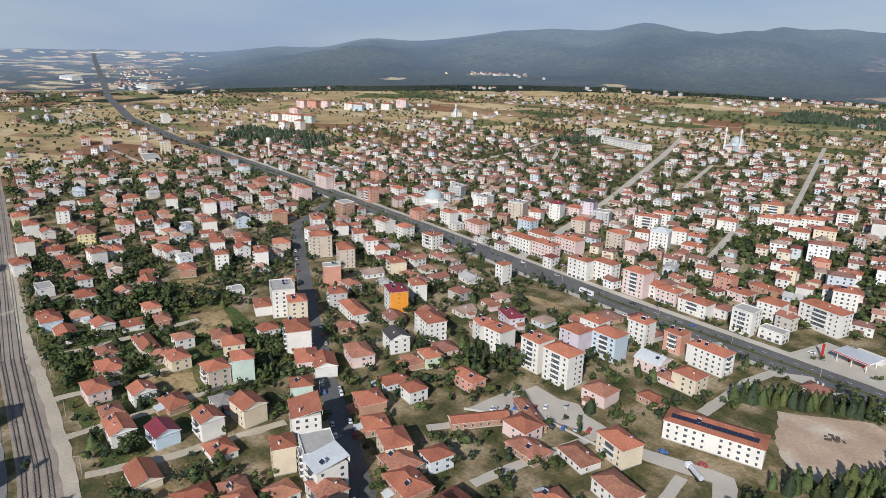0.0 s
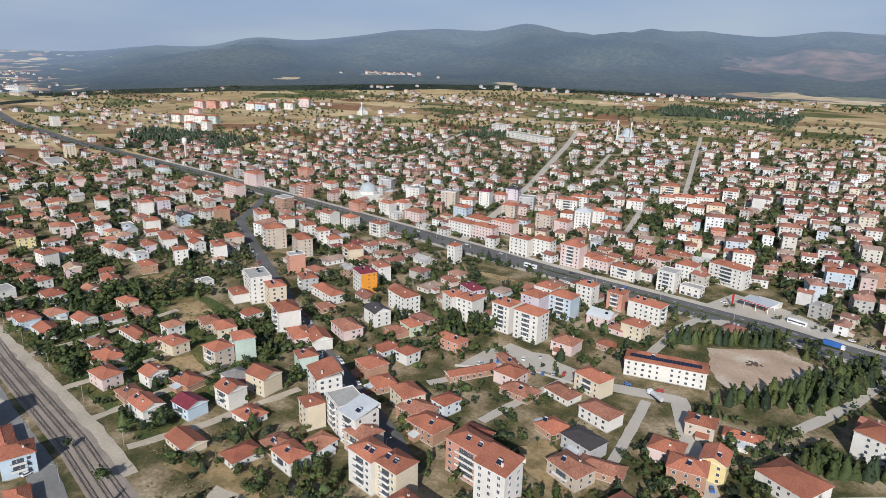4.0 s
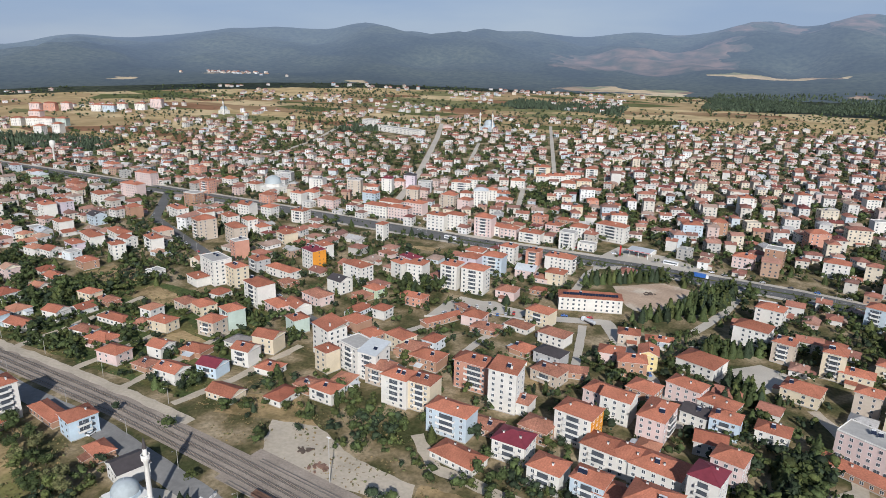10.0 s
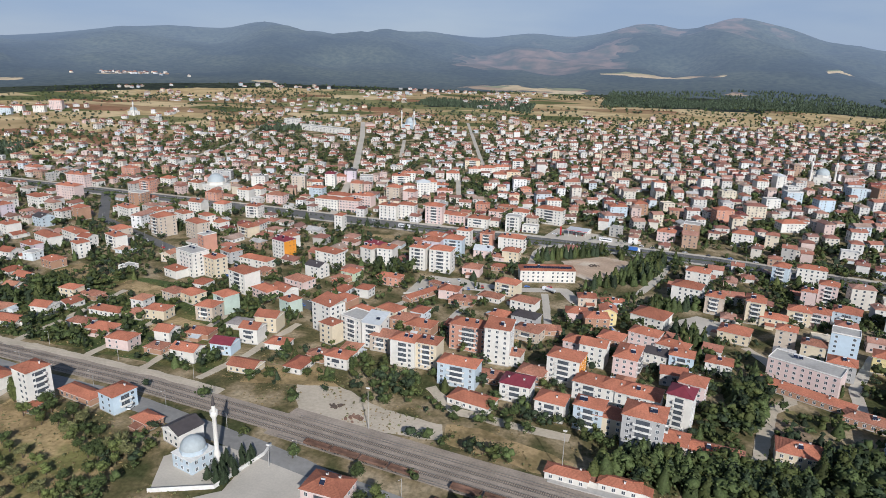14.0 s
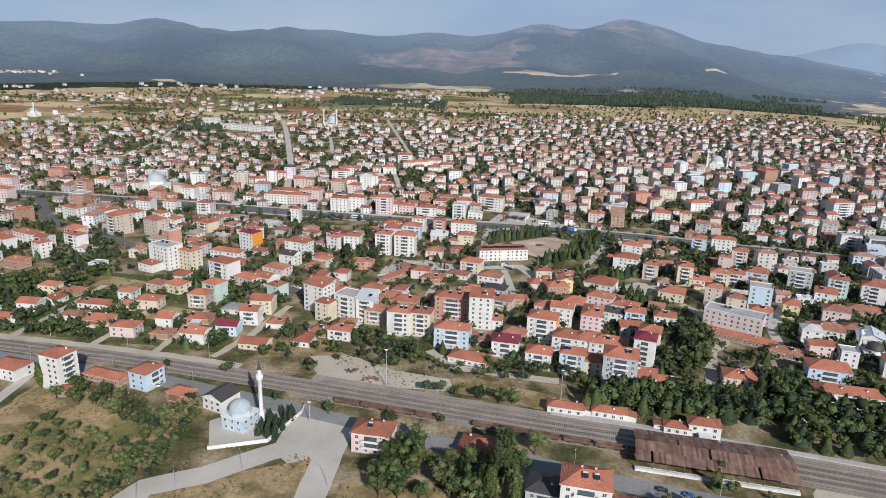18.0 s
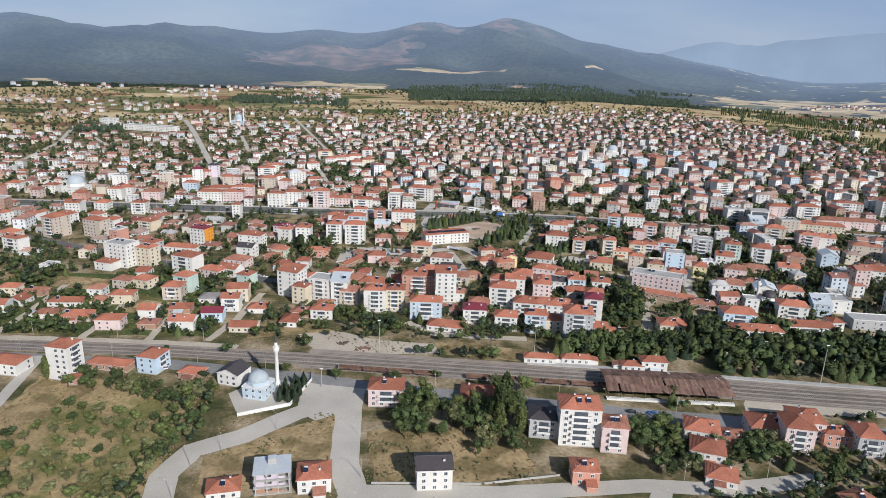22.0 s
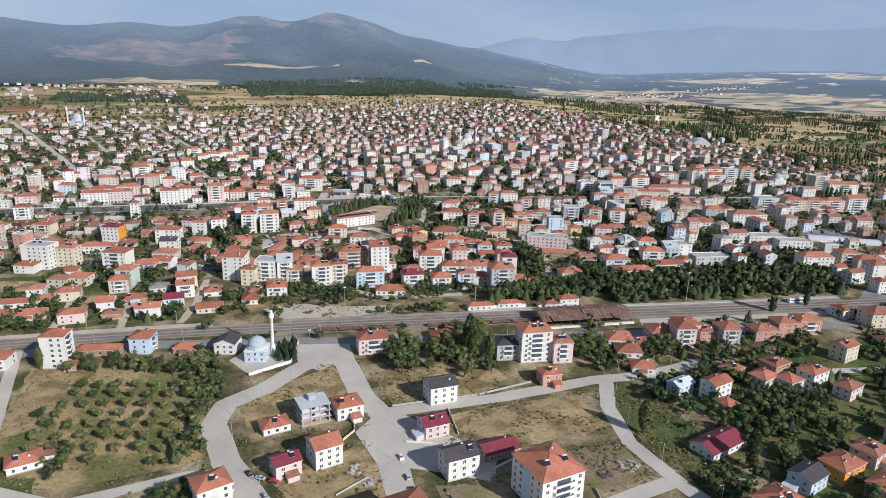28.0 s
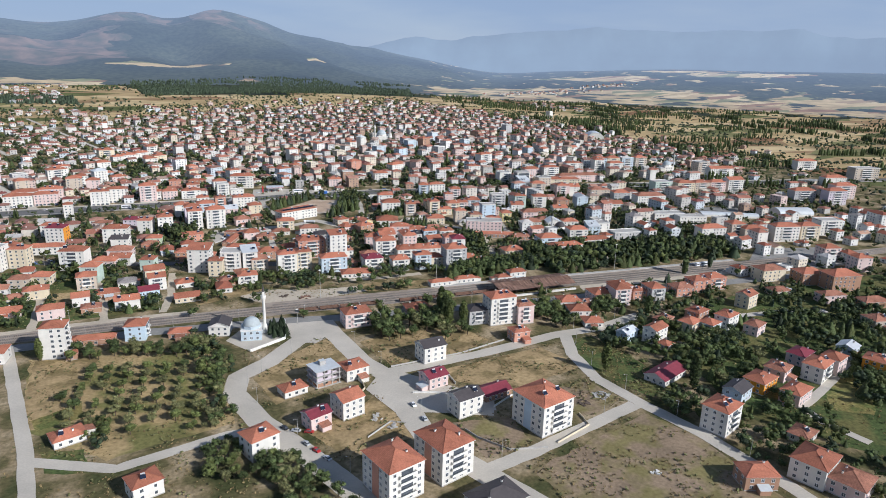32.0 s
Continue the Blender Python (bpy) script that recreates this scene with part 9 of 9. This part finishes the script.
def scatter():
    """Field trees on the plain, hedges, and woods on the slopes."""
    plain, woods, rows = [], [], []
    for k in range(25000):
        a = rnd.uniform(-88, 75)
        r = math.sqrt(rnd.uniform(600 ** 2, 2330 ** 2))
        x, y = r * math.sin(radians(a)), 150 + r * math.cos(radians(a))
        n = noise.noise(Vector((x * 0.004, y * 0.004, 2.0)))
        n += 0.7 * noise.noise(Vector((x * 0.016, y * 0.016, 6.0)))
        if rnd.random() > (0.36 if a < -20 else 0.26) + 1.3 * n or not free_far(x, y):
            continue
        plain.append((x, y, rnd.uniform(4.5, 10), "broad", rnd.uniform(1.0, 1.5)))
    # rows of poplars and dark belts between the fields of the eastern plain
    for k in range(190):
        a = rnd.uniform(24, 78)
        r = math.sqrt(rnd.uniform(750 ** 2, 2250 ** 2))
        x, y = r * math.sin(radians(a)), 150 + r * math.cos(radians(a))
        turn = rnd.choice((-0.35, -0.35, 1.22)) + rnd.uniform(-0.12, 0.12)
        for j in range(rnd.randint(8, 34)):
            px, py = x + 5.5 * j * math.cos(turn) + rnd.uniform(-1, 1), y + 5.5 * j * math.sin(turn) + rnd.uniform(-1, 1)
            if rnd.random() < 0.85 and free_far(px, py):
                if k % 3:
                    rows.append((px, py, rnd.uniform(9, 19), "poplar", 1.3))
                else:
                    plain.append((px, py, rnd.uniform(5, 10), "broad", 1.4))
    far_trees("field_trees", plain[::2], "leaf", 5, "scattered dark field trees on the dry plain", 3, 0.15, 1)
    far_trees("field_trees", plain[1::2], "leaf_far_haze", 5, "scattered dark field trees on the dry plain", 13, 0.15, 1)
    # the edge of the pine woods above the town
    edge = []
    for k in range(5600):
        a = rnd.uniform(-1.5, 23)
        r = 1830 + 13 * max(0, a) + 620 * rnd.random() ** 1.3
        x, y = r * math.sin(radians(a)), 150 + r * math.cos(radians(a))
        if noise.noise(Vector((x * 0.006, y * 0.006, 1.0))) > -0.32 and free_far(x, y) and ((a - 8.3) / 1.6) ** 2 + ((r - 2500) / 40) ** 2 > 1:
            edge.append((x, y, rnd.uniform(6, 10), "pine", 1.25))
    far_trees("pine_wood_edge", edge, "leaf_far_haze", 5, "dark pine plantation above the town", 14, 0.17, 0)
    far_trees("poplar_rows", rows, "leaf", 6, "rows of tall poplars between the fields", 6, 0.10, 0)


GRID = {}
for hx, hy, hr in TAKEN:
    if (hx, hy, hr) in OPEN[5:17]:
        continue
    GRID.setdefault((int(hx // 30), int(hy // 30)), []).append((hx, hy, hr))


def free_near(x, y):
    i, j = int(x // 30), int(y // 30)
    for a in (-1, 0, 1):
        for b in (-1, 0, 1):
            for hx, hy, hr in GRID.get((i + a, j + b), ()):
                if (hx - x) ** 2 + (hy - y) ** 2 < (hr + 1.0) ** 2:
                    return False
    return not near_road(x, y, 1.5)


def free_far(x, y):
    i, j = int(x // 30), int(y // 30)
    for a in (-1, 0, 1):
        for b in (-1, 0, 1):
            for hx, hy, hr in GRID.get((i + a, j + b), ()):
                if (hx - x) ** 2 + (hy - y) ** 2 < (hr + 3) ** 2:
                    return False
    return not near_road(x, y, 3)


P = HIGHWAY[4:16]
for (x0, y0), (x1, y1) in zip(P, P[1:]):
    l = math.hypot(x1 - x0, y1 - y0)
    for k in range(int(l / 3.2)):
        t = rnd.random()
        off = rnd.choice((0, 0, 16.5, -16.5, 17.5, -17))
        if rnd.random() < 0.85:
            FAR_TREES.append((x0 + (x1 - x0) * t - (y1 - y0) / l * (off + rnd.uniform(-0.5, 0.5)), y0 + (y1 - y0) * t + (x1 - x0) / l * off, rnd.uniform(1.2, 3.2) if off == 0 else rnd.uniform(3.5, 8), "broad", 1.0))
gardens()
scatter()
far_trees("pine_wood", wood, "leaf_far_haze", 9, "dark pine wood", 4, 0.11, 0)
TIERS = ([], [], [])
for q in FAR_TREES:
    dist = math.hypot(q[0] - 20, q[1] - 150)
    TIERS[0 if dist < 270 else 1 if dist < 600 else 2].append(q)
for k, key in enumerate(("leaf", "leaf_dark", "leaf", "leaf_light")):
    far_trees("garden_trees", TIERS[0][k::4], key, 95, "many green garden trees between the houses", 8 + k, 0.046, 3)
    far_trees("garden_trees", TIERS[1][k::4], key, 22, "many green garden trees between the houses", 28 + k, 0.08, 2)
    far_trees("garden_trees", TIERS[2][k::4], key, 8, "many green garden trees between the far houses", 18 + k, 0.125, 1)
